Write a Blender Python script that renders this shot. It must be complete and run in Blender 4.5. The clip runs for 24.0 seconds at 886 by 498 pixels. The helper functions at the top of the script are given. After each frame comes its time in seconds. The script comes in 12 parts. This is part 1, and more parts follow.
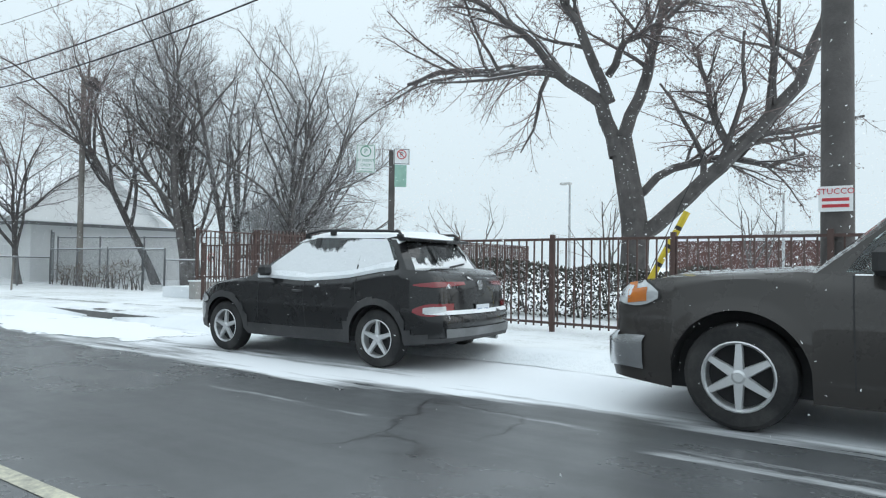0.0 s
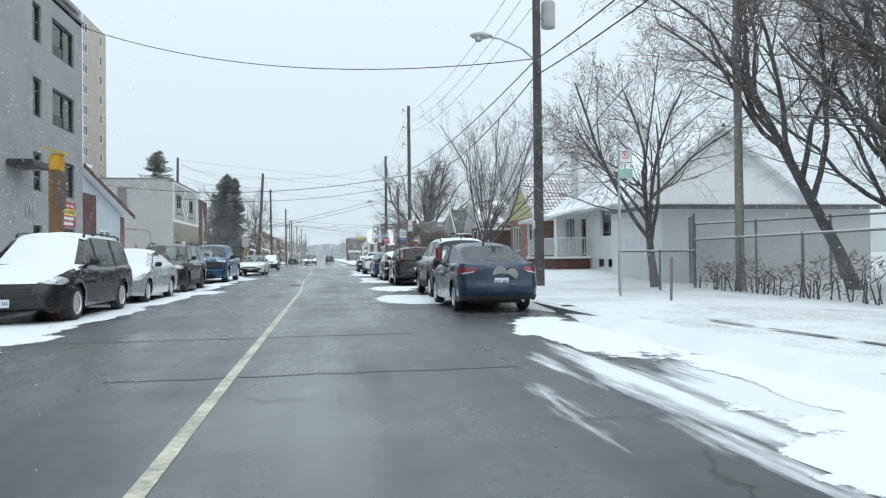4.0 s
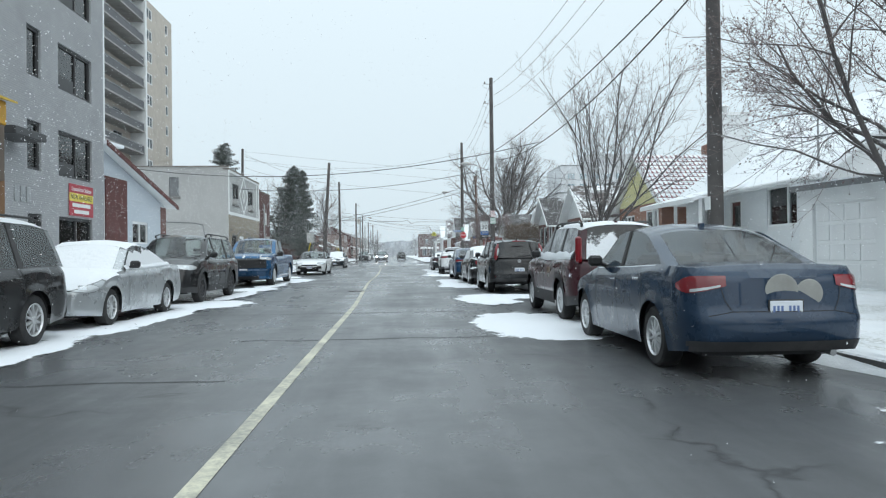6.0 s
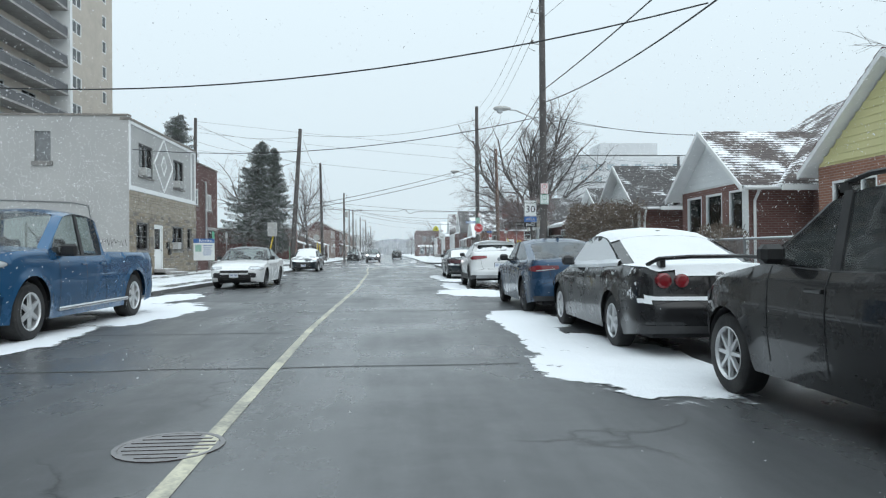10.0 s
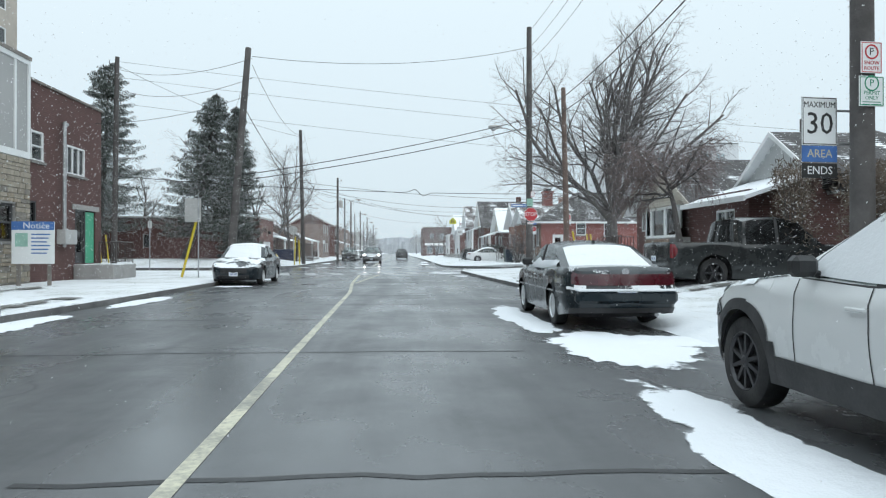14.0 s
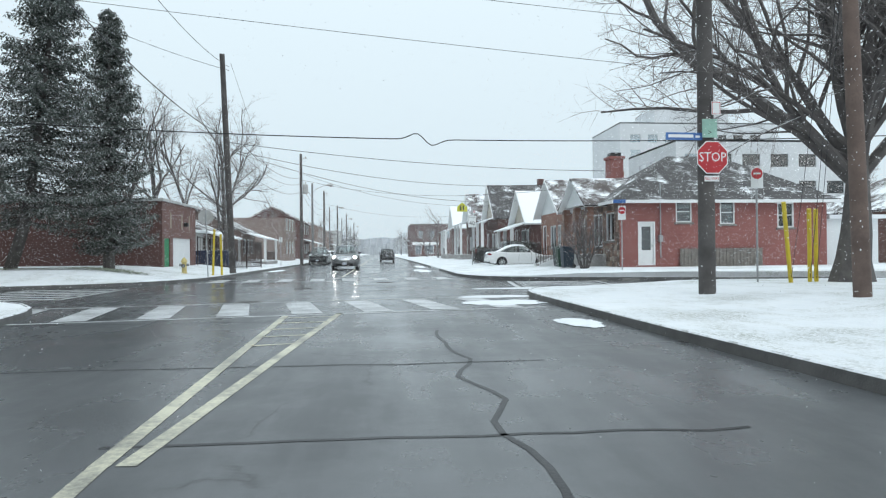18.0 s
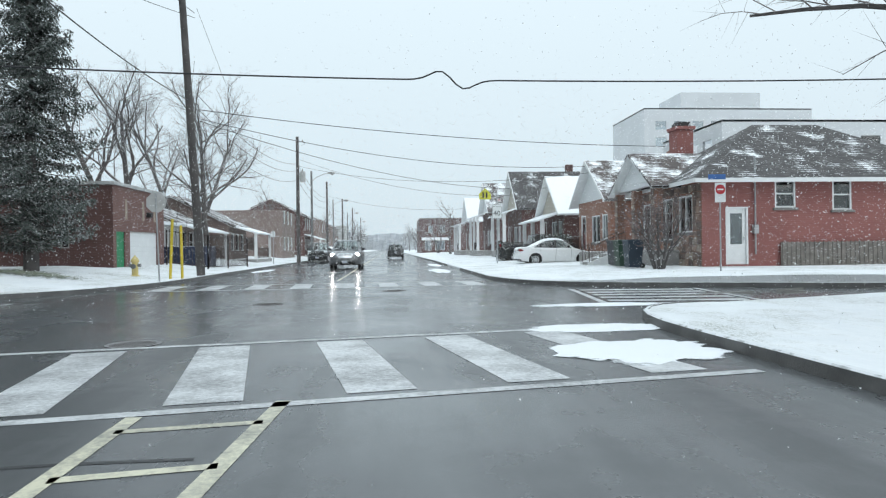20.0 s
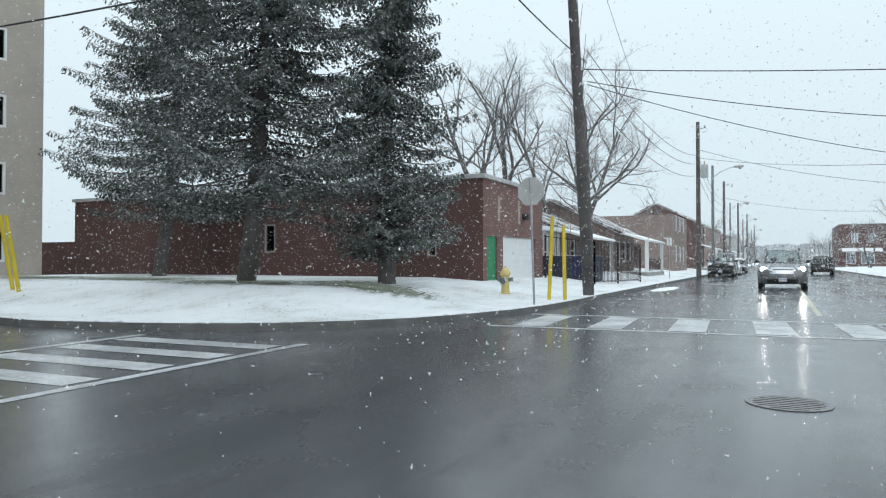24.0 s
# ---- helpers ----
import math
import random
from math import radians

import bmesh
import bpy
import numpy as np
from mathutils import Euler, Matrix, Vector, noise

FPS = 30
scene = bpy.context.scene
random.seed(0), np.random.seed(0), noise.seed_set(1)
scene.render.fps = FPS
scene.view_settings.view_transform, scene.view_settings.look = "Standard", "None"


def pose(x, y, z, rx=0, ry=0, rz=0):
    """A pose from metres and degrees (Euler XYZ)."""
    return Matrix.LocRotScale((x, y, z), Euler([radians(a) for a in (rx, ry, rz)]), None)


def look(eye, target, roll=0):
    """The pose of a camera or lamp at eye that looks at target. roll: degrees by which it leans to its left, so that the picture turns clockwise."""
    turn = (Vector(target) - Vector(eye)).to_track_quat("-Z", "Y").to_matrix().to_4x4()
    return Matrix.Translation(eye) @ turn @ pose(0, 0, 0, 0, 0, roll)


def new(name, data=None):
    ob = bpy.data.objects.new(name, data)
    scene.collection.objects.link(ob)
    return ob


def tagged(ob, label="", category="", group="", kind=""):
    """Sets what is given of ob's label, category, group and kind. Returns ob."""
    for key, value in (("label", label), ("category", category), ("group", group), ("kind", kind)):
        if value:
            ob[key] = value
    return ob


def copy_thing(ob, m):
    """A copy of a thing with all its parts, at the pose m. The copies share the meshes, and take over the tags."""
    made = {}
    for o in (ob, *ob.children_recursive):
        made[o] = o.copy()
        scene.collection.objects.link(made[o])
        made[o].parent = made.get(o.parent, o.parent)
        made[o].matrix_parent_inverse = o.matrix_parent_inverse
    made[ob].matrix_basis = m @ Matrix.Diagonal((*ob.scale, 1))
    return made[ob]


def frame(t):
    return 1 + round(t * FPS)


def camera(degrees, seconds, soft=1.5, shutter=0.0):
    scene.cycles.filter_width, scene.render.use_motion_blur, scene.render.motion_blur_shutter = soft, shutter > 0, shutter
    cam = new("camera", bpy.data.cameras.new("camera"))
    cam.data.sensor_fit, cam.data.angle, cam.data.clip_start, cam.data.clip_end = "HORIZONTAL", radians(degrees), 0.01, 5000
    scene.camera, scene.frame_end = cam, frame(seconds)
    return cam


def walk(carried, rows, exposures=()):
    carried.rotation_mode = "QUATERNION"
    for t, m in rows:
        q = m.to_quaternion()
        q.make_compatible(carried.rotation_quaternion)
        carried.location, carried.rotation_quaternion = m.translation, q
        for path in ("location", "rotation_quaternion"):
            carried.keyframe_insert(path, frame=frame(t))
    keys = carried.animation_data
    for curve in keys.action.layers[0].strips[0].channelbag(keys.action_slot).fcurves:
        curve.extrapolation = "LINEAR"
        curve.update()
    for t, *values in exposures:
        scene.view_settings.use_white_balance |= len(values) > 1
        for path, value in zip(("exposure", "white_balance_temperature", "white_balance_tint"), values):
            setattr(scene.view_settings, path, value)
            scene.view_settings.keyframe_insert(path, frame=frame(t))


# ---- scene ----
from mathutils.bvhtree import BVHTree

# Camera and its drive
cam = camera(66.34, 24.0, soft=1.2)
ROWS = [
    (0.0, 0.000, 0.000, 1.198, -54.359, 1.315, 0.754),
    (0.5, 0.615, 0.973, 1.198, -48.221, 0.884, 0.596),
    (1.0, 1.179, 2.093, 1.188, -41.561, 0.538, 0.264),
    (1.5, 1.652, 3.293, 1.185, -34.610, 0.367, 0.018),
    (2.0, 1.989, 4.617, 1.192, -27.816, 0.302, -0.261),
    (2.5, 2.215, 6.065, 1.191, -21.592, 0.370, -0.441),
    (3.0, 2.370, 7.606, 1.191, -16.395, 0.458, -0.504),
    (3.5, 2.509, 9.347, 1.194, -12.458, 0.612, -0.563),
    (5.5, 2.728, 16.942, 1.192, -4.411, 0.514, -0.781),
    (6.0, 2.694, 19.014, 1.193, -3.485, 0.425, -0.659),
    (6.5, 2.648, 21.150, 1.192, -3.052, 0.353, -0.575),
    (7.0, 2.628, 23.390, 1.180, -3.125, 0.359, -0.583),
    (7.5, 2.622, 25.722, 1.190, -3.606, 0.399, -0.519),
    (8.0, 2.624, 28.060, 1.206, -4.220, 0.397, -0.326),
    (8.5, 2.661, 30.420, 1.199, -4.582, 0.341, -0.261),
    (9.0, 2.673, 32.715, 1.197, -4.629, 0.333, -0.323),
    (9.5, 2.655, 34.969, 1.193, -4.379, 0.320, -0.426),
    (10.0, 2.612, 37.190, 1.187, -3.905, 0.309, -0.480),
    (10.5, 2.580, 39.520, 1.184, -3.398, 0.326, -0.462),
    (12.5, 2.566, 49.458, 1.207, -2.613, 0.423, 0.104),
    (13.0, 2.510, 52.058, 1.201, -2.964, 0.329, 0.084),
    (13.5, 2.455, 54.816, 1.202, -3.345, 0.282, -0.000),
    (14.0, 2.402, 57.689, 1.201, -3.588, 0.251, -0.028),
    (14.5, 2.377, 60.600, 1.196, -3.807, 0.177, -0.069),
    (15.0, 2.352, 63.490, 1.190, -3.974, 0.115, -0.088),
    (15.5, 2.377, 66.326, 1.188, -4.127, 0.113, -0.246),
    (16.0, 2.417, 69.185, 1.176, -4.366, 0.145, -0.423),
    (16.5, 2.469, 71.999, 1.157, -4.632, 0.268, -0.529),
    (17.0, 2.301, 74.765, 1.182, -4.855, 0.289, -0.625),
    (17.5, 2.225, 77.451, 1.194, -4.964, 0.328, -0.570),
    (18.0, 2.161, 80.031, 1.192, -5.005, 0.272, -0.561),
    (18.5, 2.152, 82.377, 1.190, -5.050, 0.177, -0.625),
    (20.5, 2.144, 89.525, 1.196, -3.665, -0.132, -0.785),
    (21.0, 2.055, 90.576, 1.196, -2.657, -0.161, -0.829),
    (21.5, 1.923, 91.486, 1.189, -1.001, -0.072, -0.886),
    (22.0, 1.685, 92.444, 1.188, 1.853, 0.140, -0.840),
    (22.5, 1.332, 93.510, 1.196, 6.100, 0.429, -0.772),
    (23.0, 0.848, 94.639, 1.205, 11.673, 0.751, -0.621),
    (23.5, 0.185, 95.792, 1.194, 18.507, 0.976, -0.358),
    (24.0, -0.639, 97.024, 1.206, 26.566, 1.069, -0.036),
]
walk(cam, [(t, Matrix.Translation((x, y, z)) @ Euler((0, 0, radians(yaw))).to_matrix().to_4x4() @ Euler((radians(90 + pitch), 0, 0)).to_matrix().to_4x4() @ Euler((0, 0, radians(roll))).to_matrix().to_4x4()) for t, x, y, z, yaw, pitch, roll in ROWS])

# World, sun, exposure: an even overcast sky during light snowfall
scene.view_settings.exposure = 0.0
world = bpy.data.worlds.new("overcast_sky")
scene.world = world
world.use_nodes = True
wn, wl = world.node_tree.nodes, world.node_tree.links
wn.clear()
sky = wn.new("ShaderNodeTexSky")
sky.sky_type = "NISHITA"
sky.sun_disc = False
sky.sun_elevation, sky.sun_rotation = radians(38), radians(150)
sky.dust_density, sky.air_density = 3.0, 1.0
skybg, cloudbg, skymix, wout = wn.new("ShaderNodeBackground"), wn.new("ShaderNodeBackground"), wn.new("ShaderNodeAddShader"), wn.new("ShaderNodeOutputWorld")
skybg.inputs["Strength"].default_value = 0.004
# cloud deck of an overcast day: about twice as bright overhead as at the horizon
geo, sep, ramp = wn.new("ShaderNodeTexCoord"), wn.new("ShaderNodeSeparateXYZ"), wn.new("ShaderNodeValToRGB")
wl.new(geo.outputs["Generated"], sep.inputs[0])
wl.new(sep.outputs["Z"], ramp.inputs["Fac"])
ramp.color_ramp.elements[0].position, ramp.color_ramp.elements[0].color = 0.0, (0.67, 0.79, 0.855, 1)
ramp.color_ramp.elements[1].position, ramp.color_ramp.elements[1].color = 1.0, (1.45, 1.68, 1.80, 1)
mid_sky = ramp.color_ramp.elements.new(0.36)
mid_sky.color = (0.79, 0.925, 1.0, 1)
wl.new(ramp.outputs["Color"], cloudbg.inputs["Color"])
cloudbg.inputs["Strength"].default_value = 1.0
wl.new(sky.outputs["Color"], skybg.inputs["Color"])
wl.new(skybg.outputs[0], skymix.inputs[0])
wl.new(cloudbg.outputs[0], skymix.inputs[1])
wl.new(skymix.outputs[0], wout.inputs["Surface"])
sun = new("sun", bpy.data.lights.new("sun", "SUN"))
sun.data.energy, sun.data.angle, sun.data.color = 0.5, radians(60), (1.0, 0.98, 0.95)
sun.matrix_world = look((40, -60, 60), (0, 20, 0))


# ---- materials
def nodes_of(m):
    m.use_nodes = True
    n, l = m.node_tree.nodes, m.node_tree.links
    return n, l, n["Principled BSDF"]


def noise_tex(n, l, scale, detail=5.0, rough=0.6, vec=None):
    t = n.new("ShaderNodeTexNoise")
    t.inputs["Scale"].default_value, t.inputs["Detail"].default_value, t.inputs["Roughness"].default_value = scale, detail, rough
    if vec is not None:
        l.new(vec, t.inputs["Vector"])
    return t.outputs["Fac"]


def ramp_of(n, l, fac, a, b, ca=(0, 0, 0), cb=(1, 1, 1)):
    r = n.new("ShaderNodeValToRGB")
    r.color_ramp.elements[0].position, r.color_ramp.elements[0].color = a, (*ca, 1)
    r.color_ramp.elements[1].position, r.color_ramp.elements[1].color = b, (*cb, 1)
    l.new(fac, r.inputs["Fac"])
    return r.outputs["Color"]


def mix_of(n, l, fac, a, b, blend="MIX"):
    x = n.new("ShaderNodeMix")
    x.data_type, x.blend_type = "RGBA", blend
    for sock, v in ((x.inputs[0], fac), (x.inputs[6], a), (x.inputs[7], b)):
        if isinstance(v, (int, float)):
            sock.default_value = v
        elif isinstance(v, tuple):
            sock.default_value = (*v[:3], 1)
        else:
            l.new(v, sock)
    return x.outputs[2]


def math_of(n, l, op, a, b=0.0, clamp=False):
    x = n.new("ShaderNodeMath")
    x.operation, x.use_clamp = op, clamp
    for sock, v in ((x.inputs[0], a), (x.inputs[1], b)):
        if isinstance(v, (int, float)):
            sock.default_value = v
        else:
            l.new(v, sock)
    return x.outputs[0]


def bump_of(n, l, h, strength, dist, bsdf):
    b = n.new("ShaderNodeBump")
    b.inputs["Strength"].default_value, b.inputs["Distance"].default_value = strength, dist
    l.new(h, b.inputs["Height"])
    l.new(b.outputs[0], bsdf.inputs["Normal"])


def coords(n, space="Object"):
    return n.new("ShaderNodeTexCoord").outputs[space]


MATS = {}


def M(name, col, rough=0.6, metal=0.0, var=0.2, scale=3.0, fine=40.0, bump=0.15, dirt=0.0, coat=0.0, snow=0.0, thin=False):
    """A plain surface with stains at one scale, grain at another; snow settles on its upward faces."""
    if name in MATS:
        return MATS[name]
    m = bpy.data.materials.new(name)
    n, l, p = nodes_of(m)
    v = coords(n)
    big, small = noise_tex(n, l, scale, 4, 0.6, v), noise_tex(n, l, fine, 3, 0.6, v)
    dark, light = tuple(c * (1 - var) for c in col), tuple(min(1, c * (1 + var)) for c in col)
    c = ramp_of(n, l, big, 0.3, 0.7, dark, light)
    c = mix_of(n, l, math_of(n, l, "MULTIPLY", small, var), c, tuple(x * 0.6 for x in col))
    if dirt:
        c = mix_of(n, l, math_of(n, l, "MULTIPLY", ramp_of(n, l, noise_tex(n, l, scale * 0.5, 8, 0.7, v), 0.45, 0.75), dirt), c, (0.16, 0.15, 0.14))
    r = math_of(n, l, "ADD", rough - 0.1, math_of(n, l, "MULTIPLY", small, 0.2))
    if snow:
        g = n.new("ShaderNodeNewGeometry")
        s = n.new("ShaderNodeSeparateXYZ")
        l.new(g.outputs["Normal"], s.inputs[0])
        up = math_of(n, l, "ADD", math_of(n, l, "ABSOLUTE" if thin else "MULTIPLY", s.outputs["Z"], 1.0), math_of(n, l, "MULTIPLY", math_of(n, l, "SUBTRACT", noise_tex(n, l, 5.0, 6, 0.7, v), 0.5), 1.6))
        f = math_of(n, l, "MULTIPLY", ramp_of(n, l, up, 0.55, 0.85), snow)
        c = mix_of(n, l, f, c, (0.84, 0.86, 0.88))
    l.new(c, p.inputs["Base Color"])
    l.new(r, p.inputs["Roughness"])
    p.inputs["Metallic"].default_value = metal
    if coat:
        p.inputs["Coat Weight"].default_value, p.inputs["Coat Roughness"].default_value = coat, 0.06
    if bump:
        bump_of(n, l, small, bump, 0.02, p)
    MATS[name] = m
    return m


def paint(name, col, dirt=0.25, metal=0.0):
    """Car paint under a clear coat, with road salt and grime."""
    if name in MATS:
        return MATS[name]
    m = bpy.data.materials.new(name)
    n, l, p = nodes_of(m)
    v = coords(n)
    s = n.new("ShaderNodeSeparateXYZ")
    l.new(v, s.inputs[0])
    low = ramp_of(n, l, s.outputs["Z"], 0.25, 1.0, (1, 1, 1), (0.25, 0.25, 0.25))
    grime = math_of(n, l, "MULTIPLY", ramp_of(n, l, noise_tex(n, l, 2.2, 8, 0.7, v), 0.4, 0.8), low)
    fac = math_of(n, l, "MULTIPLY", grime, dirt)
    l.new(mix_of(n, l, fac, col, tuple(min(0.7, c * 0.7 + 0.03) for c in col)), p.inputs["Base Color"])
    l.new(math_of(n, l, "ADD", 0.26, math_of(n, l, "MULTIPLY", fac, 0.5)), p.inputs["Roughness"])
    p.inputs["Metallic"].default_value = metal
    p.inputs["Specular IOR Level"].default_value = 0.22
    p.inputs["Coat Weight"].default_value, p.inputs["Coat Roughness"].default_value = 0.62, 0.03
    bump_of(n, l, noise_tex(n, l, 90, 2, 0.5, v), 0.04, 0.005, p)
    MATS[name] = m
    return m


def glass_mat(name, tint, gloss_rough=0.03, film=0.0, ior=1.5):
    """A pane: see-through tint with a mirror-like surface, and a patchy frost film."""
    m = bpy.data.materials.new(name)
    m.use_nodes = True
    n, l = m.node_tree.nodes, m.node_tree.links
    n.clear()
    out, tr, gl, mx, fr = n.new("ShaderNodeOutputMaterial"), n.new("ShaderNodeBsdfTransparent"), n.new("ShaderNodeBsdfGlossy"), n.new("ShaderNodeMixShader"), n.new("ShaderNodeFresnel")
    tr.inputs["Color"].default_value = (*tint, 1)
    gl.inputs["Roughness"].default_value = gloss_rough
    fr.inputs["IOR"].default_value = ior
    l.new(fr.outputs[0], mx.inputs[0])
    l.new(tr.outputs[0], mx.inputs[1])
    l.new(gl.outputs[0], mx.inputs[2])
    last = mx
    if film:
        df, m2 = n.new("ShaderNodeBsdfDiffuse"), n.new("ShaderNodeMixShader")
        df.inputs["Color"].default_value = (0.75, 0.78, 0.8, 1)
        l.new(math_of(n, l, "MULTIPLY", ramp_of(n, l, noise_tex(n, l, 2.5, 7, 0.7, coords(n)), 0.3, 0.8), film), m2.inputs[0])
        l.new(mx.outputs[0], m2.inputs[1])
        l.new(df.outputs[0], m2.inputs[2])
        last = m2
    l.new(last.outputs[0], out.inputs["Surface"])
    MATS[name] = m
    return m


def snow_mat():
    m = bpy.data.materials.new("fresh_snow")
    n, l, p = nodes_of(m)
    v = coords(n)
    big = noise_tex(n, l, 0.6, 6, 0.65, v)
    l.new(ramp_of(n, l, big, 0.3, 0.7, (0.70, 0.73, 0.76), (0.84, 0.855, 0.87)), p.inputs["Base Color"])
    p.inputs["Roughness"].default_value = 0.75
    h = math_of(n, l, "ADD", noise_tex(n, l, 1.4, 6, 0.6, v), math_of(n, l, "MULTIPLY", noise_tex(n, l, 22, 4, 0.6, v), 0.25))
    bump_of(n, l, h, 0.5, 0.12, p)
    return m


def cling_mat(name, cover, grade=0.0, scale=2.4, col=(0.84, 0.86, 0.88), rough=0.8, radial=0.0, bump=0.8):
    """Snow clinging in ragged patches; what it leaves bare shows the panel under it."""
    m = bpy.data.materials.new(name)
    n, l, p = nodes_of(m)
    out = n["Material Output"]
    tc, oi = n.new("ShaderNodeTexCoord"), n.new("ShaderNodeObjectInfo")
    off = n.new("ShaderNodeVectorMath")
    off.operation = "ADD"
    l.new(tc.outputs["Object"], off.inputs[0])
    l.new(math_of(n, l, "MULTIPLY", oi.outputs["Random"], 37.0), off.inputs[1])
    v = off.outputs[0]
    f = math_of(n, l, "ADD", math_of(n, l, "MULTIPLY", noise_tex(n, l, scale, 3, 0.5, v), 0.75), math_of(n, l, "MULTIPLY", noise_tex(n, l, scale * 5, 5, 0.7, v), 0.30))
    if radial:
        s = n.new("ShaderNodeVectorMath")
        s.operation = "DISTANCE"
        s.inputs[1].default_value = (0.5, 0.5, 0.5)
        fl = n.new("ShaderNodeVectorMath")
        fl.operation = "MULTIPLY"
        fl.inputs[1].default_value = (1, 1, 0)
        l.new(tc.outputs["Generated"], fl.inputs[0])
        s.inputs[1].default_value = (0.5, 0.5, 0)
        l.new(fl.outputs[0], s.inputs[0])
        f = math_of(n, l, "ADD", f, math_of(n, l, "MULTIPLY", math_of(n, l, "SUBTRACT", 0.40, s.outputs["Value"]), radial))
    if grade:
        s = n.new("ShaderNodeSeparateXYZ")
        l.new(tc.outputs["Generated"], s.inputs[0])
        f = math_of(n, l, "ADD", f, math_of(n, l, "MULTIPLY", math_of(n, l, "SUBTRACT", 0.5, s.outputs["Z"]), grade))
    mask = ramp_of(n, l, f, 0.99 - cover, 1.03 - cover)
    tr, mx = n.new("ShaderNodeBsdfTransparent"), n.new("ShaderNodeMixShader")
    p.inputs["Base Color"].default_value, p.inputs["Roughness"].default_value = (*col, 1), rough
    bump_of(n, l, math_of(n, l, "ADD", f, math_of(n, l, "MULTIPLY", noise_tex(n, l, 40, 3, 0.6, v), 0.1)), bump, 0.08, p)
    l.new(mask, mx.inputs[0])
    l.new(tr.outputs[0], mx.inputs[1])
    l.new(p.outputs[0], mx.inputs[2])
    l.new(mx.outputs[0], out.inputs["Surface"])
    return m


def lawn_mat():
    """Thin snow on grass, trodden in places, with blades and soil showing through."""
    m = bpy.data.materials.new("snowy_lawn")
    n, l, p = nodes_of(m)
    v = coords(n)
    mp = n.new("ShaderNodeMapping")
    mp.inputs["Scale"].default_value = (1.0, 0.45, 1.0)
    l.new(v, mp.inputs["Vector"])
    big, mid, fine = noise_tex(n, l, 0.35, 5, 0.6, v), noise_tex(n, l, 2.6, 6, 0.7, mp.outputs[0]), noise_tex(n, l, 26, 4, 0.7, v)
    base = ramp_of(n, l, mid, 0.3, 0.7, (0.77, 0.795, 0.82), (0.87, 0.885, 0.90))
    thin = math_of(n, l, "ADD", math_of(n, l, "MULTIPLY", big, 0.75), math_of(n, l, "MULTIPLY", mid, 0.55))
    gap = math_of(n, l, "MULTIPLY", ramp_of(n, l, thin, 0.61, 0.80), ramp_of(n, l, fine, 0.42, 0.60))
    grass = ramp_of(n, l, fine, 0.3, 0.7, (0.10, 0.11, 0.06), (0.20, 0.21, 0.15))
    l.new(mix_of(n, l, math_of(n, l, "MULTIPLY", gap, 0.75), base, grass), p.inputs["Base Color"])
    p.inputs["Roughness"].default_value = 0.8
    bump_of(n, l, math_of(n, l, "ADD", mid, math_of(n, l, "MULTIPLY", fine, 0.4)), 0.6, 0.10, p)
    return m


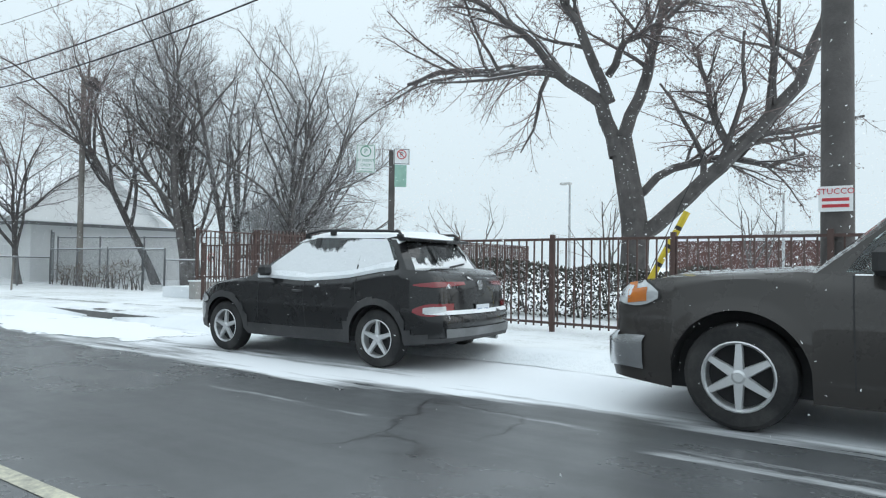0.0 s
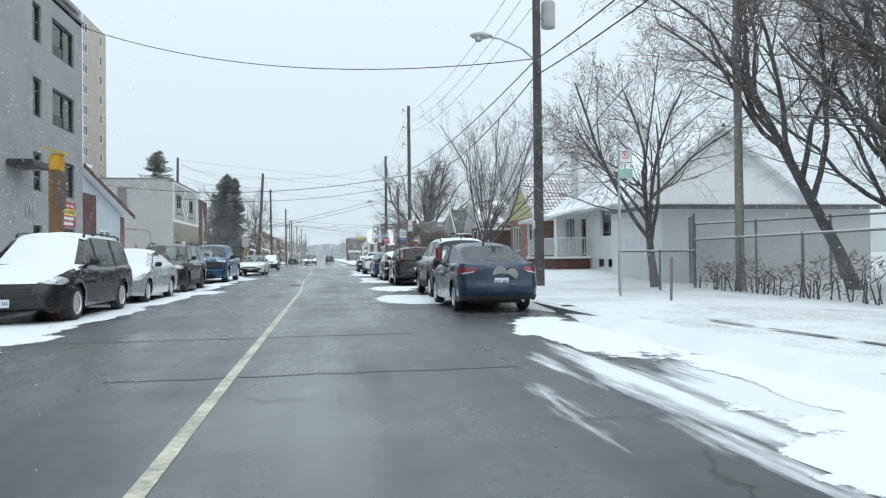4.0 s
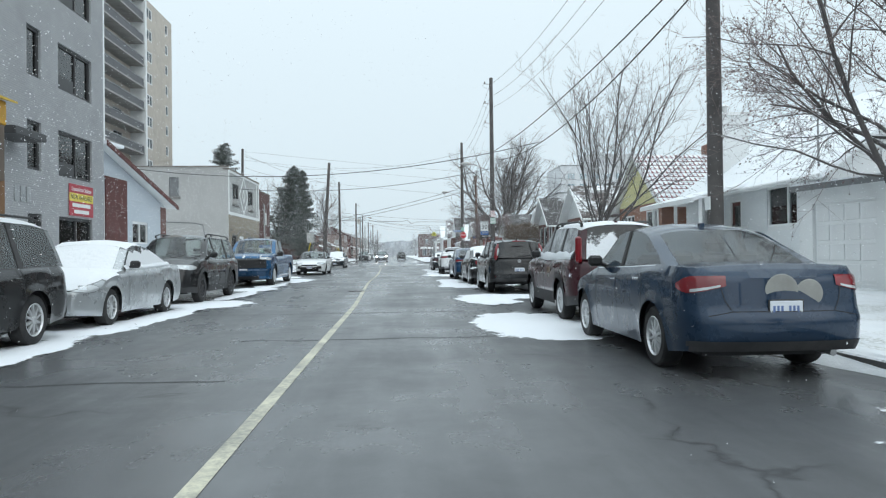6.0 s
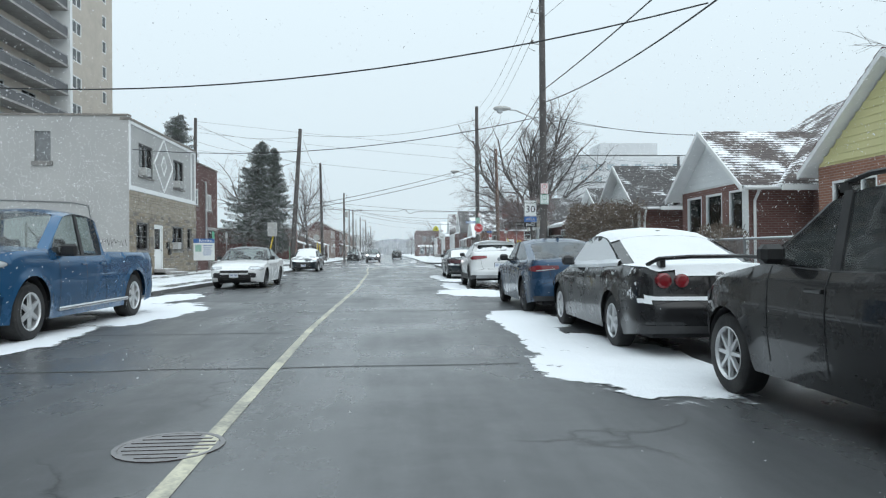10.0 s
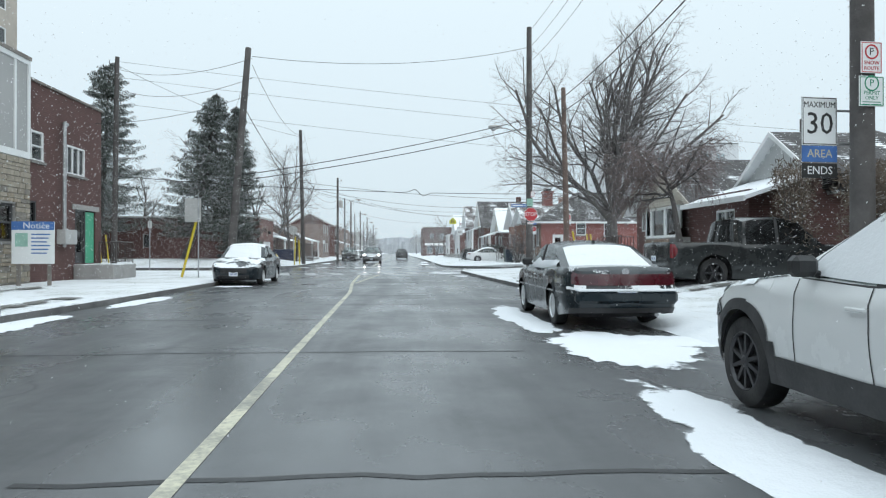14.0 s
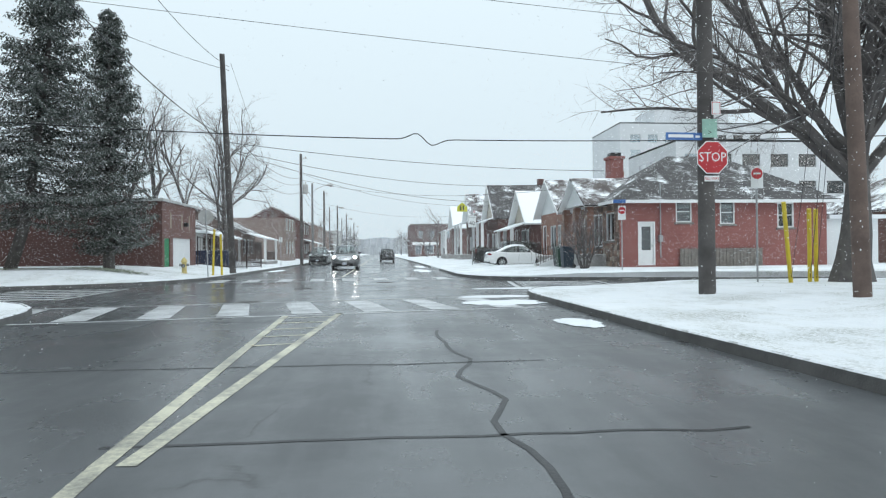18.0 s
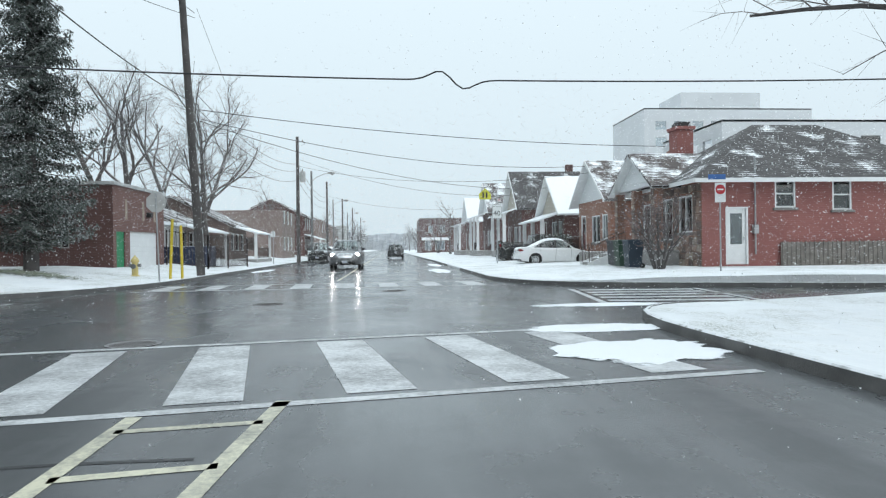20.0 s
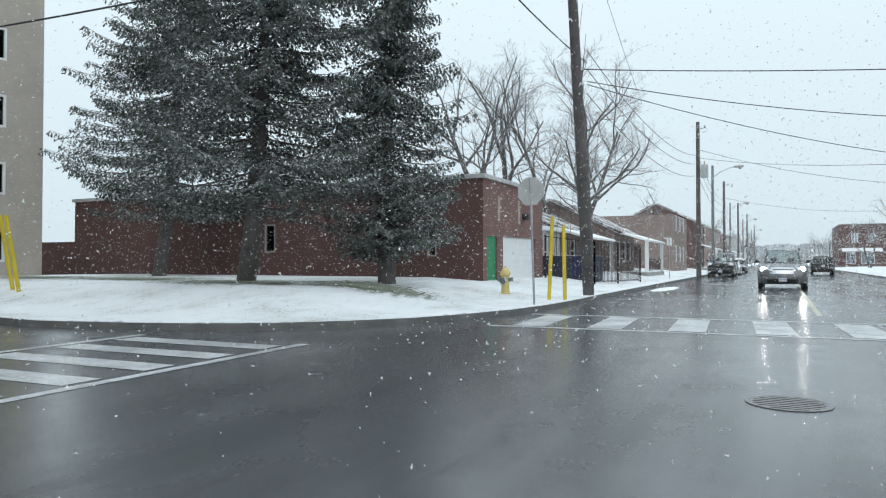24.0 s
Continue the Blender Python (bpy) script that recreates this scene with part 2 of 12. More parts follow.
def road_mat():
    """Worn wet asphalt: aggregate, seams, cracks, damp sheen, slush streaks along the gutters."""
    m = bpy.data.materials.new("wet_asphalt")
    n, l, p = nodes_of(m)
    v = coords(n)
    s = n.new("ShaderNodeSeparateXYZ")
    l.new(v, s.inputs[0])
    mp = n.new("ShaderNodeMapping")
    mp.inputs["Scale"].default_value = (1.0, 0.10, 1.0)
    l.new(v, mp.inputs["Vector"])
    long, grain, blot = noise_tex(n, l, 0.9, 6, 0.6, mp.outputs[0]), noise_tex(n, l, 70, 3, 0.7, v), noise_tex(n, l, 0.35, 6, 0.65, v)
    base = ramp_of(n, l, long, 0.3, 0.72, (0.055, 0.058, 0.062), (0.13, 0.135, 0.14))
    base = mix_of(n, l, math_of(n, l, "MULTIPLY", ramp_of(n, l, blot, 0.45, 0.7), 0.5), base, (0.16, 0.165, 0.17))
    base = mix_of(n, l, math_of(n, l, "MULTIPLY", grain, 0.35), base, (0.04, 0.042, 0.045))
    vo = n.new("ShaderNodeTexVoronoi")
    vo.feature = "DISTANCE_TO_EDGE"
    vo.inputs["Scale"].default_value = 0.16
    warp = n.new("ShaderNodeVectorMath")
    warp.operation = "ADD"
    nz = n.new("ShaderNodeTexNoise")
    nz.inputs["Scale"].default_value = 0.9
    nz.inputs["Detail"].default_value = 6
    l.new(v, nz.inputs["Vector"])
    sc = n.new("ShaderNodeVectorMath")
    sc.operation = "SCALE"
    sc.inputs["Scale"].default_value = 1.6
    l.new(nz.outputs["Color"], sc.inputs[0])
    l.new(v, warp.inputs[0])
    l.new(sc.outputs[0], warp.inputs[1])
    l.new(warp.outputs[0], vo.inputs["Vector"])
    crack = ramp_of(n, l, vo.outputs["Distance"], 0.0, 0.006, (1, 1, 1), (0, 0, 0))
    crack = math_of(n, l, "MULTIPLY", crack, ramp_of(n, l, noise_tex(n, l, 0.5, 3, 0.5, v), 0.48, 0.56))
    base = mix_of(n, l, math_of(n, l, "MULTIPLY", crack, 0.8), base, (0.015, 0.015, 0.016))
    # thin slush near the kerbs of the first stretch of road
    xr = math_of(n, l, "MULTIPLY", math_of(n, l, "SUBTRACT", s.outputs["X"], 3.2, ), 0.16, True)
    near = math_of(n, l, "MULTIPLY", math_of(n, l, "SUBTRACT", 24.0, s.outputs["Y"]), 0.12, True)
    streak = math_of(n, l, "ADD", math_of(n, l, "MULTIPLY", noise_tex(n, l, 1.3, 7, 0.65, mp.outputs[0]), 0.8), math_of(n, l, "MULTIPLY", math_of(n, l, "MULTIPLY", xr, near), 0.75))
    slush = math_of(n, l, "MULTIPLY", ramp_of(n, l, streak, 0.60, 0.68), 0.92)
    base = mix_of(n, l, slush, base, (0.82, 0.84, 0.87))
    l.new(base, p.inputs["Base Color"])
    wet = ramp_of(n, l, math_of(n, l, "ADD", math_of(n, l, "MULTIPLY", blot, 0.6), math_of(n, l, "MULTIPLY", long, 0.45)), 0.42, 0.66)
    farther = math_of(n, l, "MULTIPLY", math_of(n, l, "SUBTRACT", s.outputs["Y"], 84.0), 0.05, True)
    rr = math_of(n, l, "SUBTRACT", 0.42, math_of(n, l, "MULTIPLY", wet, 0.26))
    rr = math_of(n, l, "SUBTRACT", rr, math_of(n, l, "MULTIPLY", farther, 0.13))
    rr = math_of(n, l, "ADD", rr, math_of(n, l, "MULTIPLY", slush, 0.3))
    l.new(rr, p.inputs["Roughness"])
    p.inputs["Specular IOR Level"].default_value = 0.5
    bump_of(n, l, math_of(n, l, "SUBTRACT", grain, math_of(n, l, "MULTIPLY", crack, 1.5)), 0.14, 0.01, p)
    return m


def brick_mat(name, a, b, mortar=(0.36, 0.34, 0.32), bw=0.215, bh=0.075, joint=0.010, bump=0.5):
    """Coursed masonry for upright walls along x or y, with soot and weather stains."""
    m = bpy.data.materials.new(name)
    n, l, p = nodes_of(m)
    v = coords(n)
    s, cb = n.new("ShaderNodeSeparateXYZ"), n.new("ShaderNodeCombineXYZ")
    l.new(v, s.inputs[0])
    l.new(math_of(n, l, "ADD", s.outputs["X"], s.outputs["Y"]), cb.inputs[0])
    l.new(s.outputs["Z"], cb.inputs[1])
    br = n.new("ShaderNodeTexBrick")
    br.inputs["Color1"].default_value, br.inputs["Color2"].default_value, br.inputs["Mortar"].default_value = (*a, 1), (*b, 1), (*mortar, 1)
    br.inputs["Scale"].default_value = 1.0
    br.inputs["Brick Width"].default_value, br.inputs["Row Height"].default_value, br.inputs["Mortar Size"].default_value = bw, bh, joint
    br.inputs["Mortar Smooth"].default_value, br.inputs["Bias"].default_value = 0.3, 0.0
    l.new(cb.outputs[0], br.inputs["Vector"])
    c = mix_of(n, l, math_of(n, l, "MULTIPLY", ramp_of(n, l, noise_tex(n, l, 0.7, 7, 0.7, v), 0.4, 0.75), 0.45), br.outputs["Color"], tuple(x * 0.45 for x in a))
    c = mix_of(n, l, math_of(n, l, "MULTIPLY", noise_tex(n, l, 30, 3, 0.6, v), 0.35), c, tuple(min(1, x * 1.35) for x in b))
    l.new(c, p.inputs["Base Color"])
    p.inputs["Roughness"].default_value = 0.85
    h = math_of(n, l, "SUBTRACT", math_of(n, l, "MULTIPLY", noise_tex(n, l, 45, 3, 0.6, v), 0.25), br.outputs["Fac"])
    bump_of(n, l, h, bump, 0.02, p)
    MATS[name] = m
    return m


def shingle_mat(name, col, snow=0.5, course=0.16):
    """Asphalt shingles: courses up the slope (local y), snow caught along their butts in drifts."""
    m = bpy.data.materials.new(name)
    n, l, p = nodes_of(m)
    v = coords(n)
    br = n.new("ShaderNodeTexBrick")
    br.inputs["Color1"].default_value, br.inputs["Color2"].default_value = (*[c * 0.75 for c in col], 1), (*[c * 1.25 for c in col], 1)
    br.inputs["Mortar"].default_value = (*[c * 0.35 for c in col], 1)
    br.inputs["Scale"].default_value = 1.0
    br.inputs["Brick Width"].default_value, br.inputs["Row Height"].default_value, br.inputs["Mortar Size"].default_value = 0.3, course, 0.008
    l.new(v, br.inputs["Vector"])
    s = n.new("ShaderNodeSeparateXYZ")
    l.new(v, s.inputs[0])
    saw = math_of(n, l, "FRACT", math_of(n, l, "DIVIDE", s.outputs["Y"], course))
    drift = math_of(n, l, "ADD", math_of(n, l, "MULTIPLY", noise_tex(n, l, 0.7, 5, 0.65, v), 1.15), math_of(n, l, "MULTIPLY", noise_tex(n, l, 7, 4, 0.7, v), 0.15))
    f = math_of(n, l, "ADD", math_of(n, l, "ADD", math_of(n, l, "MULTIPLY", saw, -0.15), drift), snow - 0.5)
    f = ramp_of(n, l, f, 0.56, 0.64)
    l.new(mix_of(n, l, f, br.outputs["Color"], (0.86, 0.88, 0.90)), p.inputs["Base Color"])
    p.inputs["Roughness"].default_value = 0.85
    bump_of(n, l, math_of(n, l, "ADD", math_of(n, l, "MULTIPLY", saw, -0.6), math_of(n, l, "MULTIPLY", f, 0.8)), 0.6, 0.02, p)
    MATS[name] = m
    return m


def marking_mat(name, col):
    """Road paint worn through to the asphalt."""
    m = bpy.data.materials.new(name)
    n, l, p = nodes_of(m)
    v = coords(n)
    wear = ramp_of(n, l, math_of(n, l, "ADD", math_of(n, l, "MULTIPLY", noise_tex(n, l, 1.2, 6, 0.7, v), 0.6), math_of(n, l, "MULTIPLY", noise_tex(n, l, 18, 4, 0.7, v), 0.4)), 0.42, 0.60)
    l.new(mix_of(n, l, math_of(n, l, "MULTIPLY", wear, 0.75), col, (0.10, 0.10, 0.105)), p.inputs["Base Color"])
    p.inputs["Roughness"].default_value = 0.42
    return m


def glow_mat(name, col, strength):
    m = bpy.data.materials.new(name)
    n, l, p = nodes_of(m)
    p.inputs["Base Color"].default_value = (*col, 1)
    p.inputs["Emission Color"].default_value, p.inputs["Emission Strength"].default_value = (*col, 1), strength
    return m


SNOW, LAWN, ROAD = snow_mat(), lawn_mat(), road_mat()
CLING_LIGHT, CLING, CLING_HEAVY, CLING_LOW = cling_mat("clinging_snow_traces", 0.34, 0.0, 4.5), cling_mat("clinging_snow", 0.52), cling_mat("snow_cover", 0.74), cling_mat("snow_settled_low", 0.47, 0.45, 1.6)
CLING_PANE = cling_mat("snow_on_panes", 0.66, 0.45, 1.5, (0.80, 0.82, 0.84), bump=0.25)
PATCH = cling_mat("thin_snow_patch", 0.50, 0.0, 1.1, (0.82, 0.84, 0.87), 0.75, 1.5)
TRACK = cling_mat("wet_trodden_ground", 0.50, 0.0, 1.6, (0.13, 0.125, 0.115), 0.5)
GLASS = glass_mat("window_glass", (0.62, 0.67, 0.69), ior=2.1)
CAR_GLASS = glass_mat("car_glass", (0.70, 0.77, 0.76), 0.03, 0.12, 1.6)
DARK_GLASS = glass_mat("privacy_glass", (0.06, 0.066, 0.07), 0.03, 0.06, 1.6)
FROST_GLASS = glass_mat("frosted_car_glass", (0.30, 0.34, 0.35), 0.15, 0.75)
YELLOW_LINE, WHITE_LINE = marking_mat("yellow_road_paint", (0.62, 0.59, 0.45)), marking_mat("white_road_paint", (0.62, 0.63, 0.64))
KERB = M("wet_concrete", (0.13, 0.128, 0.125), 0.6, var=0.35, scale=2, bump=0.3, snow=0.85)
CONCRETE = M("grey_concrete", (0.36, 0.35, 0.335), 0.85, var=0.25, scale=1.2, bump=0.3, dirt=0.4)
CONCRETE_SNOW = M("snow_dusted_concrete", (0.34, 0.33, 0.32), 0.85, var=0.25, scale=1.2, bump=0.3, dirt=0.4, snow=0.9)
WOOD_POLE = M("weathered_pole_wood", (0.105, 0.096, 0.093), 0.85, var=0.4, scale=1.5, fine=25, bump=0.5)
BROWN_POLE = M("reddish_pole_wood", (0.16, 0.115, 0.098), 0.85, var=0.4, scale=1.5, fine=25, bump=0.5)
STEEL = M("galvanised_steel", (0.42, 0.43, 0.44), 0.45, 0.7, var=0.2, bump=0.05)
DULL_STEEL = M("dull_grey_steel", (0.20, 0.205, 0.21), 0.55, 0.4, var=0.2, bump=0.05)
IRON = M("brown_black_iron", (0.050, 0.036, 0.033), 0.5, 0.3, var=0.3, bump=0.1, snow=0.25)
RUST_IRON = M("red_brown_painted_metal", (0.085, 0.050, 0.043), 0.6, 0.1, var=0.3, bump=0.1, snow=0.3)
BLACK = M("black_plastic", (0.018, 0.018, 0.019), 0.5, var=0.2, bump=0.1)
CABLE = M("black_cable", (0.02, 0.02, 0.022), 0.6, bump=0)
WHITE = M("white_paint", (0.74, 0.75, 0.75), 0.6, var=0.08, scale=1.0, bump=0.08, dirt=0.18)
WHITE_TRIM = M("white_trim_paint", (0.78, 0.79, 0.79), 0.55, var=0.06, bump=0.05, dirt=0.1)
SIGN_WHITE = M("sign_white_sheet", (0.78, 0.80, 0.80), 0.4, var=0.04, bump=0.0, dirt=0.1)
SIGN_BLACK = M("sign_black_ink", (0.02, 0.02, 0.02), 0.5, bump=0)
SIGN_RED = M("sign_red_sheet", (0.50, 0.035, 0.045), 0.4, var=0.1, bump=0)
SIGN_GREEN = M("sign_green_ink", (0.03, 0.25, 0.14), 0.5, bump=0)
SIGN_BLUE = M("sign_blue_sheet", (0.06, 0.16, 0.42), 0.45, bump=0)
SIGN_MINT = M("sign_pale_green_sheet", (0.30, 0.50, 0.42), 0.45, bump=0)
YELLOW_GUARD = M("yellow_guy_guard", (0.62, 0.47, 0.03), 0.55, var=0.15, bump=0.05, dirt=0.2)
BARK = M("dark_wet_bark", (0.115, 0.105, 0.102), 0.9, var=0.35, scale=4, fine=30, bump=0.6, snow=0.75)
TWIG = M("bare_twigs", (0.20, 0.182, 0.178), 0.9, var=0.3, bump=0, snow=0.6)
BUD_TWIG = M("budding_twigs", (0.20, 0.155, 0.150), 0.9, var=0.3, bump=0, snow=0.5)
# snow on the twigs, plus a base colour lightened to imitate distance haze
GREY_TWIG = M("haze_paled_snowy_twigs", (0.32, 0.315, 0.32), 0.9, var=0.3, bump=0, snow=0.6)
HEDGE = M("brown_hedge_twigs", (0.165, 0.128, 0.100), 0.9, var=0.4, scale=2, bump=0, snow=0.3)
NEEDLES = M("snow_dusted_spruce_needles", (0.075, 0.092, 0.082), 0.85, var=0.45, scale=1.5, bump=0, snow=0.30, thin=True)
EVERGREEN = M("evergreen_shrub_leaves", (0.060, 0.058, 0.048), 0.85, var=0.4, scale=3, bump=0, snow=0.4)
SNOWY_LEAF = M("snow_laden_shrub_leaves", (0.11, 0.115, 0.10), 0.85, var=0.4, scale=3, bump=0, snow=0.9, thin=True)
TYRE = M("tyre_rubber", (0.016, 0.016, 0.017), 0.8, var=0.3, bump=0.2, dirt=0.3)
ALLOY = M("alloy_wheel", (0.66, 0.67, 0.68), 0.32, 0.55, var=0.1, bump=0, dirt=0.25)
DARK_ALLOY = M("dark_alloy_wheel", (0.07, 0.07, 0.075), 0.4, 0.7, var=0.1, bump=0, dirt=0.2)
CHROME = M("chrome", (0.60, 0.61, 0.62), 0.2, 1.0, var=0.05, bump=0)
TRIM = M("dark_body_trim", (0.035, 0.035, 0.037), 0.6, var=0.2, bump=0.1, dirt=0.2)
SILVER_TRIM = M("silver_body_trim", (0.34, 0.35, 0.36), 0.4, 0.5, var=0.1, bump=0)
INTERIOR = M("dark_interior", (0.035, 0.035, 0.037), 0.85, bump=0)
RED_LENS = M("red_lamp_lens", (0.20, 0.008, 0.014), 0.2, var=0.3, bump=0, coat=0.8)
CLEAR_LENS = M("clear_lamp_lens", (0.55, 0.57, 0.58), 0.15, 0.3, var=0.2, bump=0, coat=0.8)
MAROON_LENS = M("dark_maroon_lens", (0.060, 0.006, 0.012), 0.2, var=0.2, bump=0, coat=0.8)
AMBER_LENS = M("amber_lamp_lens", (0.55, 0.16, 0.02), 0.2, bump=0, coat=0.8)
PLATE = M("licence_plate", (0.66, 0.69, 0.73), 0.45, var=0.05, bump=0)
PLATE_INK = M("plate_ink", (0.10, 0.16, 0.34), 0.5, bump=0)
HEADLAMP_ON = glow_mat("lit_headlamp", (1.0, 0.98, 0.94), 60.0)

# ---- mesh helpers
class Geo:
    """Vertices and faces of one mesh."""

    def __init__(self):
        self.v, self.f = [], []

    def add(self, verts, faces):
        o = len(self.v)
        self.v.extend(verts)
        self.f.extend([tuple(i + o for i in f) for f in faces])
        return self

    def box(self, x0, x1, y0, y1, z0, z1, b=0.0):
        if b <= 0:
            return self.add([(x, y, z) for x in (x0, x1) for y in (y0, y1) for z in (z0, z1)], [(0, 1, 3, 2), (4, 6, 7, 5), (0, 4, 5, 1), (2, 3, 7, 6), (0, 2, 6, 4), (1, 5, 7, 3)])
        lo, hi = (x0, y0, z0), (x1, y1, z1)
        b = min(b, 0.45 * min(abs(p - q) for p, q in zip(lo, hi)))
        vs, key = [], {}
        for c in [(i, j, k) for i in (0, 1) for j in (0, 1) for k in (0, 1)]:
            for a in range(3):
                key[c, a] = len(vs)
                vs.append(tuple((hi[d] if c[d] else lo[d]) + (0 if d == a else (-b if c[d] else b)) for d in range(3)))
        fs = []
        for a in range(3):
            p, q = [d for d in range(3) if d != a]
            for s in (0, 1):
                ring = []
                for i, j in ((0, 0), (1, 0), (1, 1), (0, 1)):
                    c = [0, 0, 0]
                    c[a], c[p], c[q] = s, i, j
                    ring.append(key[tuple(c), a])
                fs.append(tuple(ring))
            for i in (0, 1):
                for j in (0, 1):
                    c0, c1 = [0, 0, 0], [0, 0, 0]
                    c0[p] = c1[p] = i
                    c0[q] = c1[q] = j
                    c1[a] = 1
                    c0, c1 = tuple(c0), tuple(c1)
                    fs.append((key[c0, p], key[c1, p], key[c1, q], key[c0, q]))
        for c in [(i, j, k) for i in (0, 1) for j in (0, 1) for k in (0, 1)]:
            fs.append((key[c, 0], key[c, 1], key[c, 2]))
        return self.add(vs, fs)

    def tube(self, pts, radii, sides=6, cap=True):
        pts = [Vector(p) for p in pts]
        if isinstance(radii, (int, float)):
            radii = [radii] * len(pts)
        o, n = len(self.v), len(pts)
        ref = None
        for i, p in enumerate(pts):
            d = (pts[min(i + 1, n - 1)] - pts[max(i - 1, 0)])
            d = d.normalized() if d.length > 1e-9 else Vector((0, 0, 1))
            if ref is None:
                ref = d.orthogonal().normalized()
            ref = (ref - d * ref.dot(d))
            ref = ref.normalized() if ref.length > 1e-6 else d.orthogonal().normalized()
            w = d.cross(ref)
            for k in range(sides):
                a = 2 * math.pi * k / sides
                q = p + (ref * math.cos(a) + w * math.sin(a)) * radii[i]
                self.v.append((q.x, q.y, q.z))
        for i in range(n - 1):
            for k in range(sides):
                a, b = o + i * sides + k, o + i * sides + (k + 1) % sides
                self.f.append((a, b, b + sides, a + sides))
        if cap and sides > 2:
            self.f.append(tuple(o + k for k in range(sides))[::-1])
            self.f.append(tuple(o + (n - 1) * sides + k for k in range(sides)))
        return self

    def lathe(self, prof, axis="z", seg=20, at=(0, 0, 0), close=False):
        """prof: (radius, height) pairs turned about an axis."""
        o, n = len(self.v), len(prof)
        for r, h in prof:
            for k in range(seg):
                a = 2 * math.pi * k / seg
                c, s = r * math.cos(a), r * math.sin(a)
                p = {"z": (c, s, h), "x": (h, c, s), "y": (c, h, s)}[axis]
                self.v.append((p[0] + at[0], p[1] + at[1], p[2] + at[2]))
        for i in range(n if close else n - 1):
            for k in range(seg):
                a, b = o + i * seg + k, o + i * seg + (k + 1) % seg
                j = ((i + 1) % n - i) * seg
                self.f.append((a, b, b + j, a + j))
        if not close:
            self.f.append(tuple(o + k for k in range(seg)))
            self.f.append(tuple(o + (n - 1) * seg + k for k in range(seg)))
        return self

    def prism(self, poly, axis, lo, hi):
        """A flat outline pulled out along an axis; poly in the other two axes in order."""
        n = len(poly)
        put = {"x": lambda p, h: (h, p[0], p[1]), "y": lambda p, h: (p[0], h, p[1]), "z": lambda p, h: (p[0], p[1], h)}[axis]
        vs = [put(p, lo) for p in poly] + [put(p, hi) for p in poly]
        return self.add(vs, [tuple(range(n)), tuple(range(n, 2 * n))[::-1]] + [(i, (i + 1) % n, (i + 1) % n + n, i + n) for i in range(n)])

    def moved(self, m):
        self.v = [tuple(m @ Vector(p)) for p in self.v]
        return self

    def mesh(self, name="mesh", smooth=False, fix=True, angle=35):
        used = sorted({i for f in self.f for i in f})
        if len(used) < len(self.v):
            idx = {v: i for i, v in enumerate(used)}
            self.v, self.f = [self.v[i] for i in used], [tuple(idx[i] for i in f) for f in self.f]
        me = bpy.data.meshes.new(name)
        me.from_pydata(self.v, [], self.f)
        if fix and len(self.f) < 12000:
            b = bmesh.new()
            b.from_mesh(me)
            bmesh.ops.recalc_face_normals(b, faces=b.faces)
            b.to_mesh(me)
            b.free()
        if smooth:
            me.shade_smooth()
            me.set_sharp_from_angle(angle=radians(angle))
        me.update()
        return me


def thing(name, m, label="", category="", group="", kind=""):
    ob = new(name)
    ob.empty_display_size = 0.2
    ob.matrix_world = m
    return tagged(ob, label, category, group, kind)


def part(name, data, material, parent=None, label="", smooth=False, m=None, fix=True, angle=35):
    """Links a Geo or a mesh as one mesh object under a thing or a part."""
    me = data.mesh(name, smooth, fix, angle) if isinstance(data, Geo) else data
    if material is not None and not me.materials:
        me.materials.append(material)
    ob = new(name, me)
    if parent is not None:
        ob.parent = parent
    if m is not None:
        ob.matrix_basis = m
    if label:
        ob["label"] = label
    return ob


def lettering(parent, words, size, m, material, name="lettering", align="CENTER", squeeze=1.0):
    c = bpy.data.curves.new(name, "FONT")
    c.body, c.size, c.align_x, c.align_y, c.extrude, c.resolution_u = words, size, align, "CENTER", 0.002, 2
    tmp = bpy.data.objects.new(name, c)
    scene.collection.objects.link(tmp)
    bpy.context.view_layer.update()
    me = bpy.data.meshes.new_from_object(tmp.evaluated_get(bpy.context.evaluated_depsgraph_get()))
    bpy.data.objects.remove(tmp)
    bpy.data.curves.remove(c)
    me.materials.clear()
    me.materials.append(material)
    if squeeze != 1.0:
        me.transform(Matrix.Diagonal((squeeze, 1, 1, 1)))
    ob = new(name, me)
    ob.parent = parent
    ob.matrix_basis = m
    return ob


def smooth01(a, b, x):
    t = min(1.0, max(0.0, (x - a) / (b - a)))
    return t * t * (3 - 2 * t)


def along(pts, x):
    """Straight-line interpolation through (x, value) pairs."""
    if x <= pts[0][0]:
        return pts[0][1]
    for (a, u), (b, v) in zip(pts, pts[1:]):
        if x <= b:
            return u + (v - u) * (x - a) / (b - a)
    return pts[-1][1]


RNG = random.Random(7)

# ---- ground, road, kerbs
KR = [(-80, 8.3), (10, 7.4), (22, 7.25), (59, 6.95), (78, 6.5), (89, 6.05), (98, 5.95)]
KL = [(-80, -4.7), (45, -4.6), (60, -4.5), (72, -4.25), (90, -4.2)]


def gz(x, y):
    """Height of the verge: lawns rise gently behind the kerb."""
    z = 0.13
    if x > 0:
        if y < 101:
            z += 0.36 * smooth01(8.2, 12.0, x) * smooth01(33, 42, y) * (1 - 0.55 * smooth01(87, 96, y))
        else:
            z += 0.22 * smooth01(6.5, 12, x)
    elif y > 100:
        z += 0.50 * smooth01(-6.8, -12, x) * smooth01(105.5, 110, y) * (1 - smooth01(-32, -45, x))
    return z


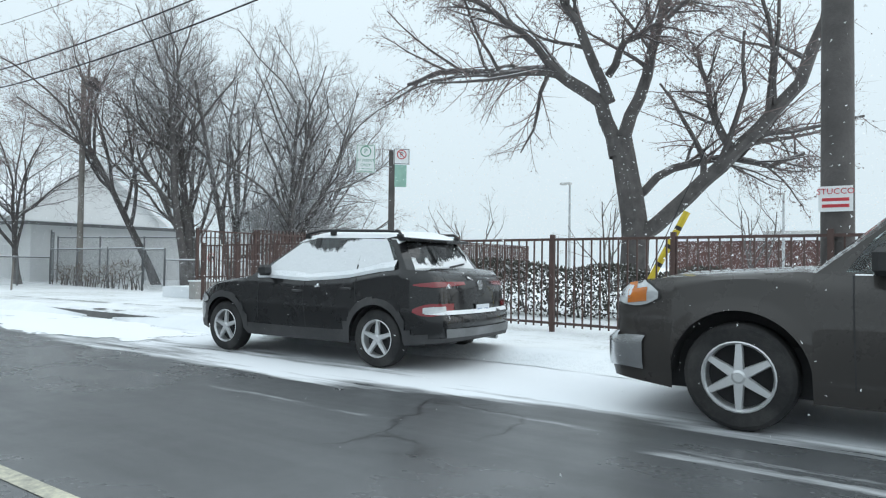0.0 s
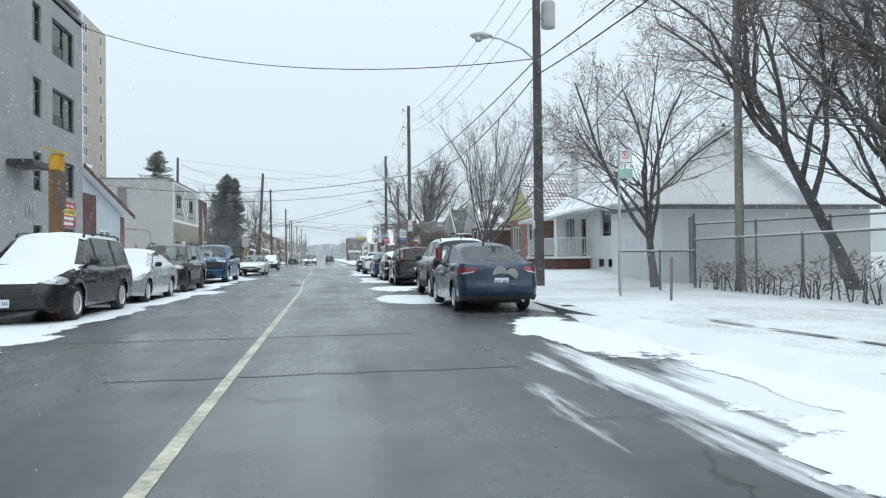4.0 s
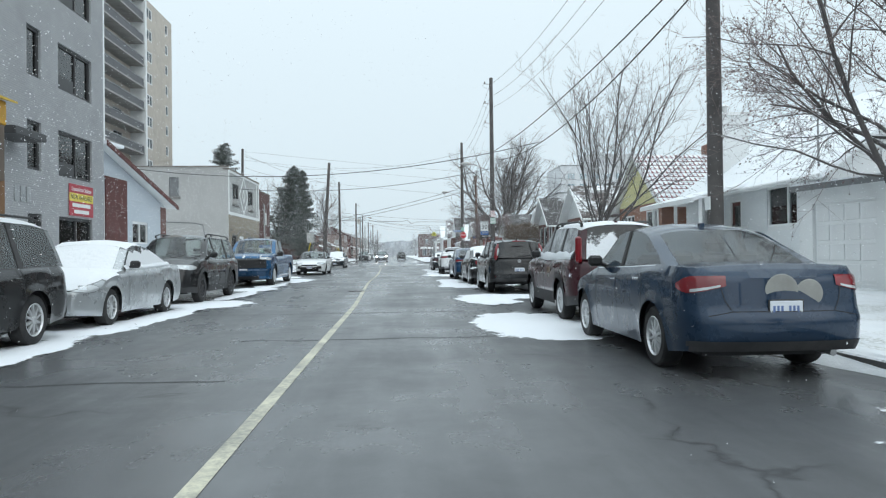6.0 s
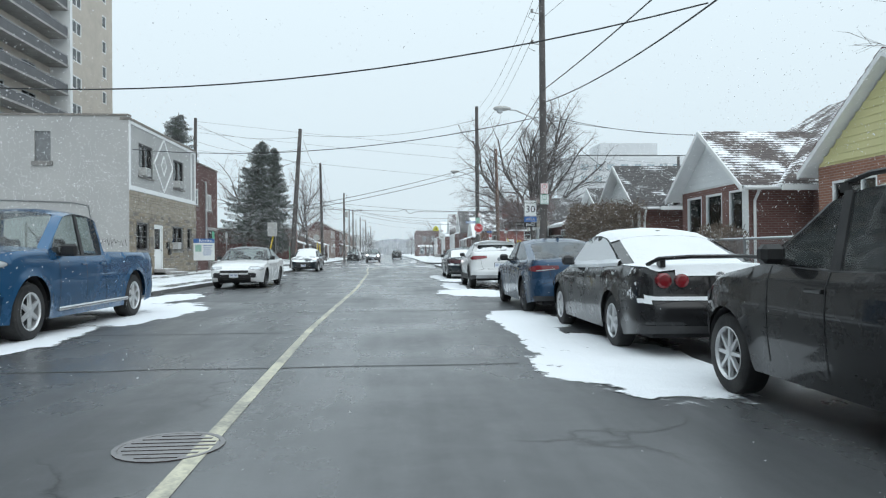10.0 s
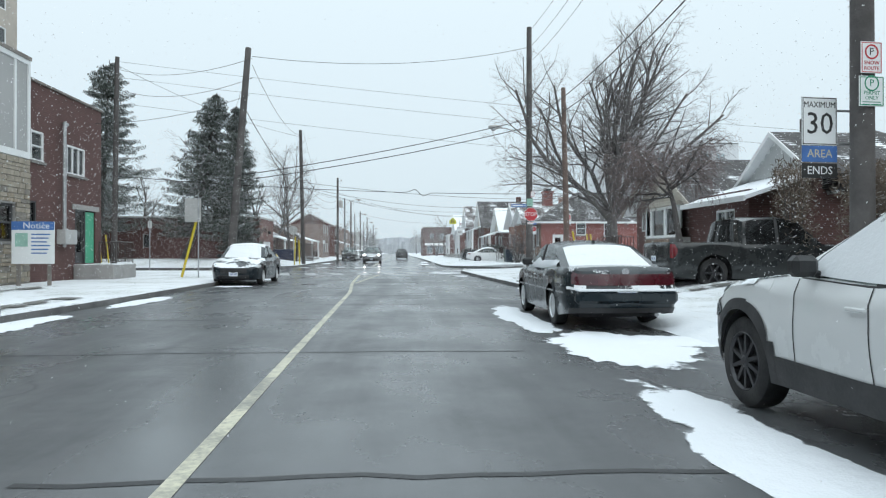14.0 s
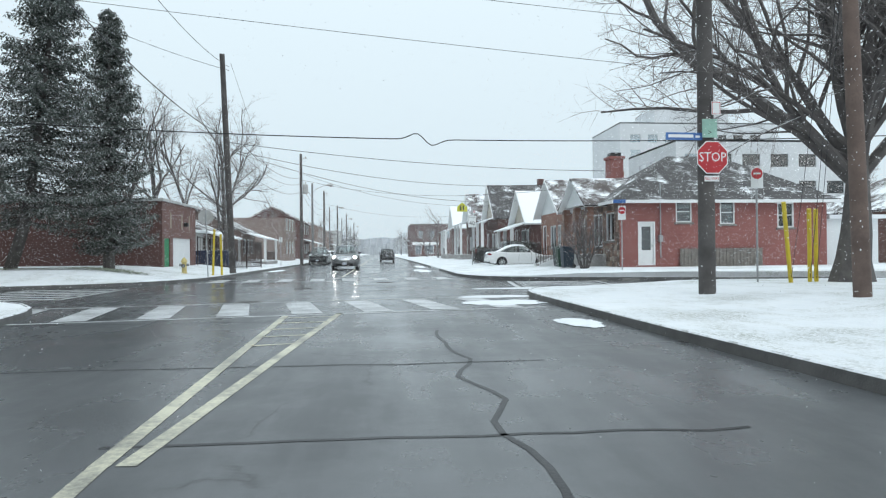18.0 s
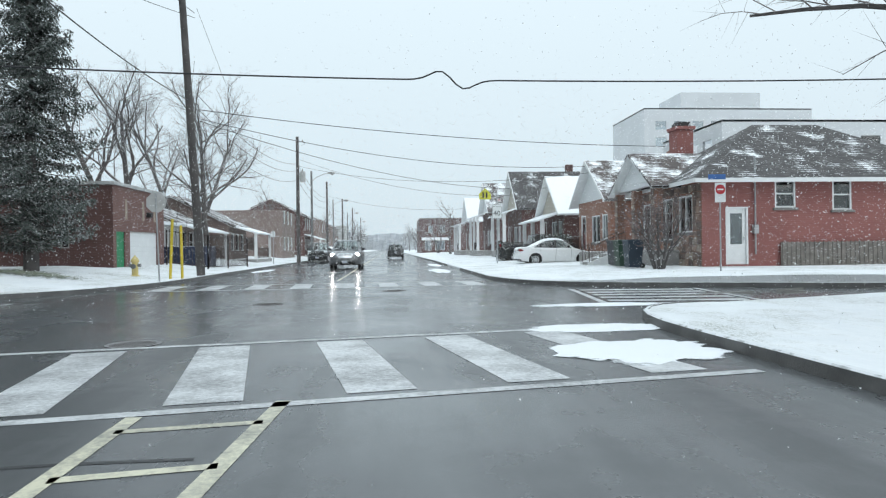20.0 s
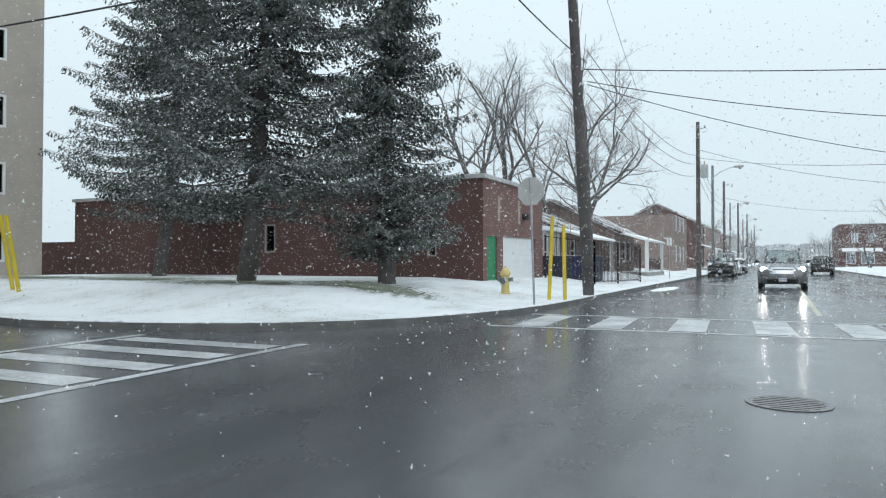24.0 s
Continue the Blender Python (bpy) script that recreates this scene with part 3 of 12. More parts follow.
def arc(p0, c, p1, n=8):
    return [((1 - t) ** 2 * p0[0] + 2 * t * (1 - t) * c[0] + t * t * p1[0], (1 - t) ** 2 * p0[1] + 2 * t * (1 - t) * c[1] + t * t * p1[1]) for t in [i / n for i in range(n + 1)]]


def dense(pts, step=2.0):
    out = []
    for a, b in zip(pts, pts[1:]):
        n = max(1, int(math.dist(a, b) / step))
        out += [(a[0] + (b[0] - a[0]) * i / n, a[1] + (b[1] - a[1]) * i / n) for i in range(n)]
    return out + [pts[-1]]


# outlines of the four corner blocks, from the main road round the corner to the side street
EDGE_RN = dense([(x, y) for y, x in KR[:-1]] + [(5.95, 96.0)]) + arc((5.95, 96.5), (5.95, 101.0), (8.6, 100.4)) + dense([(9.5, 100.15), (15.5, 99.0), (30, 96.0), (120, 78.0)], 3)
EDGE_LN = dense([(x, y) for y, x in KL]) + arc((-4.2, 90.4), (-4.4, 97.6), (-10.5, 98.2)) + dense([(-12, 98.2), (-30, 99.5), (-120, 107)], 3)
EDGE_RF = dense([(5.0, 600), (5.3, 250), (5.85, 150), (5.8, 116)], 4) + arc((5.8, 115.0), (5.6, 108.9), (9.2, 107.4)) + dense([(10, 107.1), (17, 104.4), (30, 101), (120, 83)], 3)
EDGE_LF = dense([(-8.2, 600), (-7.0, 250), (-6.2, 150), (-6.0, 120)], 4) + arc((-5.9, 115.5), (-5.6, 106.6), (-11.0, 105.4)) + dense([(-13, 104.9), (-30, 106.5), (-120, 114)], 3)

g = Geo()
for i in range(25):
    for j in range(25):
        s = lambda k: math.copysign(abs(k - 12) ** 2.6, k - 12) * 4.0
        g.v.append((s(i), s(j) + 80, -0.03))
g.f = [(i * 25 + j, i * 25 + j + 25, i * 25 + j + 26, i * 25 + j + 1) for i in range(24) for j in range(24)]
tagged(part("ground", g, SNOW, fix=False), "snow-covered ground reaching out to the horizon", "ground", kind="structure")
g = Geo()
xs, ys = [-150, -60, -20, -10, -5, 0, 3, 6, 10, 20, 60, 150], [-90] + list(range(-60, 300, 10)) + [350, 450, 620]
g.v = [(x, y, 0.0) for x in xs for y in ys]
g.f = [(i * len(ys) + j, (i + 1) * len(ys) + j, (i + 1) * len(ys) + j + 1, i * len(ys) + j + 1) for i in range(len(xs) - 1) for j in range(len(ys) - 1)]
tagged(part("road", g, ROAD, fix=False), "worn wet asphalt road with slush at its edges", "road", kind="structure")

FR = [0, 0.004, 0.01, 0.018, 0.03, 0.045, 0.06, 0.08, 0.11, 0.16, 0.3, 1.0]
for name, edge, far in (("verge_1", EDGE_RN, 150), ("verge_2", EDGE_LN, -150), ("verge_3", EDGE_RF, 150), ("verge_4", EDGE_LF, -150)):
    g, n, last = Geo(), len(edge), 0
    ends = [e[1] for e in edge]
    street = next(i for i, e in enumerate(edge) if abs(e[0]) > 9.4 and 70 < e[1] < 115)
    base = edge[street][1] - (3 if edge[0][1] < 0 else -3)
    fin = edge[-1][1] - (0.4 if edge[0][1] < 0 else -0.4)
    for i, (x, y) in enumerate(edge):
        oy = y if i < street * 0.85 else None
        if oy is None:
            k = (i - street * 0.85) / (n - 1 - street * 0.85)
            s0 = edge[int(street * 0.85)][1]
            oy = s0 + (fin - s0) * k
        g.v.append((x, y, -0.05))
        for f in FR:
            px, py = x + (far - x) * f, y + (oy - y) * f
            wob = 0.02 * noise.noise((px * 0.7, py * 0.7, 0)) if 0 < f < 0.2 else 0
            g.v.append((px, py, gz(px, py) + wob))
    k = len(FR) + 1
    g.f = [(i * k + j, i * k + j + 1, (i + 1) * k + j + 1, (i + 1) * k + j) for i in range(n - 1) for j in range(k - 1)]
    me = g.mesh(name, True)
    tagged(part(name, me, LAWN), "snow-covered grass verge and front lawns", "verge", kind="structure")

# kerbstones, with gaps where driveways dip
KERB_STONE = 3.0
for name, edge, side, skip in (("kerb_1", EDGE_RN, 1, [(35.2, 38.4), (55.5, 57.5)]), ("kerb_2", EDGE_LN, -1, []), ("kerb_3", EDGE_RF, 1, [(120, 123.5), (129, 134)]), ("kerb_4", EDGE_LF, -1, [(121.5, 123)])):
    kerb = thing(name, pose(0, 0, 0), "dark wet concrete kerb edged with snow", "kerb", kind="structure")
    run = [e for e in edge if abs(e[0]) < 45 and e[1] < 330]
    i = 0
    while i < len(run) - 1:
        j = min(len(run) - 1, i + 2)
        seg = run[i:j + 1]
        i = j
        my = seg[0][1]
        if any(a < my < b for a, b in skip) and abs(seg[0][0]) < 9:
            continue
        g = Geo()
        ring = []
        for a in range(len(seg)):
            d = Vector(seg[min(a + 1, len(seg) - 1)]) - Vector(seg[max(a - 1, 0)])
            nrm = Vector((d.y, -d.x)).normalized()
            if nrm.x * side < 0 and abs(nrm.x) > 0.3:
                nrm = -nrm
            if abs(nrm.x) <= 0.3:
                nrm = nrm if (nrm.y < 0) == (edge[0][1] < 0) else -nrm
            p = Vector(seg[a])
            for off, z in ((-0.03, -0.02), (-0.012, 0.125), (0.015, 0.142), (0.07, 0.146), (0.07, -0.02)):
                q = p + nrm * off
                g.v.append((q.x, q.y, z + 0.006 * noise.noise((q.x, q.y, 3))))
        for a in range(len(seg) - 1):
            for b in range(5):
                g.f.append((a * 5 + b, a * 5 + (b + 1) % 5, (a + 1) * 5 + (b + 1) % 5, (a + 1) * 5 + b))
        g.f += [(0, 1, 2, 3, 4), tuple((len(seg) - 1) * 5 + b for b in range(5))]
        part("kerbstone", g, KERB, kerb)

# road markings
def strip(g, pts, w, z=0.004):
    o = len(g.v)
    for i, p in enumerate(pts):
        d = Vector(pts[min(i + 1, len(pts) - 1)]) - Vector(pts[max(i - 1, 0)])
        nrm = Vector((d.y, -d.x)).normalized() * w / 2
        g.v += [(p[0] - nrm.x, p[1] - nrm.y, z), (p[0] + nrm.x, p[1] + nrm.y, z)]
    g.f += [(o + 2 * i, o + 2 * i + 1, o + 2 * i + 3, o + 2 * i + 2) for i in range(len(pts) - 1)]


marks = thing("centre_line", pose(0, 0, 0), "worn pale yellow centre line on the asphalt", "road marking", kind="structure")
g = Geo()
strip(g, dense([(1.95, -60), (1.62, 18), (1.58, 35), (1.25, 48), (1.25, 60), (0.9, 78), (0.55, 84)]), 0.11)
part("line", g, YELLOW_LINE, marks, fix=False)
for a, b in (((0.55, 84), (0.28, 93.2)), ((0.7, 84), (1.28, 93.6))):
    g = Geo()
    strip(g, dense([a, b], 1.5), 0.12)
    part("line", g, YELLOW_LINE, marks, fix=False)
for k in range(5):
    y = 89.0 + k * 0.95
    g = Geo()
    strip(g, [(0.44 - k * 0.035, y), (0.96 + k * 0.07, y + 0.15)], 0.10)
    part("hatch", g, YELLOW_LINE, marks, fix=False)
g = Geo()
strip(g, dense([(0.1, 114), (-0.2, 200), (-0.6, 420)], 6), 0.11)
part("line", g, YELLOW_LINE, marks, fix=False)


# tar-sealed seams across the lanes
TAR = M("sealing_tar", (0.025, 0.025, 0.027), 0.45, var=0.3, scale=3, bump=0.2)
rt = random.Random(44)
g = Geo()
for k in range(22):
    y = 14.0 + 3.7 * k + rt.uniform(-0.8, 0.8)
    xa, xb = ((-4.2, 1.0), (0.4, 4.6), (-3.6, 3.9))[k % 3]
    pts = [(xa + (xb - xa) * s / 14, y + 0.10 * noise.noise((s * 0.5, k * 3.1, 0)) + 0.02 * rt.uniform(-1, 1)) for s in range(15)]
    strip(g, pts, rt.uniform(0.035, 0.07), 0.003)
pts = [(3.0 + 0.22 * noise.noise((s * 0.35, 2.2, 5)), 83.0 + s * 0.35) for s in range(22)]
strip(g, pts, 0.05, 0.003)
tagged(part("tar_seam", g, TAR, fix=False), "thin dark tar seams sealing cracks in the asphalt", "road crack", kind="stuff")


def crossing(label, a, b, depth, count, bar=0.55, slant=0.0):
    """Two white lines from a to b, a walk of that depth beyond them, bars between."""
    t = thing("crosswalk", pose(0, 0, 0), label, "road marking", kind="structure")
    a, b = Vector(a), Vector(b)
    d = (b - a).normalized()
    nrm = Vector((-d.y, d.x)) * depth
    for off in (0, 1):
        g = Geo()
        strip(g, dense([tuple(a + nrm * off), tuple(b + nrm * off)]), 0.16)
        part("line", g, WHITE_LINE, t, fix=False)
    for k in range(count):
        p = a + (b - a) * ((k + 0.5) / count)
        g = Geo()
        strip(g, [tuple(p + nrm * 0.06), tuple(p + nrm * 0.94 + d * slant)], bar)
        part("bar", g, WHITE_LINE, t, fix=False)


crossing("worn zebra crossing across the main road", (-5.6, 92.2), (5.6, 94.3), 3.7, 8, 0.6)
crossing("worn zebra crossing beyond the junction", (-5.6, 108.9), (5.6, 109.6), 3.0, 8, 0.62)
crossing("zebra crossing over the side street", (-6.6, 99.0), (-6.9, 105.0), 3.2, 6, 0.45)
crossing("zebra crossing over the side street", (9.9, 101.0), (10.5, 106.4), 3.4, 6, 0.45)
for x, y, r in ((-1.2, 97.2, 0.34), (1.2, 41.5, 0.33), (-0.6, 103.5, 0.34), (2.2, 107.5, 0.34), (-1.0, 83.2, 0.32)):
    mh = thing("manhole_cover", pose(x, y, 0.0), "dark cast iron manhole cover set in the asphalt", "manhole cover")
    g = Geo().lathe([(r, 0.0), (r, 0.007), (r - 0.03, 0.007), (r - 0.035, 0.003), (0.0, 0.003)], seg=24)
    part("rim", g, IRON, mh)
    for k in range(-3, 4):
        h = math.sqrt(max(0.01, (r - 0.06) ** 2 - (k * 0.08) ** 2))
        part("rib", Geo().box(-h, h, k * 0.08 - 0.012, k * 0.08 + 0.012, 0.002, 0.008), IRON, mh)


def snow_patch(x, y, lx, ly, seed, h=0.03, name="snow_patch"):
    r, g = random.Random(seed), Geo()
    n = 56
    for ring, (f, z) in enumerate(((1.15, 0.004), (1.0, 0.007), (0.7, 0.012), (0.35, 0.015))):
        for k in range(n):
            a = 2 * math.pi * k / n
            c, s = math.cos(a), math.sin(a)
            w = 1 + 0.34 * noise.noise((c * 2.2 + seed, s * 2.2, 0.3)) + 0.22 * noise.noise((c * 6 + seed, s * 6, 1.7)) + 0.14 * noise.noise((c * 15, s * 15 + seed, 2.2))
            g.v.append((x + lx * w * f * math.copysign(abs(c) ** 0.8, c), y + ly * w * f * math.copysign(abs(s) ** 0.8, s), z + (0.008 * noise.noise((c * 5, s * 5, f * 4)) if f < 0.9 else 0)))
    g.f = [(i * n + k, i * n + (k + 1) % n, (i + 1) * n + (k + 1) % n, (i + 1) * n + k) for i in range(3) for k in range(n)]
    g.f.append(tuple(3 * n + k for k in range(n)))
    return tagged(part(name, g, PATCH, smooth=True, fix=False), "patch of fresh snow left on the road", "snow", group="snow along the gutter", kind="stuff")


PATCHES = [(5.0, 30.2, 0.95, 2.2), (4.9, 36.5, 0.75, 1.8), (5.6, 37.6, 1.0, 1.1), (5.0, 44.5, 0.8, 2.2), (4.9, 49.3, 0.7, 1.6), (4.8, 57.4, 1.1, 1.5), (5.2, 66.0, 0.75, 1.4), (5.9, 66.6, 0.9, 0.6), (6.6, 58.6, 0.7, 0.4), (5.4, 56.0, 1.0, 0.8),
           (-2.6, 30.4, 0.9, 1.5), (-2.5, 36.0, 1.3, 1.5), (-3.4, 36.3, 1.0, 1.0), (-2.6, 43.6, 0.8, 1.2), (-3.3, 52.6, 1.0, 1.6), (-3.6, 56.0, 0.8, 2.2), (-3.9, 68.6, 0.4, 2.6), (-3.8, 74.5, 0.35, 1.8), (-3.4, 81.7, 0.7, 0.5), (-3.6, 87.6, 0.6, 0.7), (-2.9, 22.0, 1.1, 3.5), (-3.4, 12.0, 1.0, 5.0),
           (6.2, 12.5, 1.0, 3.0), (6.3, 21.3, 0.8, 2.4), (6.8, 16.0, 0.5, 3.0),
           (6.5, 79.2, 0.25, 1.2), (5.4, 91.0, 0.35, 0.7), (5.0, 95.6, 0.9, 0.8), (6.6, 101.7, 1.4, 0.35), (5.2, 97.9, 1.0, 0.45), (4.6, 124, 0.5, 3.0), (-5.2, 128.0, 0.4, 3.0), (5.1, 137.0, 0.4, 4.0)]
PATCHES += [(-2.2, 27.0, 0.45, 3.0), (-2.15, 33.0, 0.4, 2.8), (-2.3, 40.0, 0.35, 2.6), (-2.5, 46.5, 0.5, 2.2), (-2.4, 51.5, 0.7, 2.4), (4.7, 47.0, 0.4, 2.4), (4.55, 61.0, 0.35, 2.4), (4.6, 70.0, 0.35, 2.6)]
for i, p in enumerate(PATCHES):
    snow_patch(*p, seed=i * 3.7 + 1)

# wet driveways and paths where snow has been driven off
def wet_path(pts, w, seed):
    g, o = Geo(), []
    for i, p in enumerate(dense(pts, 0.5)):
        d = Vector(pts[-1]) - Vector(pts[0])
        nrm = Vector((d.y, -d.x)).normalized()
        for k in range(5):
            f = (k / 4 - 0.5) * w * (1 + 0.5 * noise.noise((i * 0.5, k * 0.9, seed)))
            q = Vector(p) + nrm * f
            g.v.append((q.x, q.y, max(gz(q.x, q.y), 0.0) + 0.024))
    n = len(g.v) // 5
    g.f = [(i * 5 + k, i * 5 + k + 1, i * 5 + k + 6, i * 5 + k + 5) for i in range(n - 1) for k in range(4)]
    tagged(part("driveway_track", g, TRACK, fix=False), "wet concrete driveway track showing through thin snow", "driveway", kind="structure")


for pts, w, s in (([(6.9, 84.6), (12.5, 84.0)], 0.9, 1), ([(7.2, 82.6), (9.5, 82.4)], 0.7, 2), ([(9.4, 86.8), (15.5, 87.6)], 0.5, 3), ([(7.3, 74.0), (12, 74.2)], 0.7, 4), ([(7.4, 23.5), (7.6, 13.0)], 0.16, 5), ([(8.5, 21.0), (9.4, 9.5)], 0.10, 6), ([(-5.0, 60), (-5.2, 74)], 0.5, 7), ([(-8.3, 62), (-8.4, 79.5)], 0.6, 8), ([(7.3, 101.5), (16, 99.8)], 0.25, 9)):
    wet_path(pts, w, s)


# ploughed snow banked over the kerb along the first stretch
def snow_bank(y0, y1, edge, side, seed):
    g, n = Geo(), int((y1 - y0) / 0.25)
    for i in range(n + 1):
        y = y0 + (y1 - y0) * i / n
        x = along(edge, y)
        end = min(1, i / 8, (n - i) / 8)
        a = 0.22 + 0.28 * max(0, noise.noise((y * 0.35, seed, 0)) + 0.5) + 0.06 * noise.noise((y * 3, seed, 1))
        for off, z in ((-a * end, 0.004), (-a * end * 0.6, 0.05), (-0.05, 0.12 * end + 0.01), (0.10, 0.165), (0.32, 0.16), (0.5, 0.12)):
            g.v.append((x + side * off, y, z + 0.012 * noise.noise((y * 2.4, off * 6, seed)) * end))
    g.f = [(i * 6 + k, i * 6 + k + 1, (i + 1) * 6 + k + 1, (i + 1) * 6 + k) for i in range(n) for k in range(5)]
    tagged(part("snow_bank", g, SNOW, smooth=True, fix=False), "low ridge of ploughed snow over the kerb", "snow", kind="stuff")


KRY = [(y, x) for y, x in KR]
for a, b, s in ((-20.0, 13.5, 1.0), (14.5, 24.0, 2.0), (24.6, 33.5, 3.0), (39.5, 54.0, 4.0), (60.5, 72.0, 5.0)):
    snow_bank(a, b, KRY, 1, s)

# ---- vehicles
WHEELS = {}


def wheel_meshes(r, w, spokes, kind):
    key = (r, w, spokes, kind)
    if key in WHEELS:
        return WHEELS[key]
    rim = r * 0.66
    ty = Geo().lathe([(rim, -w / 2), (r * 0.9, -w / 2), (r * 0.975, -w * 0.42), (r, -w * 0.3), (r, w * 0.3), (r * 0.975, w * 0.42), (r * 0.9, w / 2), (rim, w / 2)], "x", 30, close=True)
    rg = Geo().lathe([(rim * 1.01, -w / 2), (rim * 1.01, w / 2 - 0.004), (rim * 0.96, w / 2 + 0.004), (rim * 0.90, w / 2 - 0.02), (rim * 0.88, -w / 2)], "x", 30, close=True)
    for k in range(spokes):
        a = 2 * math.pi * k / spokes
        s = Geo()
        hw0, hw1 = rim * (0.16 if spokes < 8 else 0.10), rim * (0.10 if spokes < 8 else 0.07)
        s.add([(w / 2 - 0.035, -hw0, rim * 0.1), (w / 2 - 0.035, hw0, rim * 0.1), (w / 2 - 0.045, hw1, rim * 0.93), (w / 2 - 0.045, -hw1, rim * 0.93),
               (w / 2 - 0.008, -hw0 * 0.8, rim * 0.1), (w / 2 - 0.008, hw0 * 0.8, rim * 0.1), (w / 2 - 0.014, hw1 * 0.75, rim * 0.93), (w / 2 - 0.014, -hw1 * 0.75, rim * 0.93)],
              [(4, 5, 6, 7), (0, 3, 2, 1), (0, 1, 5, 4), (1, 2, 6, 5), (2, 3, 7, 6), (3, 0, 4, 7)])
        s.moved(Matrix.Rotation(a, 4, "X"))
        rg.add(s.v, s.f)
    rg.lathe([(rim * 0.2, w / 2 - 0.05), (rim * 0.2, w / 2 - 0.008), (rim * 0.13, w / 2 + 0.002), (0.001, w / 2 + 0.002)], "x", 14)
    hub = Geo().lathe([(rim * 0.9, -w * 0.1), (rim * 0.9, -w * 0.02), (0.001, -w * 0.02)], "x", 20)
    WHEELS[key] = (ty.mesh("tyre", True), rg.mesh("rim", False), hub.mesh("brake", False))
    WHEELS[key][0].materials.append(TYRE)
    WHEELS[key][1].materials.append({"alloy": ALLOY, "dark": DARK_ALLOY}[kind])
    WHEELS[key][2].materials.append(INTERIOR)
    return WHEELS[key]


def vehicle(name, label, m, L, W, H, wb, style, body, fo=None, wheel=0.33, spokes=5, rims="alloy", glass=None, rear_glass=None, snow=(), top=None, roof=None, belt=None, tail=None, head=None, trim=None, plate=(True, True),
            lower=None, grille=None, lit=False, rails=False, spoiler=False, pillars=(), two_tone=None, wheel_w=0.21, chrome=False, tail_mat=None, group="vehicles parked along the street", category="car", glass_film=None, deck_snow=0.5, tumble=None, seed=1):
    """A road vehicle, nose towards local +y, standing on the ground at its middle."""
    car = thing(name, m, label, category, group)
    fo = fo if fo is not None else (L - wb) * 0.46
    yf = L / 2 - fo
    yr = yf - wb
    R, MC = 15, 14
    zb = 0.2 if style in ("sedan", "hatch") else 0.26
    ra = wheel + (0.055 if style != "pickup" else 0.09)
    lo = {"sedan": 0.0, "hatch": 0.02, "suv": 0.05, "pickup": 0.1}[style]
    # stations, closer together at the ends and round the arches
    ys = set()
    for k in range(13):
        a = k / 12
        ys.add(round(-L / 2 + 0.30 * a * a, 4))
        ys.add(round(L / 2 - 0.36 * a * a, 4))
    k = -L / 2 + 0.3
    while k < L / 2 - 0.36:
        ys.add(round(k, 4))
        k += 0.075
    for yw in (yf, yr):
        for a in range(-9, 10):
            ys.add(round(yw + ra * math.sin(a / 9 * math.pi / 2), 4))
    ys = sorted(ys)

    def section(y):
        df, dr = L / 2 - y, y + L / 2
        wide = W / 2
        uf, ur = max(0, 0.80 - df) / 0.80, max(0, 0.42 - dr) / 0.42
        blunt = 0.6 if style == "pickup" else 1.0
        wide *= 1 - blunt * (0.34 * (1 - math.sqrt(1 - 0.97 * uf * uf)) + 0.25 * (1 - math.sqrt(1 - 0.97 * ur * ur)))
        zt = along(top, y)
        bot = zb + 0.05 * max(0, 1 - df / 0.6) + 0.08 * max(0, 1 - dr / 0.7)
        for yw in (yf, yr):
            if abs(y - yw) < ra:
                bot = max(bot, wheel + math.sqrt(max(0, ra * ra - (y - yw) ** 2)))
        side = []
        for i in range(R + 1):
            z = bot + (zt - bot) * i / R
            f = (z - zb) / max(0.1, along(top, 0) - zb)
            x = wide * (0.955 + 0.05 * math.sin(min(1, max(0, f * 1.35)) * math.pi * 0.62) - 0.075 * max(0, f - 0.60) ** 1.5)
            if i >= R - 1:
                x -= 0.018 * (i - R + 2)
            for yw in (yf, yr):
                dd = math.hypot(y - yw, z - wheel)
                if dd < ra + 0.10:
                    x += 0.014 * (1 - max(0, dd - ra) / 0.10)
            side.append((x, z))
        crown = 0.05 * min(1, df / 0.5) if y > 0 else 0.03
        return side, zt, crown

    prof_f = [(0.2, -0.10), (0.32, -0.02), (0.5, 0.0), (0.62, -0.01), (0.85, -0.08), (1.2, -0.16)] if style != "pickup" else [(0.25, -0.04), (0.45, 0.0), (0.62, 0.0), (0.66, -0.05), (1.3, -0.07)]
    prof_r = [(0.2, 0.10), (0.36, 0.0), (0.58, 0.0), (0.66, 0.05), (0.95, 0.09), (1.1, 0.15), (1.3, 0.30)] if style != "pickup" else [(0.3, 0.0), (0.62, 0.0), (0.66, 0.06), (1.4, 0.06)]
    rings = []
    for y in ys:
        side, zt, crown = section(y)
        fr, rr = max(0, 1 - (L / 2 - y) / 0.7), max(0, 1 - (y + L / 2) / 0.6)

        def sy(z):
            return y + fr * along(prof_f, z) + rr * along(prof_r, z)

        ring = [(-x, sy(z), z) for x, z in side]
        xt = side[-1][0]
        ring += [(xt * (2 * k / MC - 1), sy(zt), zt + crown * (1 - (2 * k / MC - 1) ** 2)) for k in range(1, MC)]
        ring += [(x, sy(z), z) for x, z in side[::-1]]
        rings.append(ring)
    n = len(rings[0])
    g = Geo()
    for ring in rings:
        g.v += ring
    g.f = [(i * n + k, i * n + k + 1, (i + 1) * n + k + 1, (i + 1) * n + k) for i in range(len(rings) - 1) for k in range(n - 1)]
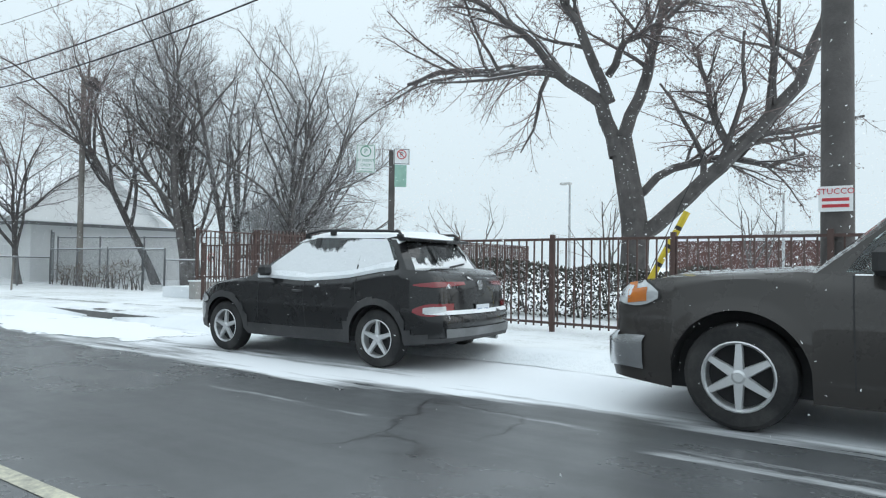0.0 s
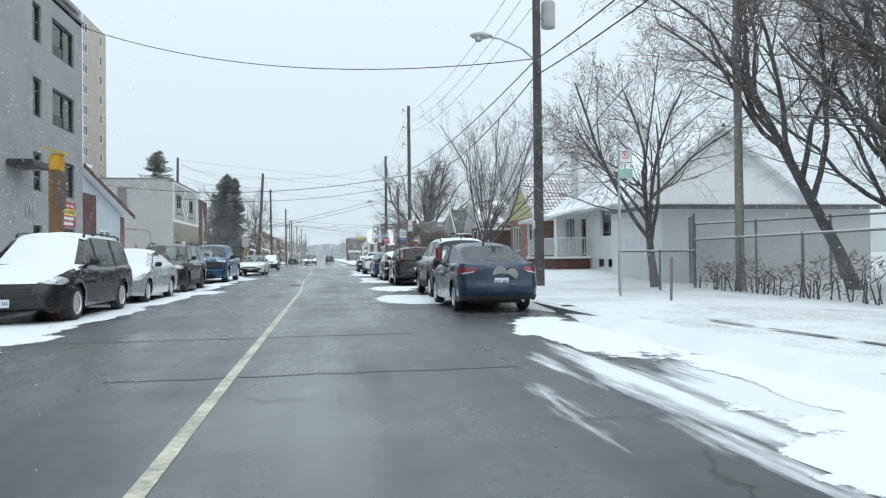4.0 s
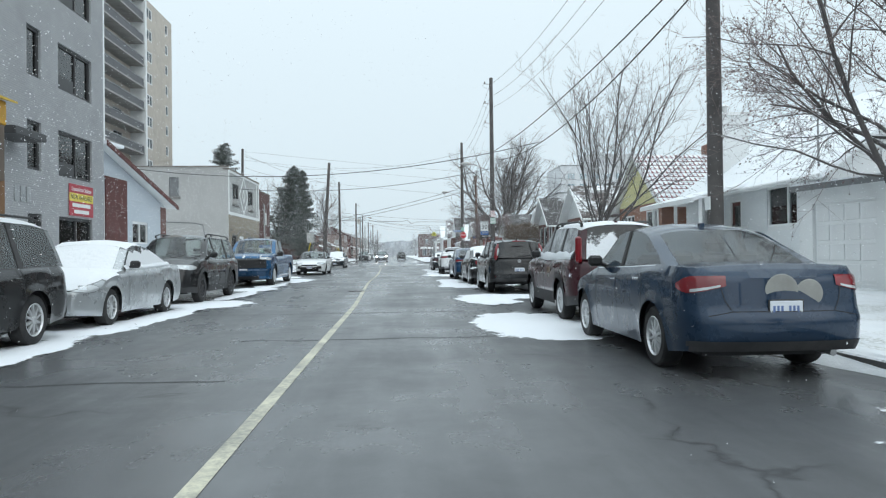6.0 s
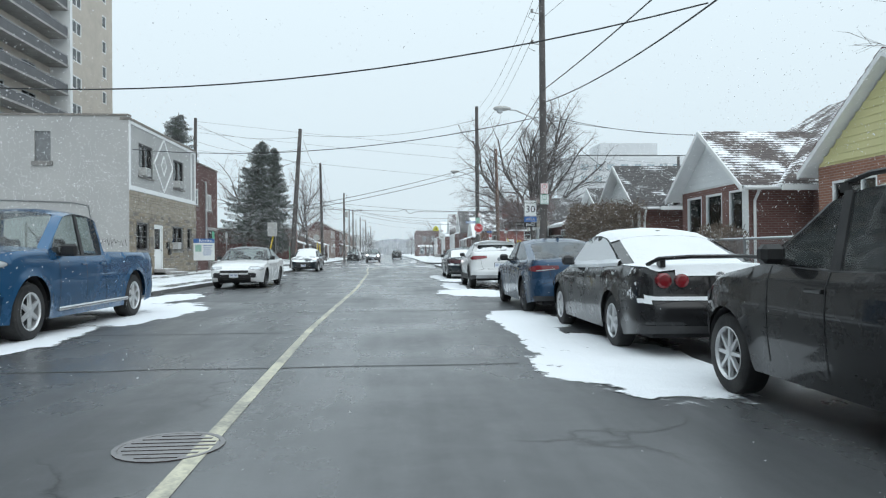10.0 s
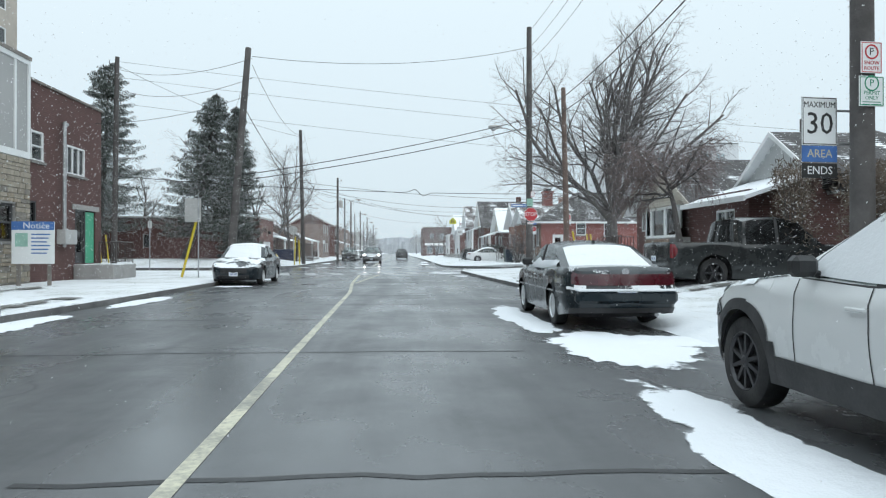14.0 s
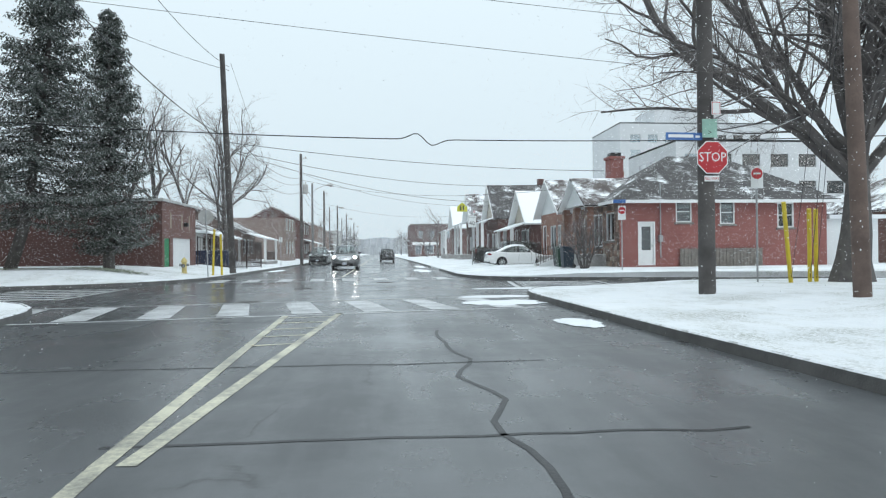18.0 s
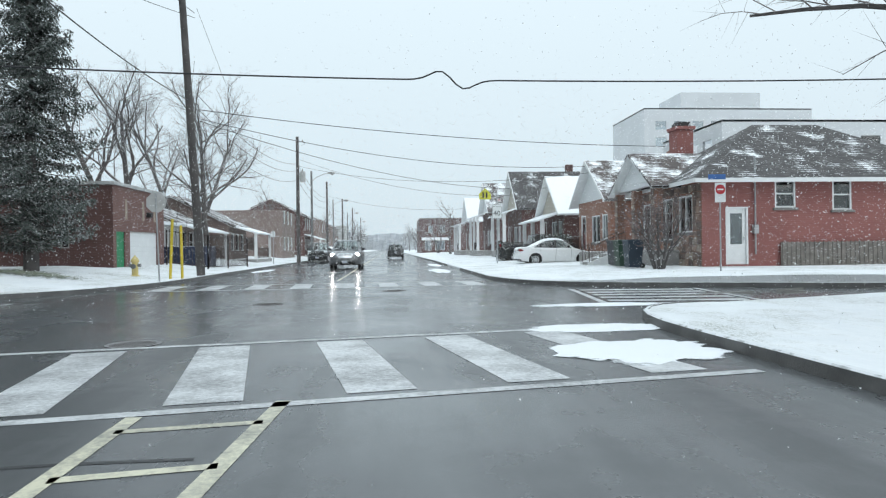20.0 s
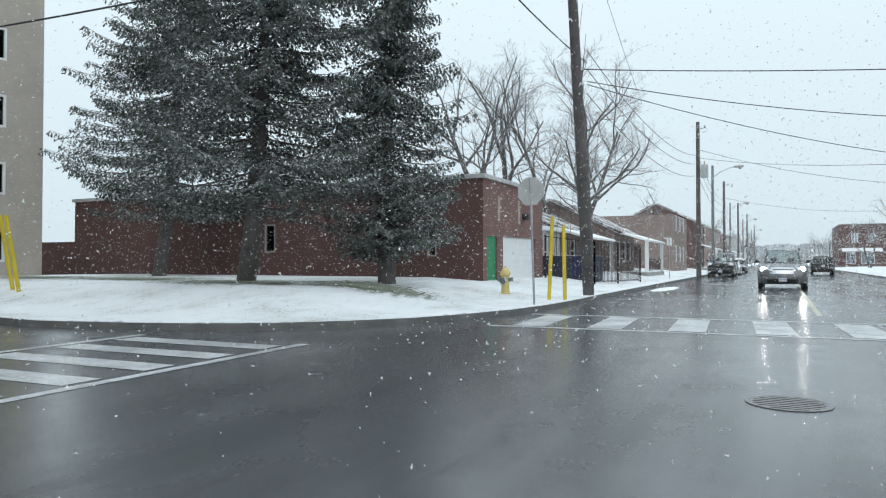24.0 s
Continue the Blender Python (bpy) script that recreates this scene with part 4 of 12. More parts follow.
    for end, ri in ((0, 0), (1, len(rings) - 1)):
        ring = rings[ri]
        cols = [[ri * n + k for k in range(R + 1)]]
        for c in range(1, MC):
            f, col = c / MC, []
            for k in range(R):
                a, b = Vector(ring[k]), Vector(ring[n - 1 - k])
                bow = 0.09 * (1 - (2 * f - 1) ** 2) * (1 if end else -1)
                p = a.lerp(b, f) + Vector((0, bow * (0.4 + 0.6 * min(1, k / 4)), 0))
                col.append(len(g.v))
                g.v.append(tuple(p))
            col.append(ri * n + R + c)
            cols.append(col)
        cols.append([ri * n + n - 1 - k for k in range(R + 1)])
        for c in range(MC):
            for k in range(R):
                g.f.append((cols[c][k], cols[c + 1][k], cols[c + 1][k + 1], cols[c][k + 1]))
    bodymesh = g.mesh("body", True, angle=40)
    verts, faces = [v.co.copy() for v in bodymesh.vertices], [(tuple(p.vertices), p.center.copy(), p.normal.copy()) for p in bodymesh.polygons]
    vnorm = [v.normal.copy() for v in bodymesh.vertices]
    part("body", bodymesh, body, car)

    def skin(pname, material, test, off=0.006, lab="", rough=0.0, sm=True):
        """A panel that follows the body where test(centre, normal) holds."""
        pick = [f for f in faces if test(f[1], f[2])]
        if not pick:
            return None
        used = sorted({i for f in pick for i in f[0]})
        idx = {v: i for i, v in enumerate(used)}
        edge = {}
        for f in pick:
            for a, b in zip(f[0], f[0][1:] + f[0][:1]):
                edge[frozenset((a, b))] = edge.get(frozenset((a, b)), 0) + 1
        rim = {v for e, c in edge.items() if c == 1 for v in e}
        q = Geo()
        for v in used:
            o = off * (0.15 if (rough and v in rim) else 1.0)
            o += rough * max(0.0, noise.noise(verts[v] * 5.0) * 0.6 + 0.3) if v not in rim else 0
            q.v.append(tuple(verts[v] + vnorm[v] * o))
        q.f = [tuple(idx[i] for i in f[0]) for f in pick]
        return part(pname, q, material, car, lab, smooth=sm, fix=False)

    # cabin
    belt_y = belt
    zbelt = lambda y: along(top, y) - 0.012
    wbelt = lambda y: section(y)[0][-1][0] - 0.012
    tumble = tumble or (0.30 if style != "pickup" else 0.20)

    def half(y, z):
        return wbelt(max(min(y, belt_y[0]), belt_y[1])) - max(0, z - zbelt(y)) * tumble

    curve = [(belt_y[0], zbelt(belt_y[0]))] + list(roof) + [(belt_y[1], zbelt(belt_y[1]))]
    U = 12
    grid = []
    fine = []
    for (a, b) in zip(curve, curve[1:]):
        fine += [(a[0] + (b[0] - a[0]) * t / 3, a[1] + (b[1] - a[1]) * t / 3) for t in range(3)]
    fine.append(curve[-1])
    nseg = len(fine) - 1
    for i, (y, z) in enumerate(fine):
        w = half(y, z)
        up = (z - zbelt(y)) / (H - zbelt(0))
        row = []
        for u in range(U + 1):
            t = 2 * u / U - 1
            edge_in = 0.10 * (1 - t * t)
            fwd = edge_in * (1 - up) * 1.0 if i <= 3 else (-edge_in * 0.7 if i >= nseg - 3 else 0)
            round_z = -0.06 * abs(t) ** 4 * min(1, up * 1.5)
            row.append((w * t, y + fwd, z + 0.035 * (1 - t * t) * up + round_z))
        grid.append(row)
    cab, ws, rw = Geo(), Geo(), Geo()
    for gg in (cab, ws, rw):
        gg.v = [p for row in grid for p in row]
    for i in range(nseg):
        for u in range(U):
            q = (i * (U + 1) + u, i * (U + 1) + u + 1, (i + 1) * (U + 1) + u + 1, (i + 1) * (U + 1) + u)
            inner = 1 <= u < U - 1
            if i < 3 and inner:
                ws.f.append(q)
            elif i >= nseg - 3 and inner and style != "van":
                rw.f.append(q)
            else:
                cab.f.append(q)
    # side frames and side windows
    belts = [(belt_y[1] + (belt_y[0] - belt_y[1]) * t / 10, 0) for t in range(1, 10)]
    belts = [(y, zbelt(y)) for y, _ in belts]
    outline = fine + belts
    cy = sum(p[0] for p in outline) / len(outline)
    cz = sum(p[1] for p in outline) / len(outline)
    sides = []
    for sgn in (-1, 1):
        o = len(cab.v)
        inner = []
        for k, (y, z) in enumerate(outline):
            yi, zi = cy + (y - cy) * 0.90, (cz + (z - cz) * 0.84) if z > zbelt(y) + 0.03 else z + 0.022
            if z <= zbelt(y) + 0.03:
                yi = cy + (y - cy) * 0.86
            inner.append((yi, zi))
        for (y, z) in outline:
            cab.v.append((sgn * (half(y, z)), y, z - 0.06 * min(1, max(0, (z - zbelt(y)) / (H - zbelt(0))) * 1.5) * (1 if z > zbelt(y) + 0.02 else 0)))
        for (y, z) in inner:
            cab.v.append((sgn * (half(y, z) - 0.008), y, z))
        k = len(outline)
        cab.f += [(o + i, o + (i + 1) % k, o + k + (i + 1) % k, o + k + i) for i in range(k)]
        sg = Geo()
        sg.v = [(sgn * (half(y, z) - 0.010), y, z) for y, z in inner] + [(sgn * (half(cy, cz) - 0.010), cy, cz)]
        sg.f = [(i, (i + 1) % k, k) for i in range(k)]
        sides.append(("side_window", sg, inner, sgn))
    part("cabin", cab, two_tone or body, car, smooth=True)
    gl = glass or CAR_GLASS
    w1 = part("windshield", ws, gl if glass_film is None else glass_film, car, smooth=True)
    w2 = part("rear_window", rw, rear_glass or gl, car, smooth=True)
    for pname, sg, inner, sgn in sides:
        sw = part(pname, sg, gl, car)
        for py, pw in pillars:
            zs = [z for y, z in inner if abs(y - py) < 0.25 and z > zbelt(py) + 0.08]
            zt = max(zs) if zs else H - 0.12
            z0 = zbelt(py) + 0.02
            pg = Geo()
            x0, x1 = half(py, z0), half(py, zt)
            pg.add([(sgn * (x0 + 0.001), py - pw, z0), (sgn * (x0 + 0.001), py + pw, z0), (sgn * (x1 + 0.001), py + pw * 0.8, zt), (sgn * (x1 + 0.001), py - pw * 0.8, zt),
                    (sgn * (x0 - 0.03), py - pw, z0), (sgn * (x0 - 0.03), py + pw, z0), (sgn * (x1 - 0.03), py + pw * 0.8, zt), (sgn * (x1 - 0.03), py - pw * 0.8, zt)],
                   [(0, 1, 2, 3), (4, 7, 6, 5), (0, 4, 5, 1), (1, 5, 6, 2), (2, 6, 7, 3), (3, 7, 4, 0)])
            part("pillar", pg, TRIM, sw)
        # belt moulding and door seams
        bl = [(sgn * (half(y, zbelt(y)) + 0.004), y, zbelt(y) + 0.014) for y, _ in belts]
        part("belt_moulding", Geo().tube(bl, 0.009, 5), CHROME if chrome else TRIM, car)
    # interior seen through the glass
    ig = Geo()
    ylo, yhi = belt_y[1] + 0.25, belt_y[0] - 0.35
    ig.box(-W * 0.40, W * 0.40, ylo, yhi, 0.5, zbelt(0) - 0.10)
    for sx in (-0.36, 0.36):
        for py in ((yhi - 0.75,) if style == "pickup" and belt_y[0] - belt_y[1] < 1.9 else (yhi - 0.75, max(ylo + 0.25, yhi - (1.5 if style == "sedan" else 1.7)))):
            ig.box(sx - 0.22, sx + 0.22, py - 0.10, py + 0.06, zbelt(0) - 0.2, zbelt(0) + 0.16, 0.05)
            top_z = zbelt(0) + (0.34 if py > yhi - 1.0 else (0.19 if style == "sedan" else 0.30))
            ig.box(sx - 0.13, sx + 0.13, py - 0.10, py + 0.01, top_z - 0.15, top_z, 0.04)
    ig.box(-W * 0.38, W * 0.38, yhi, yhi + 0.3, 0.5, zbelt(0) - 0.02, 0.04)
    part("interior", ig, INTERIOR, car)
    part("underbody", Geo().box(-W / 2 + 0.26, W / 2 - 0.26, -L / 2 + 0.35, L / 2 - 0.4, zb - 0.01, 0.62), INTERIOR, car)
    # door seams
    seams = [belt_y[0] - 0.25] + [p[0] for p in pillars[:1]] + ([yr + 0.28] if style != "pickup" else [belt_y[1] + 0.08])
    for sgn in (-1, 1):
        for y in seams:
            side, zt, _ = section(y)
            line = [(sgn * (x + 0.003), y + 0.10 * (z - 0.6) * (1 if y < 0 else 0.2), z) for x, z in side if z > zb + 0.10]
            if len(line) > 3:
                q = Geo()
                for p in line:
                    q.v += [(p[0], p[1] - 0.005, p[2]), (p[0], p[1] + 0.005, p[2])]
                q.f = [(2 * i, 2 * i + 1, 2 * i + 3, 2 * i + 2) for i in range(len(line) - 1)]
                part("door_gap", q, INTERIOR, car, fix=False)
        for y in [p[0] + 0.12 for p in pillars[:1]] + ([yr + 0.45] if style != "pickup" else [belt_y[1] + 0.25]):
            side, zt, _ = section(y)
            z = zt - 0.13
            x = min(side, key=lambda s: abs(s[1] - z))[0]
            q = Geo()
            q.box(x + 0.012 if sgn > 0 else -x - 0.03, x + 0.03 if sgn > 0 else -x - 0.012, y - 0.10, y + 0.08, z - 0.014, z + 0.014, 0.008)
            q.box(min(sgn * (x - 0.02), sgn * (x + 0.02)), max(sgn * (x - 0.02), sgn * (x + 0.02)), y - 0.09, y - 0.06, z - 0.012, z + 0.012)
            q.box(min(sgn * (x - 0.02), sgn * (x + 0.02)), max(sgn * (x - 0.02), sgn * (x + 0.02)), y + 0.04, y + 0.07, z - 0.012, z + 0.012)
            part("door_handle", q, CHROME if chrome else body, car)
        # mirrors
        my, mz = belt_y[0] - 0.42, zbelt(belt_y[0] - 0.42) + 0.10
        mx = half(my, mz)
        big = 1.35 if style == "pickup" else 1.0
        q = Geo().box(sgn * (mx + 0.14) - 0.09 * big, sgn * (mx + 0.14) + 0.09 * big, my - 0.05, my + 0.07, mz - 0.065 * big, mz + 0.075 * big, 0.035)
        q.tube([(sgn * (mx - 0.03), my + 0.02, mz - 0.07), (sgn * (mx + 0.08), my + 0.02, mz - 0.03)], 0.025, 6)
        part("mirror", q, BLACK, car)
    # wheels
    tm, rm, hm = wheel_meshes(wheel, wheel_w, spokes, rims)
    for sx in (-1, 1):
        for y in (yf, yr):
            wm = pose(sx * (W / 2 - wheel_w / 2 - 0.025), y, wheel, RNG.uniform(0, 360), 0, 0) if sx > 0 else pose(sx * (W / 2 - wheel_w / 2 - 0.025), y, wheel, 0, 0, 180)
            wh = new("wheel", tm)
            wh.parent, wh.matrix_basis = car, wm
            part("rim", rm, None, wh)
            part("brake", hm, None, wh)
        for y in (yf, yr):
            well = Geo()
            for k in range(13):
                a = math.pi * k / 12
                for x in (W / 2 - 0.30, W / 2 - 0.05):
                    well.v.append((sx * x, y + (ra + 0.004) * math.cos(a), wheel + (ra + 0.004) * math.sin(a)))
            well.f = [(2 * i, 2 * i + 1, 2 * i + 3, 2 * i + 2) for i in range(12)] + [tuple(2 * i for i in range(13))]
            part("wheel_arch_liner", well, INTERIOR, car, fix=False)
    # lamps, bumpers, grille
    yL = L / 2
    tree = BVHTree.FromPolygons(verts, [f[0] for f in faces])

    def lamp(pname, material, end, sgn, z0, z1, x0, back, taper, off=0.010, inset=(0.0, 1.0, 0.0, 1.0)):
        """A lamp lens lying on the body round one corner; taper narrows it towards the middle."""
        cx, cy = W / 2 - 0.42, yL - 0.55
        t0, t1 = math.atan2(x0 - cx, 0.55), math.atan2(0.42, max(0.05, 0.55 - back))
        q, nu, nv = Geo(), 16, 6
        for i in range(nu + 1):
            u = inset[0] + (inset[1] - inset[0]) * i / nu
            th = t0 + (t1 - t0) * u
            d = Vector((sgn * math.sin(th), end * math.cos(th), 0))
            grow_z = 1 - taper * (1 - u) ** 1.5
            shrink = 1 - 0.8 * (max(0, u - 0.55) / 0.45) ** 1.6
            for j in range(nv + 1):
                v = inset[2] + (inset[3] - inset[2]) * j / nv
                zc = z1 - (z1 - z0) * 0.5 * grow_z if taper > 0 else (z0 + z1) / 2
                z = zc + (v - 0.5) * (z1 - z0) * grow_z * shrink
                hit = tree.ray_cast(Vector((sgn * cx, end * cy, z)) + d * 1.3, -d)
                if hit[0] is None:
                    return None
                q.v.append(tuple(hit[0] + hit[1] * off * (1 if (hit[1].dot(d) > 0) else -1)))
        q.f = [(i * (nv + 1) + j, i * (nv + 1) + j + 1, (i + 1) * (nv + 1) + j + 1, (i + 1) * (nv + 1) + j) for i in range(nu) for j in range(nv)]
        return part(pname, q, material, car, smooth=True, fix=False)

    if head:
        z0, z1, x0, back = head
        for sgn in (-1, 1):
            lamp("headlight", CLEAR_LENS, 1, sgn, z0, z1, x0, back, 0.45)
            lamp("headlight_bezel", BLACK, 1, sgn, z0 - 0.012, z1 + 0.012, x0 - 0.02, back + 0.02, 0.45, 0.006)
            lamp("projector", CHROME, 1, sgn, z0, z1, x0, back, 0.45, 0.014, (0.35, 0.55, 0.25, 0.75))
            if lit:
                part("lamp_bulb", Geo().lathe([(0.10, 0.0), (0.09, 0.05), (0.001, 0.07)], "y", 12, (sgn * (W / 2 - 0.24), yL - 0.16, (z0 + z1) / 2)), HEADLAMP_ON, car)
    if tail and tail[1] - tail[0] > 0.03:
        z0, z1, x0, fwd = tail
        for sgn in (-1, 1):
            lamp("tail_light", tail_mat or RED_LENS, -1, sgn, z0, z1, x0, fwd, 0.5 if style != "pickup" else 0.0)
            if style != "pickup" and z1 - z0 > 0.12 and fwd < 0.42:
                lamp("reverse_light", CLEAR_LENS, -1, sgn, z0, z1, x0, fwd, 0.5, 0.014, (0.10, 0.62, 0.06, 0.24))
    if grille:
        z0, z1, x1, gm = grille
        skin("grille", gm, lambda c, q: abs(c.x) < x1 and z0 < c.z < z1 and c.y > yL - 0.34 and q.y > 0.3, 0.007)
        for k in range(3):
            z = z0 + (z1 - z0) * (k + 0.5) / 3
            part("grille_bar", Geo().box(-x1 + 0.06, x1 - 0.06, yL - 0.08 + 0.0, yL + 0.082 + along(prof_f, z), z - 0.012, z + 0.012, 0.006), CHROME if chrome else TRIM, car)
    skin("air_intake", BLACK, lambda c, q: abs(c.x) < W * 0.30 and zb + 0.06 < c.z < zb + 0.20 and c.y > yL - 0.3 and q.y > 0.3, 0.007)
    if lower:
        z1, lm = lower
        skin("lower_cladding", lm, lambda c, q: c.z < z1 and abs(q.z) < 0.75, 0.009)
        for sgn in (-1, 1):
            for ya in (yf, yr):
                skin("arch_cladding", lm, lambda c, q: math.hypot(c.y - ya, c.z - wheel) < ra + 0.085 and sgn * q.x > 0.6, 0.011)
    else:
        skin("rear_valance", TRIM, lambda c, q: c.z < zb + 0.16 and c.y < -yL + 0.2 and q.y < -0.3, 0.007)
    def seam(line, end=-1, w=0.004):
        """A panel gap drawn over the body through (across, up) points."""
        q = Geo()
        for (xa, za), (xb, zb_) in zip(line, line[1:]):
            for k in range(7):
                x, z = xa + (xb - xa) * k / 6, za + (zb_ - za) * k / 6
                hit = tree.ray_cast(Vector((x, end * (yL + 1.0), z)), Vector((0, -end, 0)))
                if hit[0] is None:
                    continue
                side_ = Vector((zb_ - za, 0, xa - xb)).normalized() * w
                p = hit[0] + Vector((0, end * 0.004, 0))
                q.v += [tuple(p - side_), tuple(p + side_)]
        n_ = len(q.v) // 2
        q.f = [(2 * i, 2 * i + 1, 2 * i + 3, 2 * i + 2) for i in range(n_ - 1)]
        if n_ > 2:
            part("panel_gap", q, INTERIOR, car, fix=False)

    if style != "pickup":
        wl = W * 0.31
        zt_ = along(top, -yL) - 0.02
        seam([(-wl - 0.05, zt_), (-wl, 0.74), (-wl + 0.06, 0.64), (wl - 0.06, 0.64), (wl, 0.74), (wl + 0.05, zt_)])
        seam([(-W * 0.40, 0.60), (-wl + 0.06, 0.64)])
        seam([(wl - 0.06, 0.64), (W * 0.40, 0.60)])
    for show, y, s in ((plate[0], yL, 1), (plate[1], -yL, -1)):
        if show:
            z = {True: 0.45 if s > 0 else (0.78 if style in ("sedan",) else 0.80), False: 0.5}.get(show, show)
            yy = y + s * 0.096 + (along(prof_f, z) if s > 0 else along(prof_r, z))
            pl = part("licence_plate", Geo().box(-0.152, 0.152, yy - 0.006, yy + 0.006, z - 0.076, z + 0.076, 0.004), PLATE, car, "white plate with unreadable characters")
            for k in range(7):
                if k != 3:
                    part("character_bar", Geo().box(-0.115 + k * 0.037 - 0.011, -0.115 + k * 0.037 + 0.011, yy + s * 0.006 - 0.001, yy + s * 0.006 + 0.001, z - 0.03, z + 0.032), PLATE_INK, pl)
            part("plate_frame", Geo().box(-0.165, 0.165, yy - 0.012, yy + 0.004 * s - 0.004, z - 0.088, z + 0.088, 0.004) if s > 0 else Geo().box(-0.165, 0.165, yy - 0.0, yy + 0.012, z - 0.088, z + 0.088, 0.004), BLACK, car)
    part("badge", Geo().lathe([(0.06, -0.012), (0.06, 0.0), (0.045, 0.006), (0.001, 0.006)], "y", 16, (0, -yL - 0.088 + along(prof_r, 0.95 if style != "pickup" else 1.0), 0.96 if style != "sedan" else 0.92)) if style != "sedan" else Geo().lathe([(0.055, -0.01), (0.055, 0.0), (0.001, 0.004)], "y", 16, (0, -yL - 0.084 + along(prof_r, 0.9), 0.90)), CHROME, car)
    if rails:
        for sgn in (-1, 1):
            pts = [(sgn * (half(y, z) - 0.05), y, z + 0.05) for y, z in fine[4:nseg - 3]]
            if len(pts) > 2:
                q = Geo().tube(pts, 0.018, 6)
                for p in (pts[0], pts[len(pts) // 2], pts[-1]):
                    q.box(p[0] - 0.015, p[0] + 0.015, p[1] - 0.04, p[1] + 0.04, p[2] - 0.06, p[2])
                part("roof_rail", q, BLACK, car)
    if spoiler:
        y, z = roof[-1]
        part("spoiler", Geo().prism([(y + 0.25, z + 0.012), (y + 0.05, z + 0.045), (y - 0.16, z + 0.02), (y - 0.14, z - 0.015), (y + 0.05, z - 0.01)], "x", -half(y, z) + 0.04, half(y, z) - 0.04), two_tone or body, car)
    y, z = roof[-1]
    part("antenna", Geo().prism([(y + 0.32, z + 0.03), (y + 0.20, z + 0.11), (y + 0.16, z + 0.11), (y + 0.15, z + 0.03)], "x", -0.025, 0.025), body, car)
    # rear wiper and arm
    if style in ("suv", "hatch"):
        y, z = belt_y[1], zbelt(belt_y[1])
        part("rear_wiper", Geo().tube([(-0.02, y - 0.075, z + 0.04), (0.34, y - 0.05, z + 0.08)], 0.012, 5), BLACK, car)
    for sx in (-0.35, 0.2):
        y, z = belt_y[0], zbelt(belt_y[0])
        part("wiper", Geo().tube([(sx, y + 0.10, z + 0.045), (sx + 0.45, y + 0.02, z + 0.055)], 0.011, 5), BLACK, car)
    part("exhaust", Geo().tube([(W * 0.28, -yL + 0.3, zb + 0.06), (W * 0.28, -yL + 0.03, zb + 0.05)], 0.032, 10), STEEL, car)
    # snow lying on the vehicle
    if "hood" in snow:
        skin("hood_snow", CLING_HEAVY if deck_snow > 0.6 else (CLING if deck_snow > 0.3 else CLING_LIGHT), lambda c, q: q.z > 0.7 and c.y > belt_y[0] - 0.05, 0.014, "thin snow")
    if "deck" in snow:
        skin("deck_snow", CLING_HEAVY, lambda c, q: q.z > 0.6 and c.y < belt_y[1] + 0.05, 0.014, "thin snow")
    if "sill" in snow:
        skin("ledge_snow", CLING_LIGHT, lambda c, q: q.z > 0.25 and c.z > 0.6 and abs(q.z) < 0.9, 0.012, "clinging snow")
        skin("bumper_snow", CLING, lambda c, q: c.y < -yL + 0.2 and 0.62 < c.z < 0.68, 0.016, "clinging snow")
    if "tail" in snow:
        skin("tailgate_snow", CLING_LIGHT, lambda c, q: q.y < -0.4 and 0.55 < c.z < zbelt(belt_y[1]), 0.013, "clinging snow")
    if "flank" in snow:
        for sgn in (-1, 1):
            skin("flank_snow", CLING_LIGHT, lambda c, q, s=sgn: s * q.x > 0.6 and c.y < yr + 0.75 and c.z > 0.62, 0.012, "clinging snow")

    def sheet(pname, rows, cols, off, k, material):
        q = Geo()
        cells = []
        for i in rows:
            for u in cols:
                cells.append((i, u))
        if not cells:
            return
        idx, cnt = {}, {}
        for i, u in cells:
            for d in ((i, u), (i, u + 1), (i + 1, u + 1), (i + 1, u)):
                cnt[d] = cnt.get(d, 0) + 1
        for d, c in cnt.items():
            p = Vector(grid[d[0]][d[1]])
            up = Vector((0, 0.25 if d[0] <= 3 else (-0.25 if d[0] >= nseg - 3 else 0), 1)).normalized()
            h = off * (1.0 if c == 4 else 0.25) * (1 + 0.5 * noise.noise(p * 4))
            idx[d] = len(q.v)
            q.v.append(tuple(p + up * max(h, 0.006)))
        q.f = [tuple(idx[d] for d in ((i, u), (i, u + 1), (i + 1, u + 1), (i + 1, u))) for i, u in cells]
        part(pname, q, material, car, "lying snow", smooth=True, fix=False)

    if "roof" in snow:
        sheet("roof_snow", range(3, nseg - 3), range(U), 0.035, 7, CLING_HEAVY)
    if "windshield" in snow:
        sheet("windshield_snow", range(0, 3), range(1, U - 1), 0.02, 8, CLING_HEAVY)
    if "rear" in snow:
        sheet("rear_window_snow", range(nseg - 3, nseg), range(1, U - 1), 0.02, 9, CLING_LOW if style != "sedan" else CLING_HEAVY)
    if "glass" in snow:
        for pname, sg, inner, sgn in sides:
            q = Geo()
            k = len(inner)
            for f in (0.96, 0.62, 0.3):
                q.v += [(sgn * (half(cy + (y - cy) * f, cz + (z - cz) * f) + 0.006), cy + (y - cy) * f, cz + (z - cz) * f) for y, z in inner]
            q.f = [(a * k + i, a * k + (i + 1) % k, (a + 1) * k + (i + 1) % k, (a + 1) * k + i) for a in range(2) for i in range(k)] + [tuple(2 * k + i for i in range(k))]
            part("window_frost", q, CLING_PANE, car, "wind-blown snow", smooth=True, fix=False)
